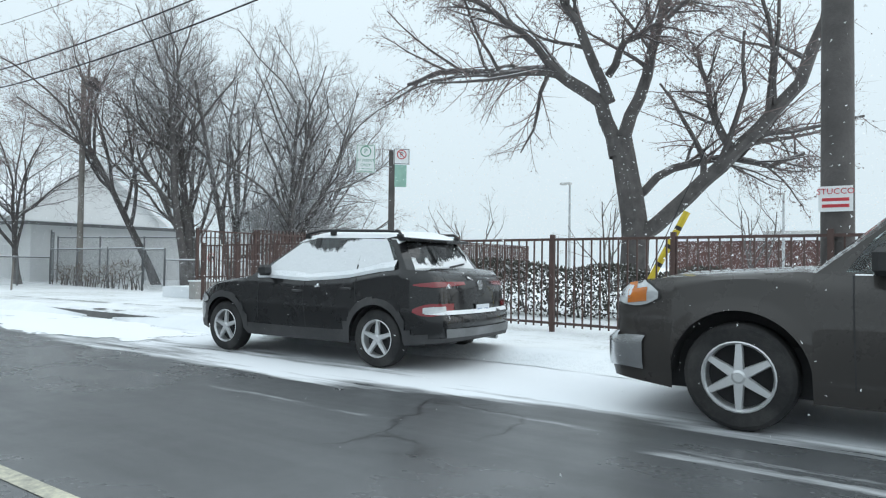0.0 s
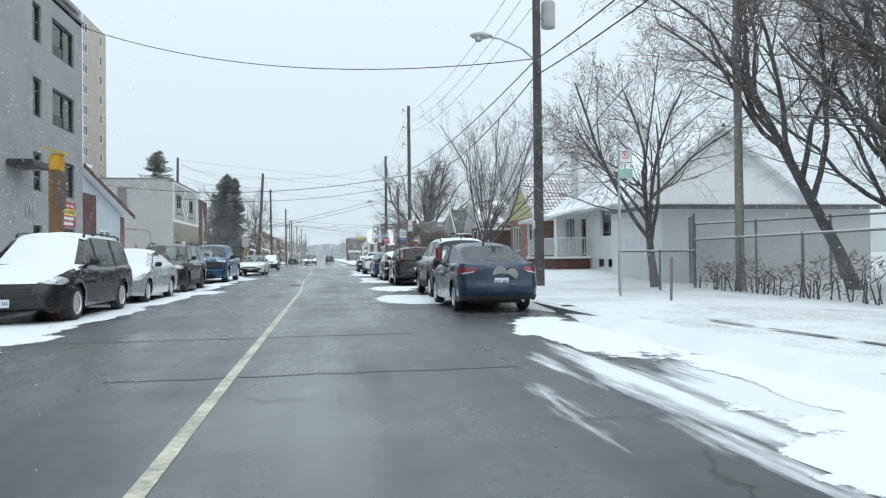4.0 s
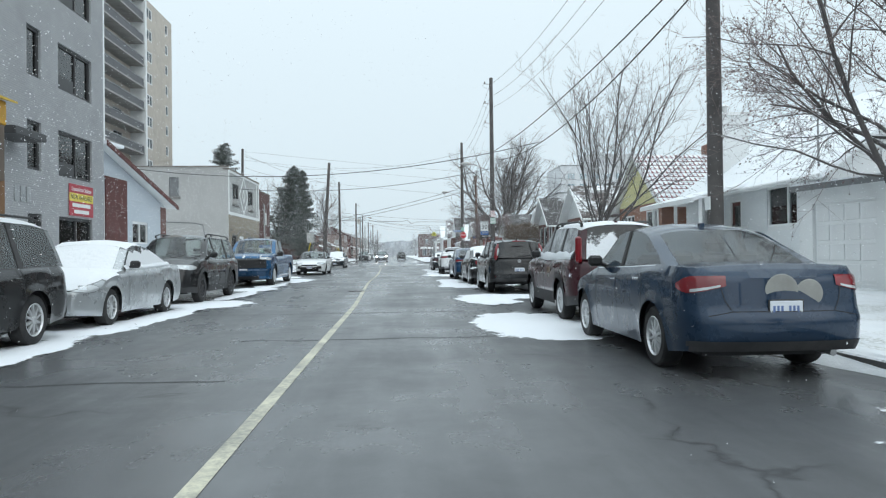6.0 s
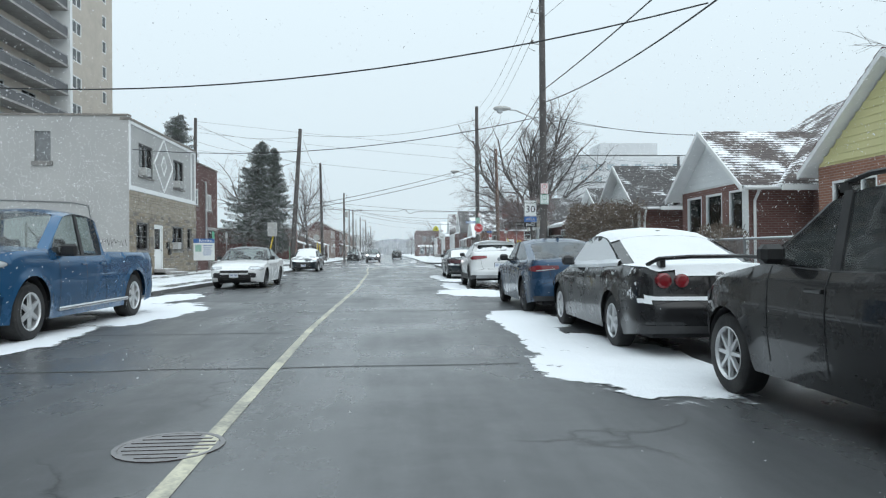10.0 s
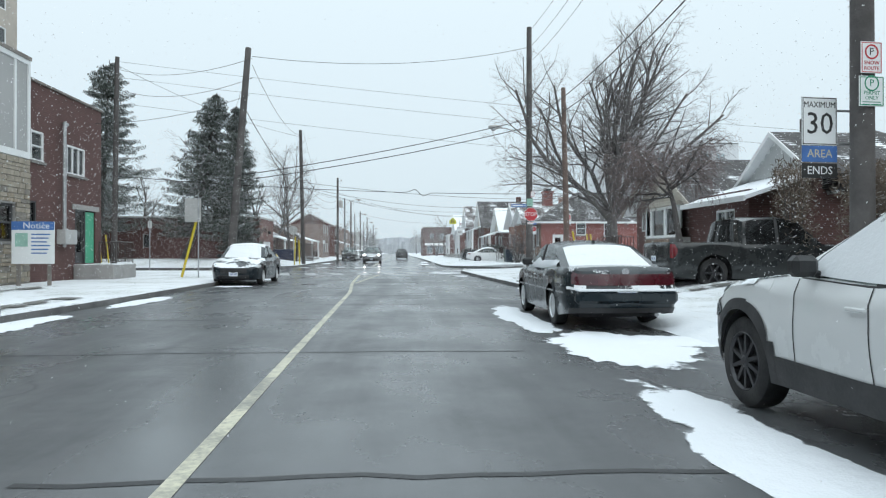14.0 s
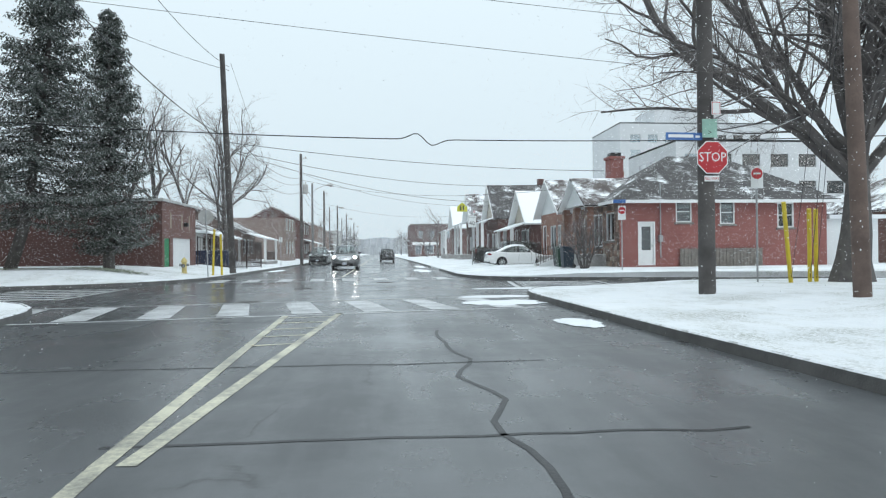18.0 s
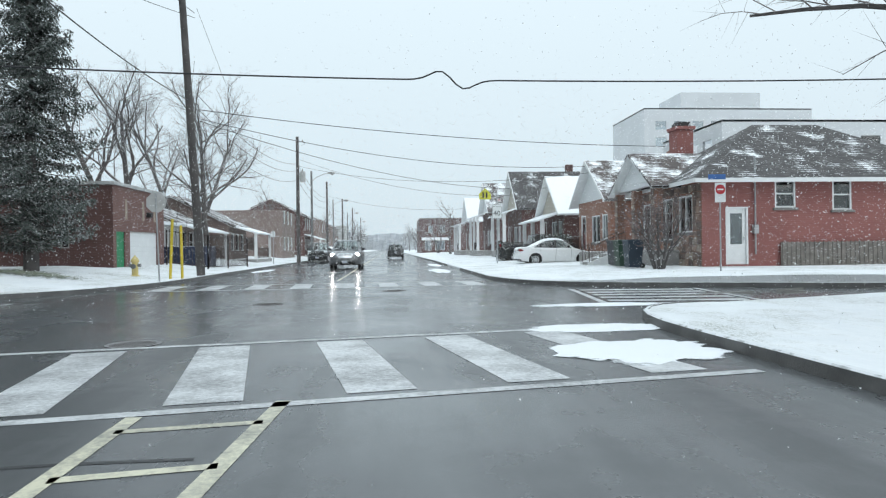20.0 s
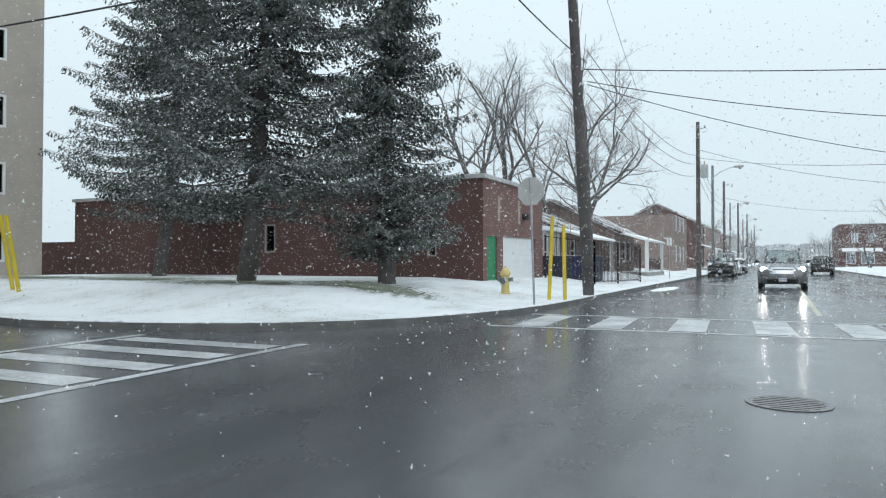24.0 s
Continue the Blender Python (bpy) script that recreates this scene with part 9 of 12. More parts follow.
# split-stone facing, laid in courses
STONES = [M("split_stone_%d" % i, c, 0.9, var=0.25, scale=4, bump=0.5) for i, c in enumerate(((0.27, 0.235, 0.19), (0.33, 0.29, 0.235), (0.22, 0.20, 0.175), (0.30, 0.25, 0.19)))]
facing = wpart("stone_facing", span("y", XS, -1, Y0, Y1, 0.1, 0.2, -0.03, 0), STONES[2], h)
rr = random.Random(11)
z, smesh, count = 0.2, {}, 0
rest = Geo()
while z < ZBAND - 0.08:
    hgt = rr.choice((0.13, 0.16, 0.19))
    hgt = min(hgt, ZBAND - 0.03 - z)
    y = Y0
    while y < Y1 - 0.03:
        ln = min(rr.uniform(0.3, 0.85), Y1 - y)
        y1 = y + ln
        spans = [(y, y1)]
        for k in low:
            if k[2] - 0.02 < z + hgt and k[3] > z + 0.02:
                spans = [r for q in spans for r in ((q[0], min(q[1], k[0])), (max(q[0], k[1]), q[1])) if r[1] - r[0] > 0.06]
        for a, b in spans:
            g = span("y", XS, -1, a + 0.007, b - 0.007, z + 0.007, z + hgt - 0.007, -0.035 - rr.uniform(0, 0.025), 0, b=0.012)
            if count < 300 and z < 3.3:
                wpart("stone", g, STONES[rr.randrange(4)], facing)
                count += 1
            else:
                rest.add(g.v, g.f)
        y = y1
    z += hgt
wpart("upper_masonry", rest, STONES[1], facing)["kind"] = "stuff"
step_flight(h, -9.0, -10.2, 74.0, 75.9, 0.1, 0.45, 2, CONCRETE_SNOW)
wpart("conduit", Geo().tube([(-20, Y0 - 0.04, 3.95), (-15.5, Y0 - 0.04, 3.85), (-13.0, Y0 - 0.04, 3.75), (-12.2, Y0 - 0.04, 3.6), (-12.0, Y0 - 0.04, 2.5)], 0.03, 6), DULL_STEEL, h)
for k in range(7):
    a = -11.6 + k * 0.17
    wpart("paint_scrawl", Geo().tube([(a, Y0 - 0.004, 1.75 + 0.10 * math.sin(k * 2.3)), (a + 0.08, Y0 - 0.004, 1.98 + 0.07 * math.sin(k)), (a + 0.16, Y0 - 0.004, 1.72 + 0.12 * math.cos(k * 1.7))], 0.014, 4), SIGN_BLACK, h)

# ---- dark brick two-storey building next door
h = thing("brick_building", Matrix.Translation((-18, 85, 0.1)), "dark red brick two-storey building with green storm door", "building")
hs = [(82.15, 83.0, 4.43, 5.5), (84.7, 86.2, 4.24, 5.37), (85.35, 87.15, 0.75, 2.9), (81.95, 82.5, 2.1, 3.0)]
wall(h, "y", -10.45, -1, 81.77, 87.7, 0, 7.2, DARK_BRICK, hs, th=0.3)
wall(h, "x", 87.7, -1, -30, -10.45, 0, 7.2, DARK_BRICK, th=0.3)
wpart("flat_roof", Geo().box(-30, -10.6, 81.8, 87.5, 6.9, 7.05), SNOW, h)
wpart("coping", Geo().box(-10.8, -10.38, 81.77, 87.75, 7.2, 7.28), GREY_WOOD, h)
window(h, "y", -10.45, -1, *hs[0], rows=2, sill=STONE_SILL, curtain=(0, 1))
window(h, "y", -10.45, -1, *hs[1], cols=3, sill=STONE_SILL, curtain=(0, 0.4))
window(h, "y", -10.45, -1, *hs[3], frame=GREY_FRAME)
wpart("lintel", span("y", -10.45, -1, 85.1, 87.4, 2.9, 3.1, -0.05, 0.1), CONCRETE, h)
door(h, "y", -10.45, -1, 85.35, 86.2, 0.75, 2.9, GREY_FRAME, (1.2, 2.7), GREY_FRAME)
wpart("storm_panel", span("y", -10.45, -1, 86.2, 87.1, 0.75, 2.85, 0.05, 0.09), M("bright_green_panel", (0.06, 0.38, 0.22), 0.4, var=0.1, bump=0), h, "bright green door panel")
wpart("stoop", Geo().box(-10.45, -8.9, 85.2, 87.5, 0.0, 0.72, 0.03), CONCRETE_SNOW, h)
railing(h, (-9.0, 85.2, 0.72), (-9.0, 87.4, 0.72), 0.9, IRON, 0.14, 0.012)
railing(h, (-10.4, 87.4, 0.72), (-9.0, 87.4, 0.72), 0.9, IRON, 0.14, 0.012)
wpart("downpipe", Geo().tube([(-10.25, 84.1, 1.4), (-10.25, 84.1, 5.9), (-10.35, 84.3, 6.1), (-10.4, 84.6, 6.1)], 0.07, 8), STEEL, h)
wpart("meter_box", Geo().box(-10.45, -10.1, 83.9, 84.8, 1.5, 2.05, 0.02), AC_GREY, h)
nb = thing("notice_board", pose(-9.3, 80.1, 0.13, 0, 0, 8), "white and blue public notice board on wooden legs", "sign")
for s in (-0.45, 0.45):
    part("leg", Geo().box(s - 0.05, s + 0.05, 0.03, 0.12, -0.1, 1.2), GREY_WOOD, nb)
part("board", Geo().box(-0.62, 0.62, -0.02, 0.03, 0.70, 2.05, 0.005), SIGN_WHITE, nb)
part("header", Geo().box(-0.62, 0.62, -0.026, -0.018, 1.78, 2.05), SIGN_BLUE, nb)
lettering(nb, "Notice", 0.28, pose(0.1, -0.03, 1.91, 90), SIGN_WHITE)
for k in range(6):
    part("text_bar", Geo().box(-0.05, 0.5 - 0.05 * (k % 3), -0.024, -0.018, 1.62 - k * 0.12, 1.66 - k * 0.12), SIGN_BLUE, nb)
part("picture_bar", Geo().box(-0.52, -0.15, -0.024, -0.018, 1.25, 1.68), SIGN_MINT, nb)

# ---- long low brick building at the corner
h = thing("brick_garage_building", Matrix.Translation((-20, 124, 0.2)), "long single-storey brown brick building with garage and green door", "building")
hs = [(119.95, 120.95, 0.2, 2.15), (121.55, 125.4, 0.2, 2.2)]
wall(h, "y", -10.3, -1, 119.6, 126.4, 0, 4.25, RED_BRICK, hs, th=0.3)
wall(h, "x", 119.6, 1, -33, -10.302, 0, 4.25, DARK_BRICK, [(-12.6, -12.2, 1.4, 2.8), (-20.5, -19.9, 1.6, 2.8)], th=0.3)
wall(h, "x", 126.4, -1, -33, -10.3, 0, 4.25, DARK_BRICK, th=0.3)
wall(h, "y", -33, 1, 119.6, 126.4, 0, 4.25, DARK_BRICK, th=0.3)
wpart("flat_roof", Geo().box(-33, -10.5, 119.8, 126.2, 4.0, 4.12), SNOW, h)
wpart("coping", Geo().box(-33.1, -10.2, 119.5, 119.9, 4.25, 4.40).box(-10.6, -10.2, 119.9, 126.5, 4.25, 4.40), M("pale_metal_coping", (0.5, 0.51, 0.51), 0.5, 0.3), h)
wpart("green_door", span("y", -10.3, -1, 119.95, 120.95, 0.2, 2.15, 0.06, 0.11), GREEN_DOOR, h, "green steel door")
gd = wpart("garage_door", span("y", -10.3, -1, 121.55, 125.4, 0.2, 2.2, 0.10, 0.15), WHITE_TRIM, h, "white roller garage door")
for k in range(8):
    wpart("slat", span("y", -10.3, -1, 121.6, 125.35, 0.24 + k * 0.245, 0.45 + k * 0.245, 0.085, 0.10, b=0.01), WHITE_TRIM, gd)
for y in (121.0, 123.2, 124.8):
    wpart("recessed_strip", span("y", -10.3, -1, y, y + 0.25, 2.75, 3.7, -0.012, 0.0), M("pale_brick_strip", (0.36, 0.30, 0.24), 0.85), h)
wpart("wall_lamp", Geo().box(-10.3, -10.05, 123.7, 124.0, 2.95, 3.2, 0.03), BLACK, h)
for a, b in ((-12.6, -12.2), (-20.5, -19.9)):
    window(h, "x", 119.6, 1, a, b, 1.4 if a > -15 else 1.6, 2.8, frame=CONCRETE, fw=0.06)
wl_ = wall(h, "x", 119.9, 1, -52, -33, 0, 2.25, DARK_BRICK, th=0.3, name="yard_wall")

# ---- houses and shops farther up the left side
# brown brick greyed in its colour to imitate haze over distance
HAZED_BRICK = brick_mat("hazed_brown_brick", (0.20, 0.145, 0.13), (0.25, 0.18, 0.16), (0.27, 0.24, 0.22))


def far_left(y0, w, zh, label, m, pitched):
    h = thing("house", Matrix.Translation((-14, y0 + w / 2, 0)), label, "house", "buildings far along the street")
    holes = [(y0 + 0.8 + i * (w - 1.4) / 3, y0 + 1.9 + i * (w - 1.4) / 3, 1.2 + j * 2.8, 2.6 + j * 2.8) for i in range(3) for j in range(1 if zh < 5 else 2)]
    wall(h, "y", -9.2, -1, y0, y0 + w, 0, zh, m, holes)
    wall(h, "x", y0, 1, -18, -9.2, 0, zh, m, [(-13, -12, 1.2, 2.6)])
    wall(h, "x", y0 + w, -1, -18, -9.2, 0, zh, m)
    for k in holes:
        window(h, "y", -9.2, -1, *k, rows=2)
    if pitched:
        roof_plane(h, [(-8.6, y0 - 0.3, zh - 0.1), (-8.6, y0 + w + 0.3, zh - 0.1), (-13.6, y0 + w + 0.3, zh + 2.4), (-13.6, y0 - 0.3, zh + 2.4)], 0.12, SHINGLE)
        roof_plane(h, [(-18.6, y0 - 0.3, zh - 0.1), (-18.6, y0 + w + 0.3, zh - 0.1), (-13.6, y0 + w + 0.3, zh + 2.4), (-13.6, y0 - 0.3, zh + 2.4)], 0.12, SHINGLE)
        gable_wall(h, "x", y0, 1, -18, -9.2, zh, (-13.6, zh + 2.25), m)
        roof_plane(h, [(-6.9, y0 - 0.1, 2.6), (-6.9, y0 + w, 2.6), (-9.2, y0 + w, 3.3), (-9.2, y0 - 0.1, 3.3)], 0.1, SHINGLE_SNOW, "porch_roof")
        for y in (y0 + 0.2, y0 + w - 0.2):
            wpart("porch_post", Geo().box(-7.25, -7.05, y - 0.1, y + 0.1, 0.1, 2.6), WHITE_TRIM, h)
        railing(h, (-7.2, y0 + 0.2, 0.5), (-7.2, y0 + w - 0.2, 0.5), 0.9, IRON, 0.2, 0.012)
        wpart("porch", Geo().box(-9.2, -7.0, y0, y0 + w, 0, 0.5), CONCRETE_SNOW, h)
    else:
        wpart("flat_roof", Geo().box(-18, -9.3, y0 + 0.1, y0 + w - 0.1, zh - 0.2, zh - 0.05), SNOW, h)
    return h


h = far_left(133.5, 7.0, 3.2, "low dark house with snowy roof and porch", HAZED_BRICK, True)
h.matrix_basis = Matrix.Translation((-3.4, 1.0, 0)) @ h.matrix_basis
h = far_left(142.5, 6.5, 3.2, "low brown brick house with snowy porch roof", HAZED_BRICK, True)
h.matrix_basis = Matrix.Translation((-1.4, 0, 0)) @ h.matrix_basis
far_left(160, 9, 5.4, "flat-roofed brown brick building of two storeys", HAZED_BRICK, False)
far_left(178, 8, 5.6, "plain brick house with a pitched snowy roof", DARK_BRICK, True)
far_left(200, 12, 6.0, "flat-roofed brick building far along the road", HAZED_BRICK, False)
far_left(225, 10, 5.5, "plain brick house with a pitched snowy roof", HAZED_BRICK, True)
far_left(255, 14, 7.0, "flat-roofed grey building far along the road", STUCCO, False)


# ---- iron fence and blue container by the brick building
def picket_fence(pts, h, material, label, gap=0.14, post_every=2.6, z=None, t=0.016, group="", spear=False):
    f = thing("metal_fence", Matrix.Translation((pts[0][0], pts[0][1], 0)), label, "fence", group)
    for a, b in zip(pts, pts[1:]):
        a3, b3 = Vector((*a, (z if z is not None else gz(*a)))), Vector((*b, (z if z is not None else gz(*b))))
        L = (b3 - a3).length
        upv = Vector((0, 0, 1))
        for zz in (0.14, h - 0.05):
            d = (b3 - a3).normalized()
            s = d.cross(upv) * 0.02
            g = Geo()
            for e in (a3, b3):
                for sx, sz in ((-1, -0.02), (1, -0.02), (1, 0.02), (-1, 0.02)):
                    g.v.append(tuple(e + s * sx + upv * (zz + sz)))
            g.f = [(0, 1, 2, 3), (4, 5, 6, 7), (0, 1, 5, 4), (1, 2, 6, 5), (2, 3, 7, 6), (3, 0, 4, 7)]
            wpart("rail", g, material, f)
        n = max(1, round(L / post_every))
        for k in range(0 if a is pts[0] else 1, n + 1):
            p = a3.lerp(b3, k / n)
            wpart("post", Geo().box(p.x - 0.035, p.x + 0.035, p.y - 0.035, p.y + 0.035, p.z - 0.1, p.z + h + 0.03), material, f)
        n = int(L / gap)
        for k in range(1, n):
            p = a3.lerp(b3, k / n)
            top = h + (0.10 if spear else 0.0)
            wpart("picket", Geo().box(p.x - t / 2, p.x + t / 2, p.y - t / 2, p.y + t / 2, p.z + 0.08, p.z + top - 0.03), material, f)
    return f


picket_fence([(-8.0, 126.6), (-7.6, 129.5), (-7.2, 133.0)], 1.9, IRON, "black iron spear fence along the pavement", 0.17, 2.4, t=0.024, spear=True)
picket_fence([(-10.2, 126.5), (-8.0, 126.6)], 1.9, IRON, "black iron spear fence beside the brick building", 0.17, 2.4, t=0.024, spear=True)
bx = thing("storage_container", Matrix.Translation((-10.0, 129.5, 0.2)), "dark blue metal container behind the fence", "container")
part("box", Geo().box(-1.4, 1.4, -1.2, 1.2, 0, 1.3, 0.03), M("dark_blue_steel", (0.02, 0.03, 0.07), 0.5, snow=0.7), bx)
sh = thing("shed", Matrix.Translation((-14.5, 131, 0)), "low grey shed with snow on its roof", "shed")
part("shell", Geo().box(-3, 3, -2, 2, 0, 2.8), STUCCO, sh)
part("shed_roof", Geo().box(-3.3, 3.3, -2.3, 2.3, 2.8, 3.0, 0.02), SNOW, sh)

# ---- poles, lamps, cables
CERAMIC = M("grey_insulator", (0.30, 0.29, 0.28), 0.35, bump=0)


def utility_pole(x, y, top, r, label, material=WOOD_POLE, base_z=None, dx=0.0, dy=0.0, insulators=(), transformer=None, crossarm=None, lamp=None, group="wooden utility poles"):
    """A tapered timber pole; top is its height, dx and dy its lean at the top."""
    z0 = gz(x, y) if base_z is None else base_z
    p = thing("utility_pole", Matrix.Translation((x, y, z0)), label, "utility pole", group)
    H = top - z0
    at = lambda z: (dx * z / H, dy * z / H, z)
    part("pole", Geo().tube([at(-0.2), at(H * 0.3), at(H * 0.65), at(H)], [r, r * 0.94, r * 0.84, r * 0.72], 14), material, p, smooth=True)
    for z, side in insulators:
        q = at(z - z0)
        b = part("bracket", Geo().tube([q, (q[0] + side * 0.45, q[1], q[2] + 0.08)], 0.022, 6), STEEL, p)
        part("insulator", Geo().lathe([(0.03, 0.0), (0.07, 0.03), (0.04, 0.06), (0.07, 0.09), (0.04, 0.12), (0.07, 0.15), (0.02, 0.19)], "z", 10, (q[0] + side * 0.45, q[1], q[2] + 0.05)), CERAMIC, b)
        part("jumper_wire", Geo().tube([(q[0] + side * 0.45, q[1], q[2] + 0.22), (q[0] + side * 0.62, q[1] + 0.1, q[2] - 0.1), (q[0] + side * 0.3, q[1] + 0.1, q[2] - 0.25)], 0.012, 4), CABLE, b)
    if transformer:
        q = at(transformer - z0)
        t = part("transformer", Geo().lathe([(0.24, 0), (0.25, 0.05), (0.25, 0.85), (0.20, 0.92), (0.001, 0.95)], "z", 18, (q[0] + 0.42, q[1] - 0.05, q[2])), AC_GREY, p, smooth=True)
        part("bushing", Geo().tube([(q[0] + 0.42, q[1] - 0.05, q[2] + 0.9), (q[0] + 0.42, q[1] - 0.05, q[2] + 1.15)], 0.04, 8), CERAMIC, t)
        part("mount", Geo().box(q[0] + 0.1, q[0] + 0.25, q[1] - 0.08, q[1] + 0.08, q[2] + 0.3, q[2] + 0.5), STEEL, t)
    for z in (crossarm or ()):
        q = at(z - z0)
        part("crossarm", Geo().box(q[0] - 0.9, q[0] + 0.9, q[1] - 0.16, q[1] - 0.06, q[2] - 0.06, q[2] + 0.06, 0.01), material, p)
    if lamp:
        z, reach, side = lamp
        q = at(z - z0)
        a = part("lamp_arm", Geo().tube([(q[0], q[1], q[2] - 0.5), (q[0] + side * reach * 0.3, q[1], q[2] - 0.05), (q[0] + side * reach * 0.7, q[1], q[2] + 0.25), (q[0] + side * reach, q[1], q[2] + 0.30)], 0.03, 8), STEEL, p)
        hx = q[0] + side * reach
        part("lamp_head", Geo().lathe([(0.03, 0.30), (0.10, 0.2), (0.16, 0.0), (0.17, -0.22), (0.12, -0.42), (0.03, -0.5)], "x", 12).moved(Matrix.Translation((hx, q[1], q[2] + 0.33)) @ Matrix.Scale(side * -1, 4, (1, 0, 0)) @ Matrix.Scale(0.75, 4, (0, 0, 1))), AC_GREY, a, smooth=True)
        part("lens", Geo().lathe([(0.15, 0.0), (0.13, -0.10), (0.06, -0.15), (0.001, -0.16)], "z", 14, (hx + side * 0.2, q[1], q[2] + 0.26)), CLEAR_LENS, a, smooth=True)
    return p


def cable(a, b, sag, r=0.012, n=18, label="thin black overhead cable slung between poles", wob=0.0):
    a, b = Vector(a), Vector(b)
    pts = []
    for k in range(n + 1):
        t = k / n
        p = a.lerp(b, t)
        p.z -= 4 * sag * t * (1 - t)
        pts.append(p)
    return tagged(part("overhead_cable", Geo().tube(pts, r, 5), CABLE), label, "cable", "overhead cables")


A = utility_pole(9.9, 34.16, 11.9, 0.18, "tall wooden utility pole with transformer and street lamp", insulators=((11.6, -1), (10.7, -1)), transformer=9.25, lamp=(8.55, 1.9, -1))
part("plate", Geo().box(-0.2, -0.175, -0.12, 0.12, 2.0, 2.3), SIGN_WHITE, A)
utility_pole(9.22, 67.3, 13.8, 0.17, "tall wooden utility pole with insulators and street lamp", insulators=((13.3, -1), (11.9, -1), (10.5, -1)), lamp=(7.3, 1.75, -1))
utility_pole(9.55, 95.0, 13.7, 0.19, "tall wooden utility pole carrying a stop sign", lamp=(7.8, 1.8, -1), crossarm=())
utility_pole(10.87, 91.7, 9.6, 0.155, "short reddish wooden pole with split bark and guy guards", BROWN_POLE, dx=-0.15, dy=0.2)
utility_pole(-5.2, 88.4, 10.8, 0.19, "leaning wooden utility pole at the street corner", dx=0.45, dy=1.7)
utility_pole(-17.5, 106.2, 14.8, 0.20, "tall wooden utility pole behind the spruces", dx=0.2)
utility_pole(-6.2, 118.6, 11.6, 0.18, "leaning wooden utility pole beside the crossing", dx=0.1, dy=-2.6)
utility_pole(-5.8, 147.0, 10.9, 0.17, "wooden utility pole with transformer", transformer=7.0, insulators=((10.4, 1),))
utility_pole(-5.5, 154.5, 8.8, 0.13, "grey street lamp pole", DULL_STEEL, lamp=(8.3, 1.8, 1), group="street lamps")
for y, hh in ((182, 10.5), (214, 10.5), (250, 11), (300, 11)):
    utility_pole(-6.6 - (y - 180) * 0.006, y, hh, 0.17, "wooden utility pole far along the street", insulators=((hh - 0.5, 1),))
for y in (190, 226, 270):
    utility_pole(-6.4 - (y - 180) * 0.006, y, 8.6, 0.12, "grey street lamp pole", DULL_STEEL, lamp=(8.2, 1.8, 1), group="street lamps")
pole0 = utility_pole(10.0, 0.95, 12.5, 0.20, "thick dark utility pole with a small flyer", insulators=((11.5, 1),))
fl = part("flyer", Geo().box(-0.235, -0.222, -0.19, 0.19, 1.80, 2.12), SIGN_WHITE, pole0, "white flyer with red lettering")
lettering(fl, "STUCCO", 0.105, pose(-0.24, 0, 2.05, 90, 0, -90), SIGN_RED)
for k in (1.95, 1.87):
    part("text_bar", Geo().box(-0.238, -0.232, -0.15, 0.15, k - 0.02, k + 0.02), SIGN_RED, fl)

# cables: along the right-hand poles, across the street, along the left-hand poles
for dz, r in ((13.3, 0.009), (12.4, 0.009), (11.6, 0.009)):
    cable((9.7, 34.16, dz - 1.7), (9.1, 67.3, dz), 0.9, r)
    cable((9.1, 66.9, dz), (9.4, 95.0, dz), 0.9, r)
    cable((10.2, 0.95, dz - 1.5), (9.7, 34.16, dz - 1.7), 1.0, r)
for dz, sg in ((9.45, 0.8), (8.9, 0.9)):
    cable((10.1, 0.95, dz - 0.6), (9.85, 34.16, dz - 1.35), sg, 0.022)
    cable((9.85, 34.16, dz - 1.35), (9.22, 67.3, dz - 1.0), 0.45 if dz > 9 else 1.16, 0.022)
    cable((9.22, 67.3, dz - 1.0), (9.55, 95.0, dz - 0.8), sg, 0.018)
cable((9.85, 34.16, 8.15), (-9.9, 48.4, 13.2), 1.1, 0.018)
cable((9.22, 67.3, 7.3), (-10.2, 71.2, 6.35), 0.75, 0.018)
cable((9.4, 51.44, 6.56), (-12.0, 56.0, 6.0), 1.0, 0.018)
cable((9.22, 67.3, 7.4), (15.0, 72.4, 4.8), 0.3, 0.012)
cable((9.22, 67.3, 7.4), (14.5, 60.0, 5.2), 0.3, 0.012)
cable((9.22, 67.3, 7.2), (26.0, 66.0, 6.8), 0.7, 0.010)
cable((9.55, 95.0, 12.6), (-4.4, 89.3, 10.2), 0.6, 0.012)
cable((9.5, 95.0, 8.6), (-4.95, 88.9, 4.66), 0.20, 0.020)
cable((9.5, 95.0, 8.15), (-4.95, 88.9, 4.42), 0.20, 0.020)
cable((-4.4, 89.3, 10.1), (-17.4, 106.2, 14.0), 0.6, 0.012)
cable((-4.4, 89.3, 9.2), (-17.4, 106.2, 12.6), 0.7, 0.012)
cable((-4.5, 89.2, 8.4), (-10.4, 87.0, 6.6), 0.3, 0.010)
cable((-4.4, 89.3, 9.8), (-6.3, 118.5, 11.6), 0.9, 0.012)
cable((-4.6, 89.1, 7.6), (-6.2, 118.5, 7.6), 0.8, 0.018)
cable((-17.4, 106.2, 14.3), (-6.3, 118.5, 11.4), 0.6, 0.012)
for z0, z1 in ((14.5, 10.2), (13.4, 9.0), (11.6, 7.0)):
    cable((-17.4, 106.2, z0), (32.0, 106.0, z1), 0.3, 0.010, 30)
utility_pole(32.0, 106.0, 11.0, 0.18, "wooden utility pole along the side street")
cable((-6.3, 118.5, 7.4), (16.0, 121.5, 6.2), 0.35, 0.016)
cable((-6.2, 118.5, 7.0), (14.2, 127.8, 6.0), 0.8, 0.014)
cable((-6.2, 118.5, 6.9), (14.0, 138.0, 5.6), 1.0, 0.014)
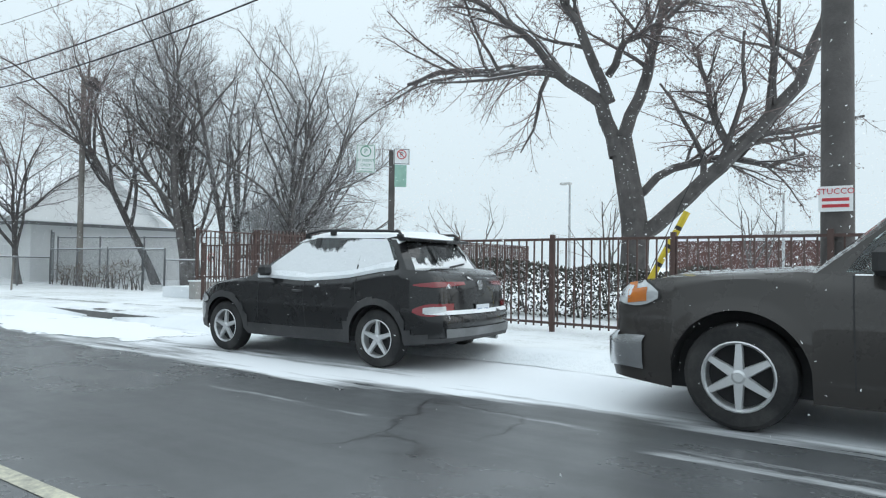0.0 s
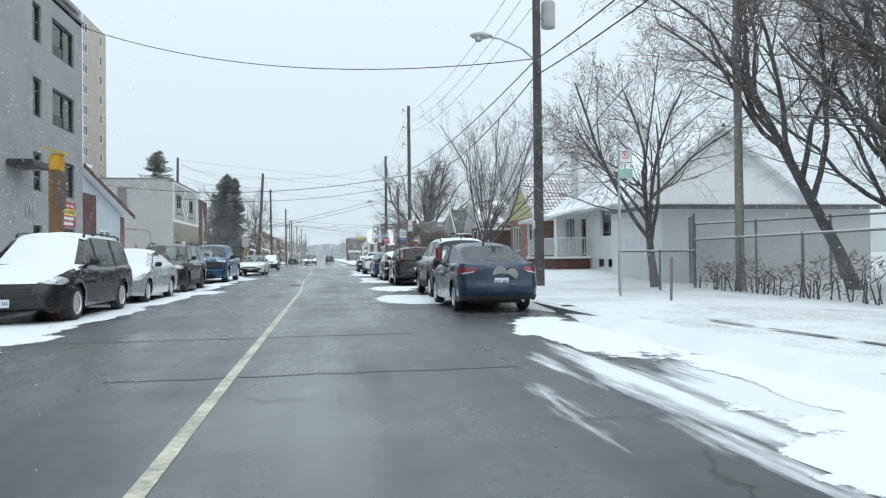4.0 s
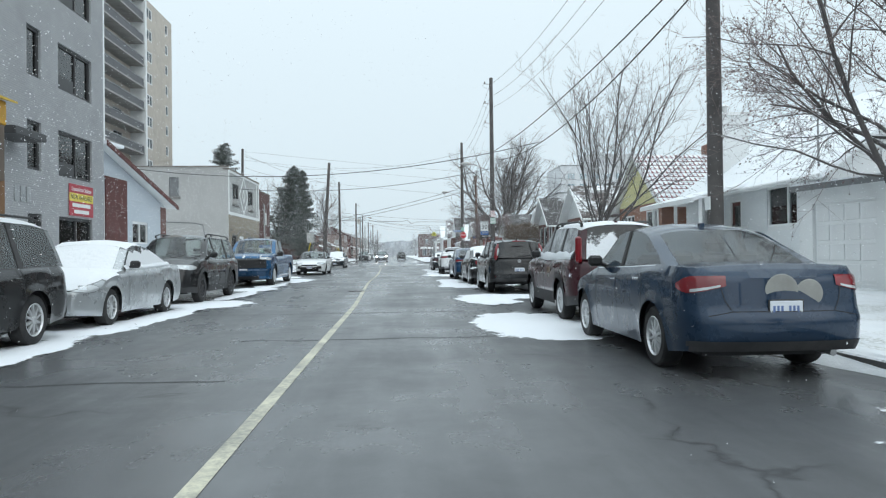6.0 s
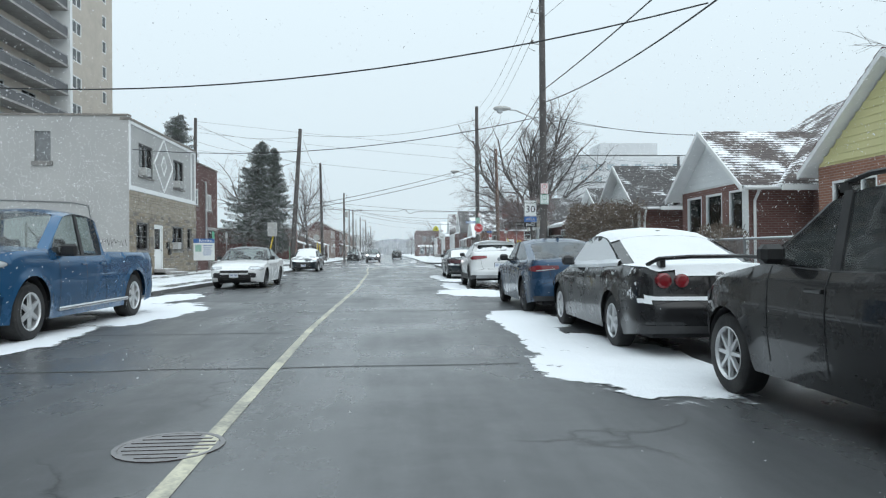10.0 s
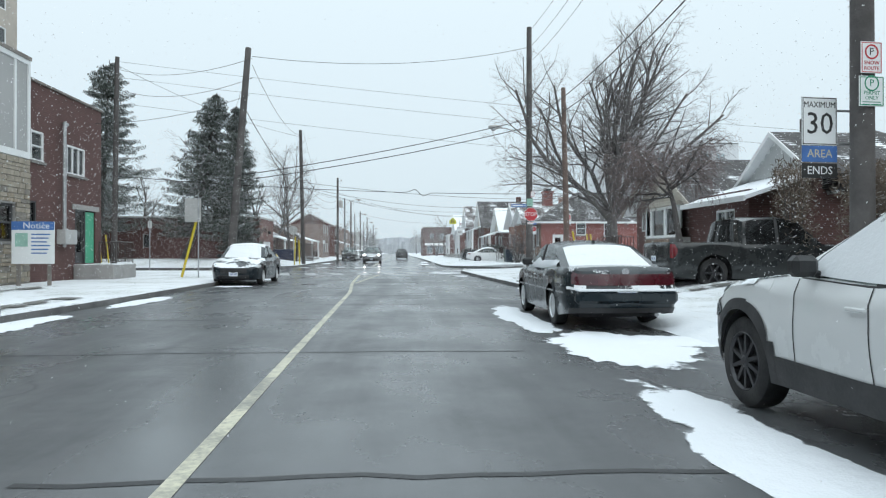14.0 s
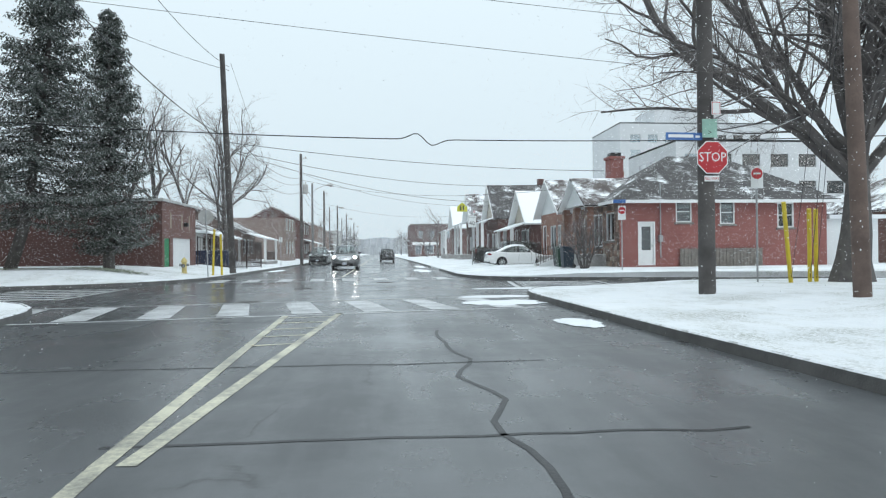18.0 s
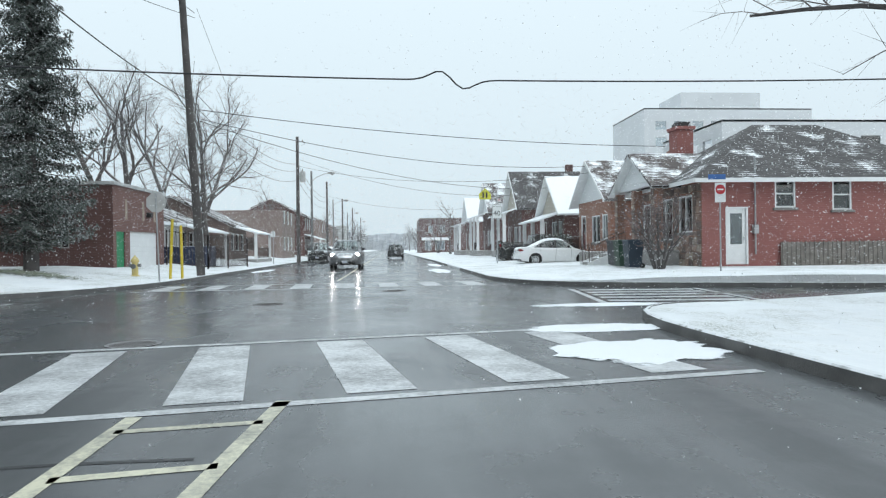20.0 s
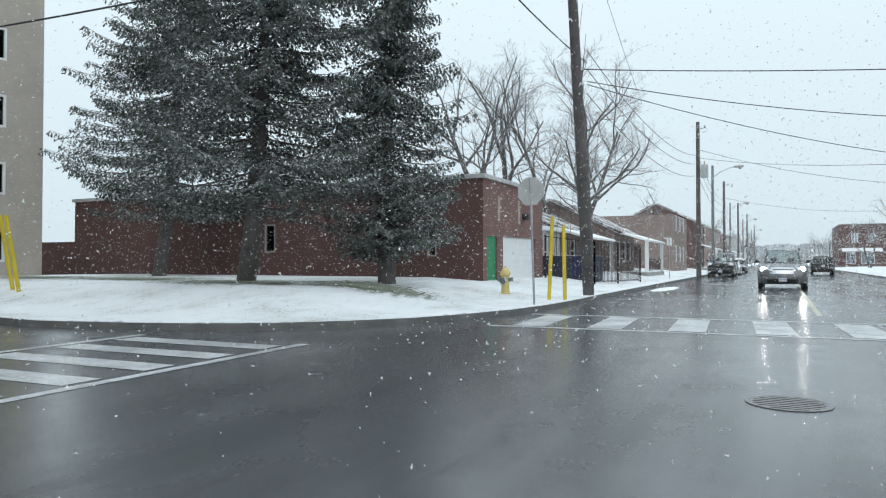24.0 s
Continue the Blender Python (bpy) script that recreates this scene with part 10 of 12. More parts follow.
for dz in (8.0, 7.4, 6.6):
    cable((-6.2, 118.5, dz), (-5.8, 147.0, dz + 0.6), 0.9, 0.014)
    cable((-5.8, 147.0, dz + 0.6), (-6.6, 182.0, dz + 0.4), 0.9, 0.014)
    cable((-6.6, 182.0, dz + 0.4), (-6.8, 214.0, dz + 0.4), 0.9, 0.014)
    cable((-6.8, 214.0, dz + 0.4), (-7.0, 250.0, dz + 0.8), 0.9, 0.014)
cable((-5.8, 147.0, 9.0), (13.5, 150.0, 6.0), 1.0, 0.012)
cable((-5.8, 147.0, 8.4), (14.0, 128.0, 5.6), 0.9, 0.012)
cable((-6.6, 182.0, 8.6), (13.0, 176.0, 6.4), 0.9, 0.012)
# one slack span across the junction with a kink where it is spliced
pts = []
a, b = Vector((-17.4, 106.0, 6.5)), Vector((22.0, 103.6, 5.4))
for k in range(241):
    t = k / 240
    p = a.lerp(b, t)
    p.z -= 4 * 0.6 * t * (1 - t)
    s = (t - 0.535) / 0.011
    p.z -= 0.5 * s * math.exp(-s * s)
    pts.append(p)
tagged(part("overhead_cable", Geo().tube(pts, 0.020, 5), CABLE), "slack overhead cable with a kinked splice", "cable", "overhead cables")
cable((-6.2, 118.5, 11.8), (-6.0, 127.0, 8.0), 0.1, 0.008, label="thin steel guy wire of the pole")


def guy_guard(x, y, dx, dy, h, wire_to=None, striped=False):
    z = gz(x, y)
    g = thing("guy_wire_guard", Matrix.Translation((x, y, z)), "bright yellow plastic guard on a pole's guy wire", "guy guard", "yellow guy guards")
    n = 7 if striped else 1
    for k in range(2 * n - 1):
        a, b = (k // 2 + (0.8 if k % 2 else 0)) / n, (k // 2 + (1.0 if k % 2 or not striped else 0.8)) / n
        part("guard", Geo().tube([(dx * a, dy * a, h * a), (dx * b, dy * b, h * b)], [0.055, 0.055], 8), YELLOW_GUARD if k % 2 == 0 else BLACK, g)
    if wire_to:
        cable((x, y, z), wire_to, 0.0, 0.007, 2, "thin steel guy wire of a utility pole")


guy_guard(10.5, 4.0, 0.35, -0.95, 2.0, (10.0, 0.95, 6.5), True)
guy_guard(9.3, -1.2, 0.15, 0.4, 2.0, (10.0, 0.95, 9.5))
guy_guard(9.5, -0.5, 0.12, 0.3, 1.8, (10.0, 0.95, 8.5))
guy_guard(-6.5, 115.4, 0.03, 0.25, 2.35, (-6.3, 118.4, 9.5))
guy_guard(-6.1, 115.6, -0.12, 0.3, 2.1, (-6.2, 118.4, 8.5))
guy_guard(12.95, 97.2, -0.55, -0.6, 2.1, (10.8, 91.9, 8.6))
guy_guard(13.75, 97.6, -0.40, -0.6, 1.95, (10.8, 91.9, 8.0))
guy_guard(14.0, 97.7, -0.40, -0.6, 1.95, (10.8, 91.9, 7.4))
guy_guard(-6.9, 87.2, 0.5, 0.35, 2.4, (-4.8, 88.9, 8.5))
guy_guard(-18.6, 108.0, -0.1, -0.3, 2.0)
guy_guard(-19.2, 108.2, -0.1, -0.3, 2.0)


# ---- signs
def ring(g, r0, r1, x, y, z0, z1, n=24):
    g.lathe([(r0, z0), (r1, z0), (r1, z1), (r0, z1)], "z", n, (x, y, 0), close=True)
    return g


def sign_face(parent, x, y, w, h, back=STEEL, face=SIGN_WHITE, r=0.02, border=None, name="panel"):
    """A flat plate in the parent's xy plane, z towards the reader."""
    p = part(name, Geo().box(x - w / 2, x + w / 2, y - h / 2, y + h / 2, -0.004, 0.004, 0.003), face, parent)
    part("sign_back", Geo().box(x - w / 2, x + w / 2, y - h / 2, y + h / 2, -0.008, -0.0045), back, p)
    if border:
        g = Geo()
        for a, b, c, d in ((-w / 2 + 0.012, w / 2 - 0.012, -h / 2 + 0.012, -h / 2 + 0.024), (-w / 2 + 0.012, w / 2 - 0.012, h / 2 - 0.024, h / 2 - 0.012), (-w / 2 + 0.012, -w / 2 + 0.024, -h / 2 + 0.024, h / 2 - 0.024), (w / 2 - 0.024, w / 2 - 0.012, -h / 2 + 0.024, h / 2 - 0.024)):
            g.box(x + a, x + b, y + c, y + d, 0.004, 0.006)
        part("border", g, border, p)
    return p


def facing(x, y, z, heading):
    """Upright sign plane at a place, its face turned to a heading (0: towards -y)."""
    return Matrix.Translation((x, y, z)) @ Euler((radians(90), 0, radians(heading))).to_matrix().to_4x4()


def no_parking(parent, x, y, s):
    p = sign_face(parent, x, y, s, s * 1.0, border=SIGN_BLACK)
    lettering(p, "P", s * 0.42, pose(x, y + s * 0.12, 0.005), SIGN_BLACK)
    g = ring(Geo(), s * 0.24, s * 0.30, x, y + s * 0.12, 0.006, 0.009)
    part("red_ring", g, SIGN_RED, p)
    part("red_slash", Geo().box(-s * 0.26, s * 0.26, -s * 0.025, s * 0.025, 0.006, 0.010).moved(Matrix.Translation((x, y + s * 0.12, 0)) @ Matrix.Rotation(radians(-45), 4, "Z")), SIGN_RED, p)
    return p


def permit(parent, x, y, w, h, words=("PERMIT", "ONLY")):
    p = sign_face(parent, x, y, w, h, border=SIGN_GREEN)
    lettering(p, "P", w * 0.36, pose(x, y + h * 0.26, 0.005), SIGN_GREEN)
    part("green_ring", ring(Geo(), w * 0.24, w * 0.29, x, y + h * 0.26, 0.005, 0.008), SIGN_GREEN, p)
    for i, t in enumerate(words):
        lettering(p, t, w * 0.20, pose(x, y - h * (0.06 + 0.17 * i), 0.005), SIGN_GREEN)
    for k in range(2):
        part("text_bar", Geo().box(x - w * 0.36, x + w * 0.36, y - h * (0.36 + k * 0.08) - 0.006, y - h * (0.36 + k * 0.08) + 0.006, 0.004, 0.006), SIGN_GREEN, p)
    return p


s = thing("parking_sign", facing(12.2, 10.25, 0.13, -47), "parking permit signs on a square wooden post", "sign", "street signs")
part("post", Geo().box(-0.07, 0.07, 0, 3.75, -0.16, -0.02), WOOD_POLE, s)
permit(s, -0.62, 3.52, 0.44, 0.66, ("BY PERMIT", "ONLY"))
for y in (3.35, 3.75):
    part("bracket", Geo().box(-0.42, 0.0, y - 0.012, y + 0.012, -0.03, -0.015), STEEL, s)
no_parking(s, 0.22, 3.60, 0.38)
sign_face(s, 0.20, 3.14, 0.28, 0.52, face=SIGN_MINT, name="green_panel")

s = thing("no_dogs_sign", facing(14.2, 19.9, 0.15, -42), "white no-dogs sign with red circle on a fence post", "sign", "street signs")
part("post", Geo().tube([(0, -0.0, -0.03), (0, 1.45, -0.03)], 0.025, 6), STEEL, s)
p = sign_face(s, 0, 1.12, 0.40, 0.55, border=SIGN_BLACK)
part("red_ring", ring(Geo(), 0.115, 0.135, 0, 1.18, 0.005, 0.009), SIGN_RED, p)
part("dog_shape", Geo().box(-0.07, 0.07, 1.15, 1.22, 0.004, 0.006).box(-0.07, -0.045, 1.09, 1.15, 0.004, 0.006).box(0.045, 0.07, 1.09, 1.15, 0.004, 0.006), SIGN_BLACK, p)

s = thing("no_parking_sign", facing(9.85, 27.3, 0.14, -12), "no-parking and permit signs on a steel post", "sign", "street signs")
part("post", Geo().box(-0.025, 0.025, 0, 3.7, -0.06, -0.012), STEEL, s)
no_parking(s, 0.16, 3.52, 0.32)
sign_face(s, 0.16, 3.10, 0.34, 0.24, face=SIGN_MINT, name="green_panel")

s = thing("speed_limit_sign", facing(8.64, 67.42, 0.2, 5), "white maximum 30 sign with area ends panels", "sign", "street signs")
p = sign_face(s, 0, 2.95, 0.58, 0.72, border=SIGN_BLACK)
lettering(p, "MAXIMUM", 0.125, pose(0, 3.19, 0.006), SIGN_BLACK, squeeze=0.9)
lettering(p, "30", 0.46, pose(0, 2.90, 0.006), SIGN_BLACK)
p = sign_face(s, 0, 2.46, 0.58, 0.24, face=SIGN_BLUE)
lettering(p, "AREA", 0.17, pose(0, 2.46, 0.006), M("dull_gold_letters", (0.55, 0.50, 0.35), 0.5), squeeze=1.0)
p = sign_face(s, 0, 2.21, 0.58, 0.22, face=SIGN_BLACK)
lettering(p, "ENDS", 0.17, pose(0, 2.21, 0.006), SIGN_WHITE)
for z in (2.6, 3.1):
    part("bracket", Geo().box(-0.05, 0.60, z, z + 0.03, -0.03, -0.01), STEEL, s)

s = thing("no_parking_sign", facing(9.22, 67.10, 0.2, 4), "no-parking snow route and permit signs on the pole", "sign", "street signs")
p = sign_face(s, 0, 3.82, 0.34, 0.46, border=SIGN_RED)
lettering(p, "P", 0.15, pose(0, 3.90, 0.006), SIGN_BLACK)
part("red_ring", ring(Geo(), 0.085, 0.11, 0, 3.90, 0.005, 0.009), SIGN_RED, p)
lettering(p, "SNOW", 0.08, pose(0, 3.74, 0.006), SIGN_RED)
lettering(p, "ROUTE", 0.075, pose(0, 3.66, 0.006), SIGN_RED)
permit(s, 0, 3.33, 0.40, 0.44)

# stop sign with street name blade on the corner pole
s = thing("stop_sign", facing(9.6, 94.78, 0.2, 3), "red octagonal stop sign with all-way tab on a wooden pole", "sign", "street signs")
octo = [(0.40 * math.cos(radians(22.5 + 45 * k)) , 3.08 + 0.40 * math.sin(radians(22.5 + 45 * k))) for k in range(8)]
part("white_edge", Geo().prism(octo, "z", -0.004, 0.0), SIGN_WHITE, s)
p = part("red_plate", Geo().prism([(x * 0.94, 3.08 + (y - 3.08) * 0.94) for x, y in octo], "z", 0.0, 0.005), SIGN_RED, s)
lettering(p, "STOP", 0.30, pose(0, 3.08, 0.007), SIGN_WHITE, squeeze=0.92)
p = sign_face(s, -0.02, 2.60, 0.36, 0.13)
lettering(p, "ALL-WAY", 0.085, pose(-0.02, 2.60, 0.006), SIGN_RED)
p = sign_face(s, -0.06, 3.74, 0.36, 0.42, face=SIGN_MINT, name="green_panel")
lettering(p, ">", 0.16, pose(-0.06, 3.64, 0.006), SIGN_BLACK)
sign_face(s, 0.10, 4.20, 0.22, 0.30, border=SIGN_RED)
bl = thing("street_name_sign", facing(8.95, 94.8, 0.2, 3), "blue street name blade fixed to the pole", "sign", "street signs")
p = sign_face(bl, 0, 3.56, 0.88, 0.17, face=SIGN_BLUE, name="blade")
part("name_bar", Geo().box(-0.38, 0.22, 3.53, 3.60, 0.004, 0.006), SIGN_WHITE, p)
part("name_bar", Geo().box(0.27, 0.38, 3.53, 3.58, 0.004, 0.006), SIGN_WHITE, p)

# smaller signs at the junction
def red_circle_sign(x, y, heading, post_h, label):
    s = thing("no_entry_sign", facing(x, y, gz(x, y), heading), label, "sign", "street signs")
    part("post", Geo().tube([(0, -0.1, -0.03), (0, post_h + 0.25, -0.03)], 0.028, 8), STEEL, s)
    p = sign_face(s, 0, post_h, 0.34, 0.62)
    part("red_disc", Geo().lathe([(0.155, 0.004), (0.155, 0.007), (0.001, 0.007)], "z", 24, (0, post_h + 0.10, 0)), SIGN_RED, p)
    part("white_bar", Geo().box(-0.10, 0.10, post_h + 0.075, post_h + 0.125, 0.007, 0.010), SIGN_WHITE, p)
    return s


s = red_circle_sign(12.6, 109.0, -5, 2.5, "no-entry sign on a steel post by the side street")
sign_face(s, -0.1, 3.0, 0.55, 0.16, face=SIGN_BLUE, name="blade")
red_circle_sign(12.5, 98.0, -5, 2.9, "no-entry sign on a steel post at the corner")
s = thing("stop_sign", facing(-6.2, 113.3, 0.13, 176), "back of an octagonal stop sign on a leaning steel post", "sign", "street signs")
part("post", Geo().tube([(0, -0.1, -0.03), (0.10, 3.2, -0.03)], 0.03, 8), STEEL, s)
part("plate", Geo().prism([(0.1 + 0.38 * math.cos(radians(22.5 + 45 * k)), 2.85 + 0.38 * math.sin(radians(22.5 + 45 * k))) for k in range(8)], "z", -0.004, 0.004), AC_GREY, s)
s = thing("warning_sign", facing(-6.1, 86.9, 0.13, 170), "blank grey back of a large square sign on a pole", "sign", "street signs")
part("plate", Geo().box(-0.1, 0.62, 2.35, 3.35, -0.006, 0.006, 0.003), AC_GREY, s)
part("post", Geo().tube([(0.0, 0, -0.03), (0.0, 3.4, -0.03)], 0.03, 8), STEEL, s)
s = thing("bus_stop_sign", facing(-12.8, 99.9, 0.13, 60), "thin steel sign post at the side street", "sign", "street signs")
part("post", Geo().tube([(0, -0.1, 0), (0, 3.1, 0)], 0.03, 8), STEEL, s)
sign_face(s, 0, 2.75, 0.3, 0.45, face=AC_GREY)
s = thing("speed_limit_sign", facing(8.75, 130.2, 0.2, 6), "white 40 speed sign below a yellow school crossing sign", "sign", "street signs")
part("post", Geo().tube([(0, -0.1, -0.03), (0, 4.4, -0.03)], 0.03, 8), STEEL, s)
p = sign_face(s, 0, 3.25, 0.62, 0.9, border=SIGN_BLACK)
lettering(p, "40", 0.46, pose(0, 3.12, 0.006), SIGN_BLACK)
lettering(p, "MAXIMUM", 0.12, pose(0, 3.55, 0.006), SIGN_BLACK, squeeze=0.9)
p = part("school_plate", Geo().prism([(-0.38, 3.9), (0.38, 3.9), (0.38, 4.25), (0, 4.6), (-0.38, 4.25)], "z", -0.004, 0.004).moved(Matrix.Translation((-0.75, 0.1, 0))), M("lime_yellow_sheet", (0.62, 0.60, 0.06), 0.45, bump=0), s)
part("symbol", Geo().box(-0.92, -0.82, 4.1, 4.45, 0.004, 0.007).box(-0.70, -0.60, 4.1, 4.45, 0.004, 0.007), SIGN_BLACK, p)
part("bracket", Geo().box(-0.8, 0.0, 4.1, 4.13, -0.03, -0.01), STEEL, s)
no_parking(s, 0.15, 3.95, 0.26)
s = thing("junction_sign", facing(-6.9, 141.0, 0.13, 5), "grey post with small white sign", "sign", "street signs")
part("post", Geo().tube([(0, -0.1, 0), (0, 2.6, 0)], 0.03, 8), STEEL, s)
sign_face(s, 0, 2.3, 0.3, 0.45)

# school flasher on a wooden post
s = thing("solar_flasher", Matrix.Translation((-5.42, 33.0, 0.13)), "yellow solar beacon box on a brown wooden post", "beacon")
part("post", Geo().box(-0.16, 0.16, -0.16, 0.16, 0, 3.75, 0.02), M("brown_post", (0.22, 0.12, 0.06), 0.8, fine=30, bump=0.4), s)
part("dark_panel", Geo().box(0.02, 0.34, -0.2, -0.17, 2.6, 3.7, 0.01), M("brown_grey_panel", (0.14, 0.11, 0.09), 0.6), s)
part("beacon_box", Geo().box(-0.14, 0.18, -0.2, 0.2, 3.75, 4.25, 0.03), M("amber_yellow_casing", (0.60, 0.32, 0.02), 0.5, bump=0), s)
part("solar_panel", Geo().add([(-0.34, -0.3, 4.42), (0.34, -0.3, 4.22), (0.34, 0.3, 4.22), (-0.34, 0.3, 4.42), (-0.34, -0.3, 4.46), (0.34, -0.3, 4.26), (0.34, 0.3, 4.26), (-0.34, 0.3, 4.46)], [(0, 1, 2, 3), (4, 5, 6, 7), (0, 1, 5, 4), (1, 2, 6, 5), (2, 3, 7, 6), (3, 0, 4, 7)]), M("yellow_snowy_panel", (0.60, 0.40, 0.04), 0.5, snow=0.9), s)

# fire hydrant
hy = thing("fire_hydrant", Matrix.Translation((-8.2, 116.4, 0.2)), "pale yellow fire hydrant standing in snow", "hydrant")
HYD = M("hydrant_yellow", (0.62, 0.50, 0.20), 0.5, var=0.1, bump=0.05, dirt=0.15)
part("barrel", Geo().lathe([(0.17, 0), (0.17, 0.05), (0.125, 0.07), (0.125, 0.58), (0.16, 0.60), (0.16, 0.64), (0.13, 0.72), (0.07, 0.80), (0.03, 0.82), (0.03, 0.87), (0.001, 0.87)], "z", 18), HYD, hy, smooth=True)
for s in (-1, 1):
    part("nozzle", Geo().lathe([(0.06, 0.10), (0.06, 0.19), (0.07, 0.19), (0.07, 0.23), (0.001, 0.23)], "x", 12).moved(Matrix.Translation((0, 0, 0.46)) @ Matrix.Scale(s, 4, (1, 0, 0))), DULL_STEEL, hy)
part("pumper_cap", Geo().lathe([(0.09, -0.1), (0.09, -0.19), (0.10, -0.19), (0.10, -0.23), (0.001, -0.24)], "y", 14, (0, 0, 0.42)), DULL_STEEL, hy)

# ---- fences and deck at the start
picket_fence([(9.5, -6.0), (9.75, 1.0), (10.2, 7.0), (10.7, 12.5), (11.3, 16.2)], 1.55, RUST_IRON, "dark brown metal picket fence along the pavement", 0.15, 2.1, t=0.022)
dk = thing("concrete_ramp", Matrix.Translation((16, 18, 0)), "grey concrete ramp wall with a snow cap and brown metal railing", "ramp", kind="structure")
wpart("ramp_wall", Geo().box(11.4, 24.0, 16.7, 17.0, -0.1, 0.62, 0.02), CONCRETE, dk)
wpart("ramp_floor", Geo().box(11.6, 24.0, 17.0, 18.6, -0.1, 0.45), SNOW, dk)
wpart("wall_snow", Geo().box(11.38, 24.0, 16.68, 17.02, 0.62, 0.66, 0.015), SNOW, dk)
picket_fence([(11.55, 16.85), (23.8, 16.85)], 1.5, RUST_IRON, "red-brown metal railing on the ramp wall", 0.145, 2.0, 0.62, 0.03)
wl2 = thing("noise_wall", Matrix.Translation((30, 24, 0)), "dark red-brown slatted fence behind the ramp", "fence")
for z in (0.35, 2.3):
    wpart("rail", Geo().box(17.5, 40.4, 21.86, 21.9, z, z + 0.08), RUST_IRON, wl2)
for k in range(110):
    wpart("slat", Geo().box(17.5 + k * 0.208, 17.60 + k * 0.208, 21.8, 21.85, 0.1, 2.5), RUST_IRON, wl2)

MESH_WIRE = M("chain_link_wire", (0.30, 0.31, 0.32), 0.5, 0.6, var=0.1, bump=0)


def chain_link(pts, h, label, posts=2.6, gate=False):
    f = thing("chain_link_fence", Matrix.Translation((*pts[0], 0)), label, "fence", "chain-link fences")
    for a, b in zip(pts, pts[1:]):
        A3, B3 = Vector((*a, gz(*a))), Vector((*b, gz(*b)))
        L = (B3 - A3).length
        d = (B3 - A3).normalized()
        up = Vector((0, 0, 1))
        n = max(1, round(L / posts))
        for k in range(0 if a is pts[0] else 1, n + 1):
            p = A3.lerp(B3, k / n)
            wpart("post", Geo().tube([p - up * 0.1, p + up * (h + 0.06)], 0.035, 8), DULL_STEEL, f)
        rl = wpart("top_rail", Geo().tube([A3 + up * h, B3 + up * h], 0.024, 8), DULL_STEEL, f)
        s = d.cross(up) * 0.02
        wpart("rail_snow", Geo().tube([A3 + up * (h + 0.026), B3 + up * (h + 0.026)], 0.018, 6), SNOW, f)
        g = Geo()
        step = 0.075
        k = -h
        while k < L:
            for sg in (1, -1):
                u0, z0, u1, z1 = (k, 0.05, k + h, h) if sg > 0 else (k, h, k + h, 0.05)
                if u1 <= 0 or u0 >= L:
                    continue
                if u0 < 0:
                    z0, u0 = z0 + (z1 - z0) * (-u0) / (u1 - u0), 0.0
                if u1 > L:
                    z1, u1 = z0 + (z1 - z0) * (L - u0) / (u1 - u0), L
                g.tube([A3 + d * u0 + up * z0, A3 + d * u1 + up * z1], 0.0028, 3, False)
            k += step
        ob = wpart("wire_mesh", g, MESH_WIRE, f, fix=False)
        ob["kind"] = "stuff"
    return f


chain_link([(10.45, 28.7), (13.9, 30.8)], 1.15, "low galvanised chain-link fence beside the garden")
chain_link([(14.1, 31.2), (13.3, 22.6)], 1.5, "galvanised chain-link fence with snow on its rail")
chain_link([(15.2, 33.4), (14.1, 31.2)], 2.3, "tall chain-link fence panel")
chain_link([(15.4, 33.4), (18.5, 24.0)], 2.1, "tall chain-link fence behind the shrubs")
chain_link([(13.3, 22.6), (13.15, 21.0)], 1.45, "closed chain-link gate between steel posts")
chain_link([(13.15, 21.0), (14.6, 20.2), (16.5, 20.0)], 1.1, "low chain-link fence by the ramp")
sk = thing("marker_stake", Matrix.Translation((10.3, 25.6, 0.12)), "thin leaning timber stake in the snow", "stake")
part("stake", Geo().tube([(0, 0, -0.1), (0.10, 0.12, 1.0)], 0.03, 6), GREY_WOOD, sk)
lp = thing("floodlight_pole", Matrix.Translation((14.2, 28.9, 0.13)), "weathered timber pole with a black floodlight", "lamp pole")
part("pole", Geo().tube([(0, 0, -0.2), (0, 0, 8.8)], [0.13, 0.10], 12), M("pale_grey_pole", (0.24, 0.22, 0.20), 0.85, fine=25, bump=0.4), lp, smooth=True)
fl = part("floodlight", Geo().box(-0.28, 0.22, -0.3, 0.2, -0.2, 0.24, 0.06).moved(Matrix.Translation((0.45, 0.05, 8.55)) @ Matrix.Rotation(radians(35), 4, "Y") @ Matrix.Rotation(radians(20), 4, "X")), BLACK, lp)
part("bracket", Geo().tube([(0, 0, 8.5), (0.3, 0.05, 8.6)], 0.03, 6), STEEL, lp)
chain_link([(11.6, 57.3), (12.6, 49.8)], 1.0, "low chain-link fence on the front lawn")
for x, y, h in ((47, 22, 7.3), (59, 9.3, 7.0)):
    p = thing("car_park_lamp", Matrix.Translation((x, y, 0.1)), "slim grey car park lamp post", "street lamp", "car park lamps")
    part("post", Geo().tube([(0, 0, 0), (0, 0, h)], [0.12, 0.08], 8), STEEL, p)
    part("lamp_head", Geo().box(-0.2, 0.2, -0.1, 0.75, h - 0.05, h + 0.12, 0.03), AC_GREY, p)
fb = thing("low_building", Matrix.Translation((118, 18, 0)), "long low brown building far beyond the fence", "building")
wpart("wall", Geo().box(110, 126, -6, 34, 0, 5.4), DARK_BRICK, fb)
wpart("roof", Geo().box(109.6, 126.4, -6.4, 34.4, 5.4, 5.8), SNOW, fb)
wpart("roof_unit", Geo().box(112, 118, 13, 20, 5.8, 6.9), AC_GREY, fb)

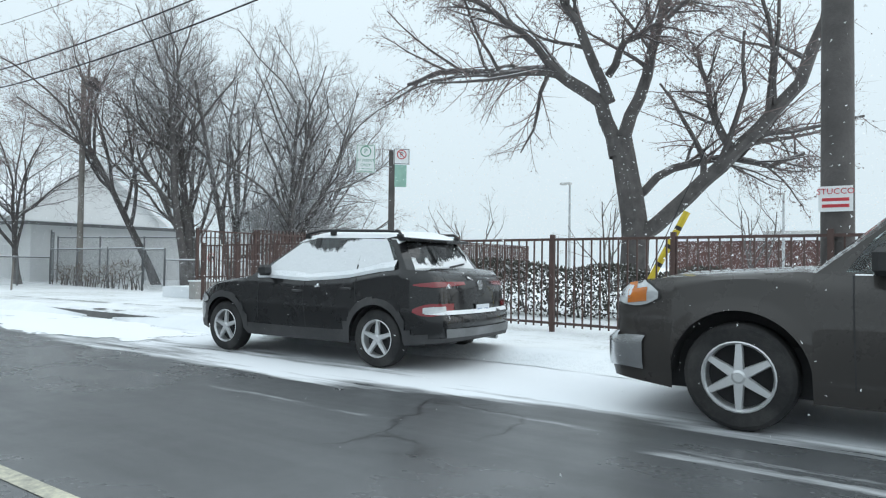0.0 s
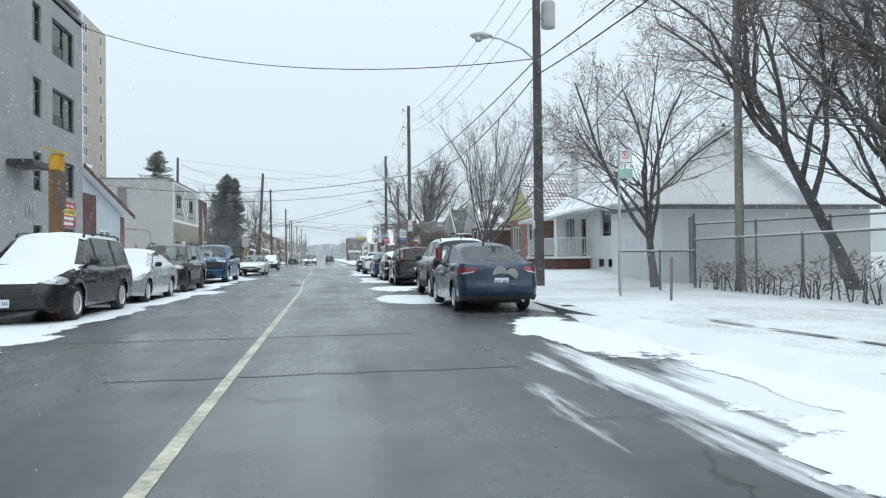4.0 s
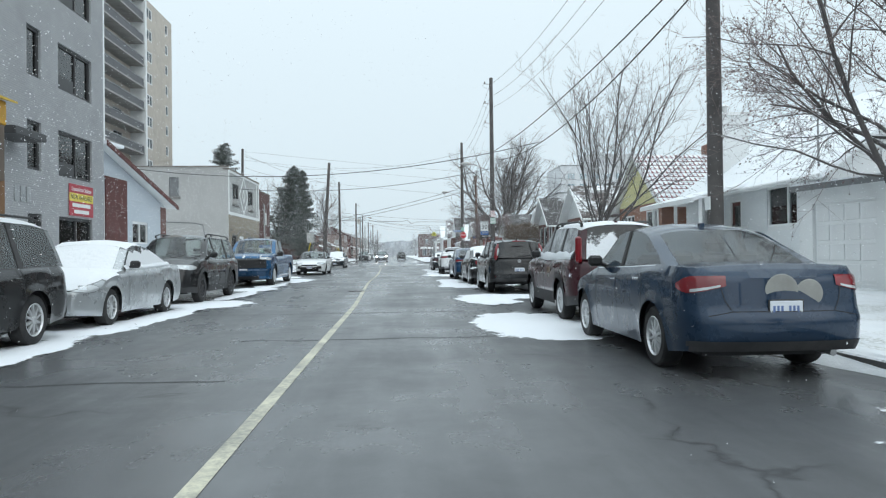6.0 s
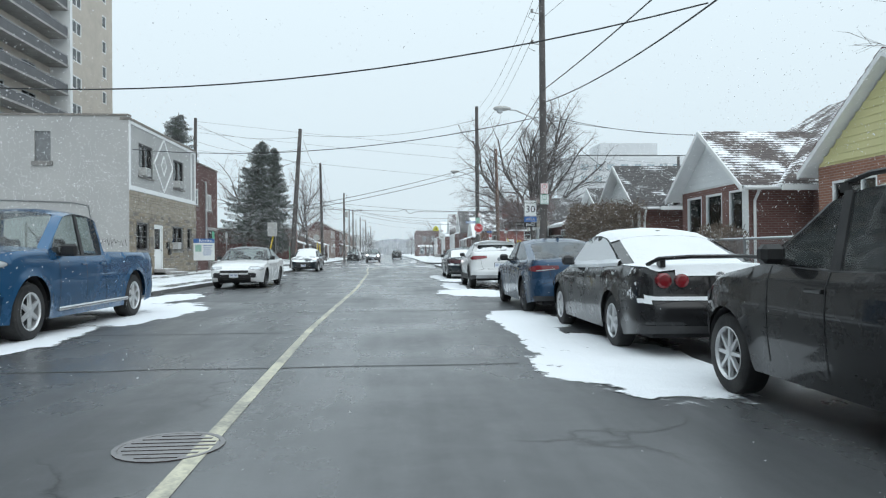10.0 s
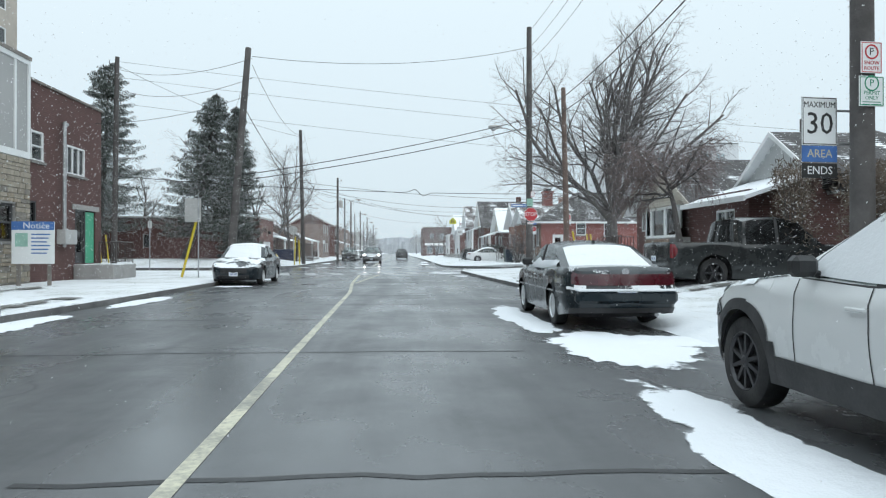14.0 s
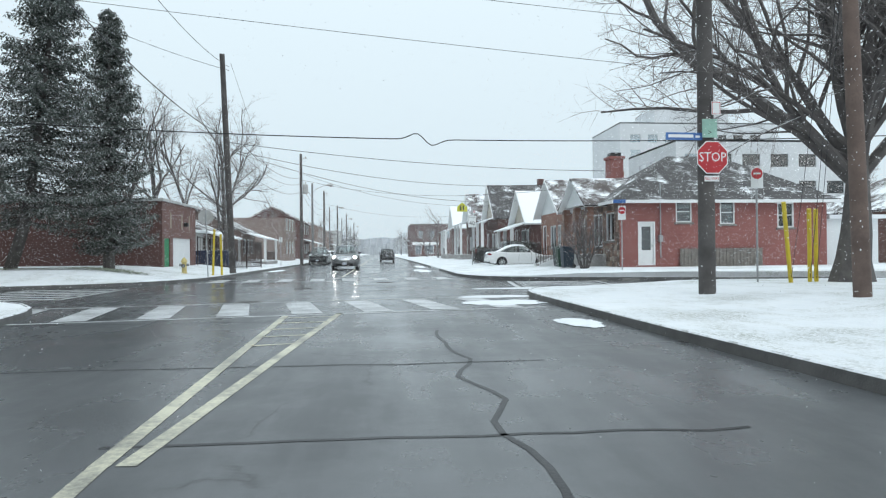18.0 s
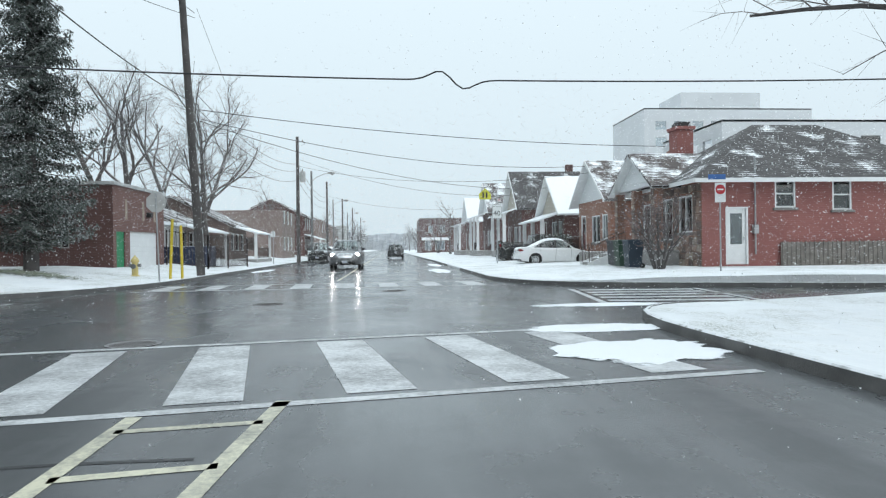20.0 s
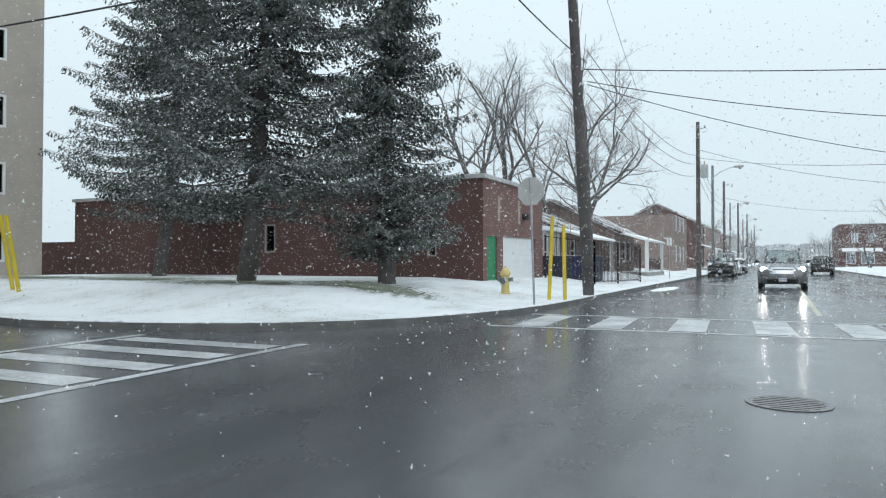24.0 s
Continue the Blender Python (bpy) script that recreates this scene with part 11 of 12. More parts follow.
# ---- trees and shrubs
def grow(r, p, d, length, rad, level, spec, out):
    """One branch and all that springs from it; out collects (points, radii, level)."""
    if level >= spec["levels"]:
        tip = p + (d + Vector((r.gauss(0, 0.15), r.gauss(0, 0.15), r.gauss(0, 0.15) + spec["lift"][-1] * 3))).normalized() * length
        out.append(((p, tip), (rad, 0.002), level))
        return
    n = spec["segs"][min(level, len(spec["segs"]) - 1)]
    pts, rads, dirs = [p.copy()], [rad], [d.copy()]
    taper = spec.get("taper", 0.35)
    q, dd = p.copy(), d.copy()
    for k in range(n):
        w = spec["wobble"] * (0.5 if level == 0 else 1.0)
        dd = (dd + Vector((r.gauss(0, w), r.gauss(0, w), r.gauss(0, w))) + Vector((0, 0, spec["lift"][min(level, len(spec["lift"]) - 1)]))).normalized()
        q = q + dd * (length / n)
        pts.append(q.copy())
        dirs.append(dd.copy())
        rads.append(rad * (1 - (1 - taper) * (k + 1) / n))
    out.append((pts, rads, level))
    sprout(r, pts, rads, dirs, length, level, spec, out)


def sprout(r, pts, rads, dirs, length, level, spec, out):
    """Side branches along a limb."""
    n = len(pts) - 1
    kids = spec["kids"][min(level, len(spec["kids"]) - 1)]
    for k in range(kids):
        t = spec["from"][min(level, len(spec["from"]) - 1)] + (1 - spec["from"][min(level, len(spec["from"]) - 1)]) * (k + r.random()) / kids
        i = min(n - 1, int(t * n))
        f = t * n - i
        base = pts[i].lerp(pts[i + 1], f)
        ax = dirs[i + 1].orthogonal().normalized()
        ax.rotate(Matrix.Rotation(r.uniform(0, 2 * math.pi), 3, dirs[i + 1]))
        ang = radians(r.uniform(*spec["angle"][min(level, len(spec["angle"]) - 1)]))
        nd = dirs[i + 1].copy()
        nd.rotate(Matrix.Rotation(ang, 3, ax))
        ratio = spec["ratio"][min(level, len(spec["ratio"]) - 1)]
        grow(r, base, nd, length * ratio * r.uniform(0.75, 1.2) * (1.1 - 0.45 * t), max(0.0035, rads[i] * (spec.get("limb", 0.62), 0.44, 0.40, 0.42)[min(level, 3)]), level + 1, spec, out)


BASE_SPEC = dict(levels=4, segs=(6, 6, 5, 3, 3), wobble=0.13, lift=(0.0, 0.05, 0.04, 0.03, 0.02), kids=(7, 7, 7, 8), angle=((25, 50), (30, 60), (30, 65), (25, 70)), ratio=(0.62, 0.52, 0.50, 0.48), taper=0.35)
BASE_SPEC["from"] = (0.35, 0.25, 0.2, 0.15)


def bare_tree(x, y, label, seed, height=8.0, rad=0.16, lean=(0, 0), stems=1, twig=TWIG, limbs=(), paths=(), view=(0, 1), category="tree", name="tree", bud=0.0, group="bare street trees", spread=0.25, **over):
    """A leafless tree: trunk and limbs in one part, fine twigs in another."""
    spec = dict(BASE_SPEC)
    spec.update({k: v for k, v in over.items() if k != "frm"})
    if "frm" in over:
        spec["from"] = over["frm"]
    r = random.Random(seed)
    z = gz(x, y)
    t = thing(name, Matrix.Translation((x, y, z)), label, category, group)
    out = []
    for k in range(stems):
        a = 2 * math.pi * k / max(1, stems) + 0.5
        d = Vector((lean[0] + (math.cos(a) * spread if stems > 1 else 0), lean[1] + (math.sin(a) * spread if stems > 1 else 0), 1)).normalized()
        grow(r, Vector((0.1 * math.cos(a) * (stems > 1), 0.1 * math.sin(a) * (stems > 1), -0.15)), d, height * (spec.get("trunk", 0.62)), rad, 0, spec, out)
    for side in paths:
        # a limb drawn through (across the street view, along it, up) points
        pp = [Vector((view[1] * a + view[0] * b, -view[0] * a + view[1] * b, c)) for a, b, c in side[2]]
        pts = [p.lerp(q, k / 3) + Vector((r.gauss(0, 0.03), r.gauss(0, 0.03), r.gauss(0, 0.03))) for p, q in zip(pp, pp[1:]) for k in range(3)] + [pp[-1]]
        rads = [side[0] + (side[1] - side[0]) * k / (len(pts) - 1) for k in range(len(pts))]
        dirs = [(pts[min(k + 1, len(pts) - 1)] - pts[max(k - 1, 0)]).normalized() for k in range(len(pts))]
        out.append((pts, rads, 0 if side[0] > 0.25 else 1))
        if side[0] <= 0.25:
            sprout(r, pts, rads, dirs, max(3.0, sum((q - p).length for p, q in zip(pp, pp[1:]))), 1, spec, out)
    for (h0, dx, dy, dz, ln, rd) in limbs:
        d = Vector((dx, dy, dz)).normalized()
        grow(r, Vector((lean[0] * h0, lean[1] * h0, h0)), d, ln, rd, 1, spec, out)
    wood, fine = Geo(), Geo()
    for pts, rads, lv in out:
        if lv <= 2:
            if lv == 0:
                rads = [q * (1.25 if i == 0 else 1) for i, q in enumerate(rads)]
            wood.tube(pts, rads, 9 if lv == 0 else (7 if lv == 1 else 5), False)
        elif len(pts) == 2:
            a, b = pts
            d = (b - a).normalized()
            u = d.orthogonal().normalized() * max(rads[0] * 0.8, 0.004)
            v = d.cross(u)
            o = len(fine.v)
            fine.v += [tuple(a + u), tuple(a - u * 0.5 + v * 0.87), tuple(a - u * 0.5 - v * 0.87), tuple(b)]
            fine.f += [(o, o + 1, o + 3), (o + 1, o + 2, o + 3), (o + 2, o, o + 3)]
            if bud and r.random() < bud:
                q, w = a.lerp(b, r.uniform(0.5, 1)), r.uniform(0.02, 0.04)
                u, v = u.normalized() * w, v.normalized() * w * 0.6
                o = len(fine.v)
                fine.v += [tuple(q), tuple(q + u + v), tuple(q + u * 1.9), tuple(q + u - v)]
                fine.f.append((o, o + 1, o + 2, o + 3))
        else:
            fine.tube(pts, [max(q * 0.85, 0.0035) for q in rads], 3, False)
    part("trunk", wood, BARK, t, smooth=True, fix=False)
    ob = part("crown", fine, twig, t, fix=False)
    return t


# big street tree by the picket fence, with a low sweeping limb
bare_tree(15.4, 5.6, "large bare street tree with low sweeping limbs and buds", 3, stems=0, twig=BUD_TWIG, bud=0.5, view=(0.94, 0.34), kids=(5, 14, 10, 10), ratio=(0.9, 0.42, 0.5, 0.5), angle=((20, 40), (25, 60), (30, 65), (25, 70)), frm=(0.3, 0.25, 0.15, 0.1), lift=(0, 0.02, 0.0, -0.02, -0.03), paths=(
    (0.36, 0.26, ((0.1, 0, -0.2), (0.05, 0, 1.2), (-0.05, 0, 2.7), (-0.3, 0, 4.1))),
    (0.20, 0.10, ((0.1, 0, 1.8), (1.2, -0.2, 2.7), (2.2, -0.4, 3.7), (3.4, -0.5, 5.0), (4.2, -0.6, 7.2), (4.6, -0.8, 9.0))),
    (0.11, 0.05, ((-0.10, 0, 2.6), (0.9, 0.2, 3.4), (1.9, 0.3, 3.6), (3.0, 0.3, 3.4), (3.7, 0.5, 3.7))),
    (0.19, 0.05, ((-0.35, 0, 3.7), (-0.8, 0, 5.0), (-1.8, 0.2, 5.8), (-2.8, 0.4, 5.95), (-3.8, 0.6, 6.0), (-5.0, 0.9, 6.2), (-6.0, 1.2, 6.0))),
    (0.14, 0.05, ((-0.6, 0, 4.9), (-1.1, -0.6, 6.3), (-1.7, -1.0, 7.4), (-2.3, -1.4, 8.8))),
    (0.11, 0.04, ((-1.7, 0.2, 5.75), (-2.7, 0.0, 6.8), (-3.8, -0.2, 7.6), (-5.0, -0.4, 8.2))),
    (0.17, 0.06, ((-0.25, 0, 4.1), (0.3, 0.2, 5.6), (0.6, 0.4, 7.2), (0.9, 0.8, 9.0))),
    (0.10, 0.04, ((-0.6, 0, 5.6), (-0.2, -0.5, 6.2), (0.6, -0.9, 6.4), (1.6, -1.2, 7.2))),
    (0.10, 0.04, ((2.1, -0.4, 3.6), (1.6, -0.7, 4.6), (1.3, -1.0, 5.8)))))
# garden tree before the white bungalow
bare_tree(13.0, 31.6, "small bare garden tree with reddish buds", 8, 11.5, 0.15, (-0.10, 0.05), 1, BUD_TWIG, bud=0.5, kids=(10, 9, 9, 8), trunk=0.36, ratio=(1.35, 0.6, 0.52, 0.5), angle=((30, 62), (30, 60), (30, 65), (25, 70)), frm=(0.32, 0.2, 0.2, 0.15))
# twin-stemmed and crowded trees behind the chain-link fence
bare_tree(16.4, 24.6, "bare twin-stemmed tree behind the chain-link fence", 12, 13.5, 0.18, (0, 0), 2, TWIG, kids=(10, 9, 9, 9), spread=0.24, frm=(0.3, 0.15, 0.15, 0.1))
bare_tree(17.2, 28.0, "slanting bare tree behind the chain-link fence", 13, 13.0, 0.18, (-0.35, 0.0), 1, BUD_TWIG, bud=0.4, kids=(11, 9, 9, 9), ratio=(0.75, 0.55, 0.5, 0.48))
for i, (x, y, hh) in enumerate(((20.0, 22.9, 11.5), (18.7, 24.6, 12.5), (21.8, 25.0, 12.0), (23.8, 26.4, 11.5), (25.6, 28.4, 10.0), (19.6, 28.5, 12.0))):
    bare_tree(x, y, "bare tree in a crowded row", 20 + i, hh * 1.15, 0.15, ((0.25, -0.1, 0.15, 0.2, 0.25, -0.1)[i], 0.0), 2, GREY_TWIG, kids=(8, 8, 8, 8), spread=0.3, frm=(0.12, 0.15, 0.15, 0.1), group="crowded trees beyond the fence")
for i, (x, y, hh) in enumerate(((26.7, 17.6, 5.6), (27.8, 11.0, 6.5), (31, 6.0, 6.0))):
    bare_tree(x, y, "thin bare sapling beyond the fence", 40 + i, hh, 0.06, (0, 0), 3, GREY_TWIG, kids=(4, 4, 3, 2), spread=0.3, frm=(0.15, 0.2, 0.2, 0.1), group="saplings beyond the fence")
# vase-shaped tree on the front lawns
bare_tree(10.35, 45.6, "bare vase-shaped tree on a snowy front lawn", 57, 11.5, 0.19, (0, 0), 1, TWIG, limb=0.36, kids=(15, 9, 7, 6), trunk=0.24, ratio=(2.75, 0.42, 0.45, 0.45), angle=((8, 42), (16, 40), (22, 50), (25, 60)), frm=(0.35, 0.2, 0.2, 0.15), lift=(0, 0.06, 0.07, 0.05, 0.03))
# large corner tree with many upright limbs
bare_tree(14.8, 97.4, "large old bare tree with many upright limbs at the corner", 66, 18.5, 0.50, (0.03, 0), 1, TWIG, kids=(12, 13, 10, 9), trunk=0.24, ratio=(2.7, 0.42, 0.46, 0.5), angle=((5, 36), (25, 55), (30, 65), (25, 70)), frm=(0.62, 0.2, 0.2, 0.15), lift=(0, 0.05, 0.02, -0.02, -0.03),
          limbs=((2.9, -0.7, -0.15, 0.75, 8.0, 0.14), (2.6, 0.6, -0.25, 1.0, 9.0, 0.17), (3.3, -0.85, 0.2, 0.5, 6.5, 0.085), (3.6, -0.8, -0.3, 0.6, 7.0, 0.09), (3.0, 0.6, 0.3, 1.1, 9.0, 0.14), (3.3, -0.3, -0.8, 0.8, 6.0, 0.10)))
# weeping tree
bare_tree(10.9, 77.6, "weeping tree with a dense dome of hanging brown twigs", 71, 5.6, 0.13, (0, 0), 1, BUD_TWIG, kids=(13, 11, 10, 6), trunk=0.66, ratio=(0.60, 0.58, 0.75, 0.6), angle=((55, 85), (30, 70), (30, 80), (20, 50)), frm=(0.72, 0.2, 0.2, 0.2), lift=(0, 0.05, -0.06, -0.28, -0.35))
# trees behind the brick building and along the far street
bare_tree(-17.5, 139, "tall bare tree behind the brick building", 81, 18.5, 0.28, (-0.03, 0), 2, GREY_TWIG, kids=(8, 8, 7, 8), spread=0.2)
bare_tree(-13.5, 141, "tall bare tree behind the brick building", 82, 16.5, 0.2, (0.05, 0), 2, GREY_TWIG, kids=(8, 8, 7, 8), spread=0.2)
bare_tree(-9.6, 133.0, "bare round-crowned tree beside the iron fence", 83, 15.5, 0.2, (0, 0), 1, GREY_TWIG, kids=(13, 9, 8, 8), ratio=(0.55, 0.5, 0.5, 0.48), frm=(0.22, 0.2, 0.2, 0.15), angle=((30, 60), (30, 60), (30, 65), (25, 70)))
bare_tree(-30, 136, "bare tree behind the brick building", 84, 12.0, 0.2, (0, 0), 1, GREY_TWIG)
bare_tree(-24, 128.5, "bare tree behind the brick building", 85, 11.0, 0.2, (0, 0), 1, GREY_TWIG)
bare_tree(37, 127, "bare tree behind the side-street house", 87, 8.5, 0.16, (0, 0), 1, GREY_TWIG)
FAR = [bare_tree(x, y, "bare street tree far along the road", 100 + i, 10, 0.17, (0, 0), 1 + i // 2, GREY_TWIG, kids=(6, 6, 5, 4), group="trees far along the street") for i, (x, y) in enumerate(((-12, 168), (11.0, 190), (24, 140)))]
SPOTS = [(-14, 190, 10), (-10.5, 212, 10), (10.5, 210, 9), (16, 200, 10), (-13, 240, 11), (13, 262, 10), (27, 90, 11), (26, 72, 9), (-9.8, 275, 12), (10, 290, 11)]
rr = random.Random(300)
SPOTS += [((-1 if i % 2 else 1) * (9 + rr.uniform(0, 9)), 300 + i * 13, rr.uniform(10, 15)) for i in range(16)]
for i, (x, y, hh) in enumerate(SPOTS):
    copy_thing(FAR[i % 3], Matrix.Translation((x, y, gz(x, y))) @ Matrix.Rotation(i * 2.4, 4, "Z") @ Matrix.Scale(hh / 10, 4))


def spruce(x, y, height, width, label, seed, lean=(0, 0), bare=0.12, gaps=0.0):
    r = random.Random(seed)
    z0 = gz(x, y)
    t = thing("spruce_tree", Matrix.Translation((x, y, z0)), label, "conifer", "snow-dusted spruces")
    wood, leaf = Geo(), Geo()
    wood.tube([(lean[0] * (k / 8) ** 0.6, lean[1] * (k / 8) ** 0.6, height * k / 8 - (0.2 if k == 0 else 0)) for k in range(9)], [0.28 - 0.032 * k for k in range(9)], 10, False)
    z = height * bare
    while z < height * 0.985:
        f = (z - height * bare) / (height * (1 - bare))
        reach = width * (1 - f) ** 0.7 * (0.55 + 0.45 * min(1, f / 0.12)) * r.uniform(0.8, 1.15) + 0.12
        k = (z / height) ** 0.6
        base = Vector((lean[0] * k, lean[1] * k, z))
        for k in range(5 if f < 0.85 else 4):
            if r.random() < gaps:
                continue
            a = r.uniform(0, 2 * math.pi)
            ln = reach * r.uniform(0.7, 1.12)
            pts, n = [], 7
            for s in range(n + 1):
                u = s / n
                sag = -0.26 * u + 0.24 * u * u * u if f < 0.75 else 0.25 * u
                pts.append(base + Vector((math.cos(a) * ln * u, math.sin(a) * ln * u, ln * sag * 0.9)))
            wood.tube(pts, [0.035 * (1 - f) * (1 - s / n) + 0.006 for s in range(n + 1)], 4, False)
            steps = max(5, int(ln / 0.105))
            for s in range(1, steps + 1):
                u = s / steps
                i = min(n - 1, int(u * n))
                p = pts[i].lerp(pts[i + 1], u * n - i)
                side = Vector((-math.sin(a), math.cos(a), 0))
                fwd = Vector((math.cos(a), math.sin(a), -0.2))
                wide = (0.16 + 0.20 * ln * (1 - u)) * r.uniform(0.6, 1.25)
                for sg in (-1, 1):
                    tip = p + side * sg * wide + fwd * r.uniform(0.10, 0.35) * wide * 2 + Vector((0, 0, -r.uniform(0.05, 0.22) - 0.25 * wide))
                    lie = (tip - p).normalized()
                    for b in range(6):
                        q = p.lerp(tip, (b + r.random()) / 6)
                        d = (lie + Vector((r.gauss(0, 0.55), r.gauss(0, 0.55), r.gauss(-0.15, 0.35)))).normalized() * r.uniform(0.08, 0.15)
                        w = d.cross(Vector((r.gauss(0, 0.6), r.gauss(0, 0.6), 1))).normalized() * r.uniform(0.022, 0.042)
                        o = len(leaf.v)
                        leaf.v += [tuple(q), tuple(q + d * 0.55 - w), tuple(q + d), tuple(q + d * 0.55 + w)]
                        leaf.f.append((o, o + 1, o + 2, o + 3))
        z += max(0.10, 0.23 * (1 - f * 0.6)) * r.uniform(0.7, 1.3)
    part("trunk", wood, BARK, t, smooth=True, fix=False)
    part("crown", leaf, NEEDLES, t, fix=False)
    return t


spruce(-23.2, 116.4, 17.0, 5.0, "tall spruce with drooping snow-dusted branches", 5, lean=(0.8, 0.8), bare=0.16, gaps=0.26)
spruce(-14.7, 112.2, 12.6, 3.7, "snow-dusted spruce with a slanting trunk", 6, lean=(3.3, -2.5), bare=0.17, gaps=0.14)
spruce(-11.2, 114.4, 12.6, 2.7, "dense snow-dusted spruce beside the brick wall", 7, lean=(0.2, -0.3), bare=0.08)

GRASS_SHOW = cling_mat("grass_through_thin_snow", 0.43, 0.0, 5.0, (0.24, 0.26, 0.20), 0.9, 0.55)
for x, y, rx, ry in ((-14.2, 111.2, 3.6, 1.9), (-19.5, 112.6, 3.8, 2.0), (-10.6, 112.4, 2.6, 1.5), (-24.5, 112.4, 3.4, 1.8)):
    g, n = Geo(), 28
    for k in range(5):
        for i in range(n):
            a = 2 * math.pi * i / n
            px, py = x + rx * k / 4 * math.cos(a), y + ry * k / 4 * math.sin(a)
            g.v.append((px, py, gz(px, py) + 0.035))
    g.f = [(k * n + i, k * n + (i + 1) % n, (k + 1) * n + (i + 1) % n, (k + 1) * n + i) for k in range(4) for i in range(n)]
    tagged(part("grass_patch", g, GRASS_SHOW, None, fix=False), "grass and needles showing through thin snow", "grass", "", "stuff")


def hedge(label, pts, width, height, count, material, seed, blade=0.16, category="hedge", name="hedge", ragged=0.3, wire=True):
    """A clipped mass of crossing twigs and leaves with an uneven top."""
    r = random.Random(seed)
    t = thing(name, Matrix.Translation((*pts[0], gz(*pts[0]))), label, category)
    ox, oy, oz = pts[0][0], pts[0][1], gz(*pts[0])
    g, wood = Geo(), Geo()
    lens = [math.dist(a, b) for a, b in zip(pts, pts[1:])]
    tot = sum(lens)
    for k in range(count):
        s = r.uniform(0, tot)
        for (a, b), ln in zip(zip(pts, pts[1:]), lens):
            if s <= ln:
                break
            s -= ln
        p = Vector(a).lerp(Vector(b), min(1, s / ln))
        d = (Vector(b) - Vector(a)).normalized()
        nrm = Vector((-d.y, d.x))
        off = r.uniform(-1, 1)
        top = height * (1 + ragged * noise.noise((p.x * 0.8, p.y * 0.8, seed)))
        z = top * (1 - r.random() ** 1.7)
        q = Vector((p.x + nrm.x * off * width / 2, p.y + nrm.y * off * width / 2, gz(p.x, p.y) + z)) - Vector((ox, oy, oz))
        u = Vector((r.gauss(0, 1), r.gauss(0, 1), r.gauss(0.5, 0.9))).normalized() * blade * r.uniform(0.6, 1.4)
        v = u.orthogonal().normalized()
        v.rotate(Matrix.Rotation(r.uniform(0, 6.28), 3, u.normalized()))
        v *= min(blade * 0.10, 0.013) if wire else blade * 0.32
        o = len(g.v)
        g.v += [tuple(q), tuple(q + u * 0.5 + v), tuple(q + u), tuple(q + u * 0.5 - v)]
        g.f.append((o, o + 1, o + 2, o + 3))
    for k in range(int(tot * 5)):
        s = r.uniform(0, 1)
        i = min(len(pts) - 2, int(s * (len(pts) - 1)))
        p = Vector(pts[i]).lerp(Vector(pts[i + 1]), s * (len(pts) - 1) - i)
        q = Vector((p.x + r.uniform(-0.3, 0.3) * width, p.y + r.uniform(-0.3, 0.3) * width, gz(p.x, p.y))) - Vector((ox, oy, oz))
        wood.tube([q, q + Vector((r.uniform(-0.15, 0.15), r.uniform(-0.15, 0.15), height * 0.6)), q + Vector((r.uniform(-0.4, 0.4), r.uniform(-0.4, 0.4), height * r.uniform(0.8, 1.1)))], [0.02, 0.014, 0.006], 4, False)
    part("stem_growth", wood, BARK, t, fix=False)
    part("foliage", g, material, t, fix=False)
    return t


hedge("thick brown leafless hedge along the front lawn", [(10.3, 59.5), (10.6, 66.0), (12.4, 71.5)], 1.5, 2.2, 42000, HEDGE, 3, 0.18)
hedge("dark evergreen shrubs dusted with snow behind the fence", [(12.6, 10.5), (13.4, 5.5), (13.8, 0.5)], 1.2, 1.0, 15000, EVERGREEN, 4, 0.075, "shrub", "shrub_row", wire=False)
hedge("brown front garden shrubs beside the bungalow", [(12.0, 55.5), (12.4, 58.4)], 0.9, 1.3, 3500, HEDGE, 6, 0.15, "shrub", "shrub_row")
hedge("low bare shrubs along the chain-link fence", [(14.0, 30.5), (13.5, 25.0), (13.4, 22.9)], 0.5, 0.7, 900, HEDGE, 7, 0.2, "shrub", "shrub_row", 0.8)
hedge("tangled thicket of bare grey-brown twigs under the trees", [(18.6, 24.0), (22.0, 24.6), (25.5, 27.0)], 2.6, 3.7, 9000, GREY_TWIG, 12, 0.62, "thicket", "thicket", 0.5)
hedge("snow-covered round shrub before the porch", [(12.6, 131.0), (13.4, 132.0)], 1.4, 1.5, 4500, SNOWY_LEAF, 8, 0.14, "shrub", "shrub", 0.2, False)
hedge("dark clipped hedge in front of the houses", [(9.6, 133.5), (11.5, 138.0)], 1.0, 1.1, 3000, EVERGREEN, 9, 0.12, wire=False)
hedge("tall bare shrubs beside the bungalow", [(13.0, 75.2), (14.6, 78.4)], 1.0, 3.2, 4000, HEDGE, 10, 0.2, "shrub", "shrub_row", 0.4)
bare_tree(11.9, 112.3, "bushy bare lilac in front of the red house", 91, 3.6, 0.05, (0, 0), 7, BUD_TWIG, bud=0.5, kids=(5, 5, 4, 3), spread=0.35, frm=(0.15, 0.2, 0.2, 0.1), name="shrub", category="shrub")

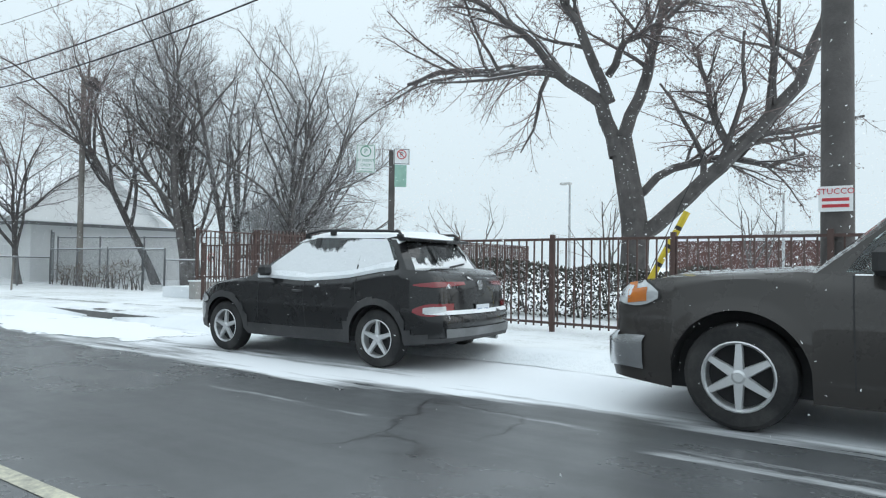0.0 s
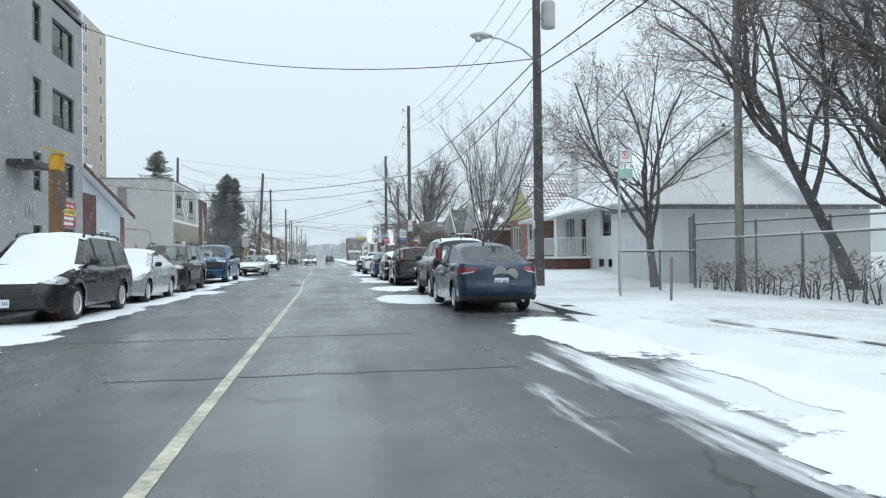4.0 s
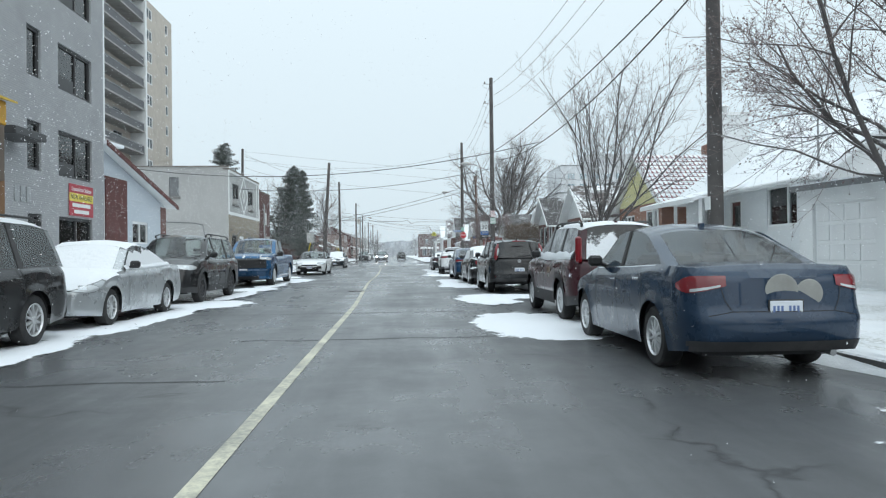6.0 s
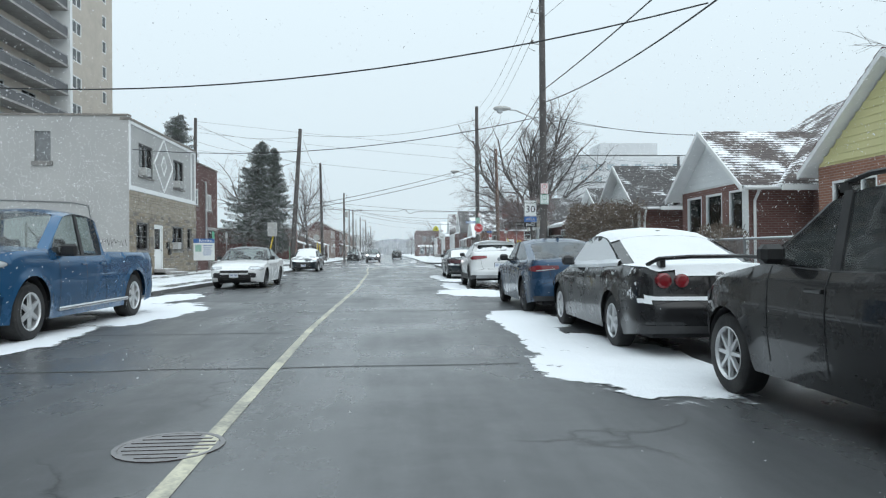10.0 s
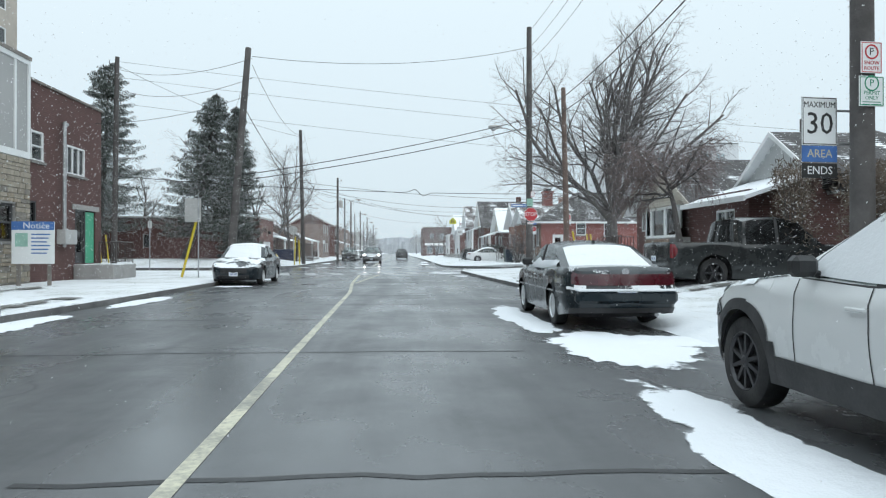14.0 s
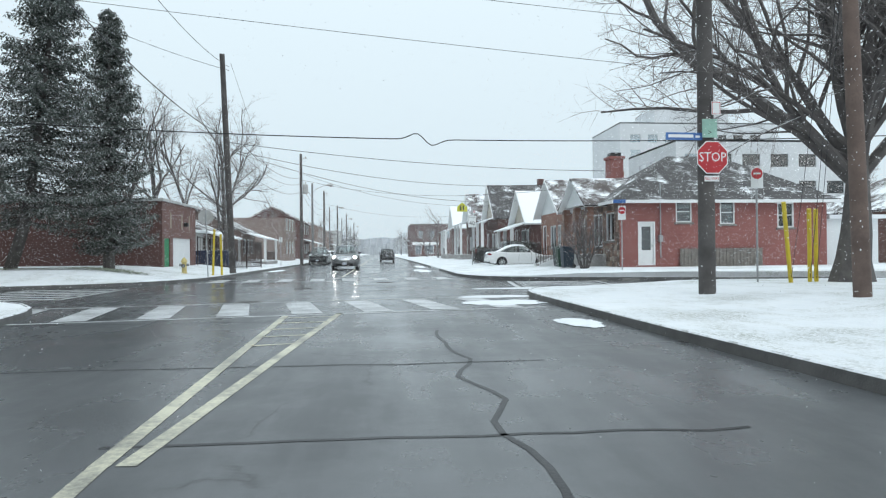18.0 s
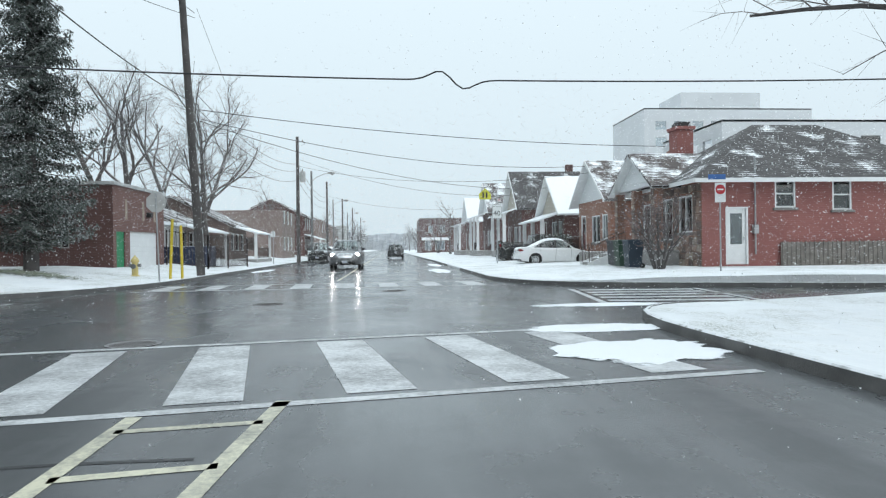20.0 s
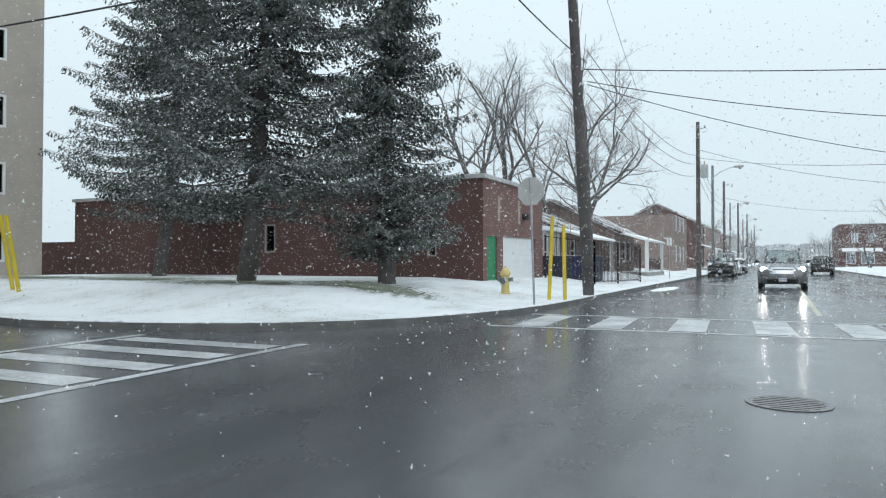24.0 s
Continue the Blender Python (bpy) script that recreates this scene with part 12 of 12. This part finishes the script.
# ---- the end of the street and the air
# backdrop strips of far woods; their pale blue-grey colour has the haze painted in
ridge = Geo()
for row, (y, base, swing) in enumerate(((620, 9.0, 5.0), (700, 13.0, 6.0), (820, 17.0, 7.0))):
    o, n = len(ridge.v), 260
    for i in range(n + 1):
        x = -260 + 520 * i / n
        h = base + swing * noise.noise((x * 0.02, row * 7.3, 0)) + 2.6 * noise.noise((x * 0.16, row * 3.1, 4)) + RNG.uniform(-0.7, 0.7) + 5.0 * smooth01(-10, -120, x)
        ridge.v += [(x, y, -1.0), (x, y + RNG.uniform(-6, 6), max(2.0, h))]
    ridge.f += [(o + 2 * i, o + 2 * i + 2, o + 2 * i + 3, o + 2 * i + 1) for i in range(n)]
tagged(part("backdrop", ridge, M("haze_paled_woods", (0.40, 0.42, 0.45), 0.9, var=0.25, scale=0.08, fine=0.8, bump=0), None, fix=False), "wooded rise beyond the end of the street, haze painted into its colour", "backdrop", "", "structure")


def snowfall(name, label, box, count, sizes, seed):
    """Flakes hanging in the air inside a box (x0, x1, y0, y1, z0, z1), also standing in for haze; sizes run from the
    near end to the far end.
    """
    g = np.random.default_rng(seed)
    x0, x1, y0, y1, z0, z1 = box
    # the flakes grow beyond life size with distance, so fewer of them veil it as haze
    u = g.random(count)
    a, b = sizes
    size = 1.0 / (1.0 / a - u * (1.0 / a - 1.0 / b))
    y = y0 + (y1 - y0) * ((size - a) / (b - a) if b > a else u)
    p = np.stack([g.uniform(x0, x1, count), y, g.uniform(z0, z1, count)], 1)
    path = np.array([r[1:4] for r in ROWS])
    path = np.concatenate([path[:-1] + (path[1:] - path[:-1]) * f for f in (0.0, 0.25, 0.5, 0.75)] + [path[-1:]])
    near = np.full(count, 1e9)
    for q in path:
        near = np.minimum(near, np.linalg.norm(p - q, axis=1))
    parked = (p[:, 2] < 1.9) & (p[:, 1] < 90) & (((p[:, 0] > 4.7) & (p[:, 0] < 7.9)) | ((p[:, 0] > -4.7) & (p[:, 0] < -1.9)))
    keep = (near > 1.3) & ~parked
    p, size, near = p[keep], size[keep], near[keep]
    size = size * g.uniform(0.5, 1.25, len(p)) * np.clip(near / 7.0, 0.35, 1.0)
    q = g.normal(size=(len(p), 3, 3))
    q /= np.linalg.norm(q, axis=2, keepdims=True)
    v = (p[:, None, :] + q * (size * 0.6)[:, None, None]).reshape(-1, 3)
    me = bpy.data.meshes.new(name)
    me.vertices.add(len(v))
    me.vertices.foreach_set("co", v.astype(np.float32).ravel())
    me.loops.add(len(v))
    me.loops.foreach_set("vertex_index", np.arange(len(v), dtype=np.int32))
    me.polygons.add(len(p))
    me.polygons.foreach_set("loop_start", np.arange(0, len(v), 3, dtype=np.int32))
    me.update(calc_edges=True)
    me.materials.append(FLAKE)
    return tagged(new(name, me), label, "snowfall", "", "stuff")


FLAKE = bpy.data.materials.new("airborne_snow")
fn, fl_, fp = nodes_of(FLAKE)
fp.inputs["Base Color"].default_value, fp.inputs["Roughness"].default_value = (0.97, 0.98, 0.99, 1), 0.9
ftr, fmx = fn.new("ShaderNodeBsdfTranslucent"), fn.new("ShaderNodeMixShader")
ftr.inputs["Color"].default_value = (0.97, 0.98, 0.99, 1)
fmx.inputs[0].default_value = 0.45
fl_.new(fp.outputs[0], fmx.inputs[1])
fl_.new(ftr.outputs[0], fmx.inputs[2])
fl_.new(fmx.outputs[0], fn["Material Output"].inputs["Surface"])
# snowfall with flakes enlarged and packed to imitate haze along the street
snowfall("falling_snow", "light snow falling over the street", (-14, 20, -3, 112, 0.15, 5.5), 220000, (0.033, 0.033), 51)
snowfall("falling_snow", "light snow falling over the yards", (20, 62, -12, 52, 0.15, 5.0), 70000, (0.05, 0.05), 52)
snowfall("falling_snow", "snow falling far down the street, oversized flakes standing in for haze", (-30, 42, 112, 460, 0.15, 7.0), 270000, (0.036, 0.20), 53)
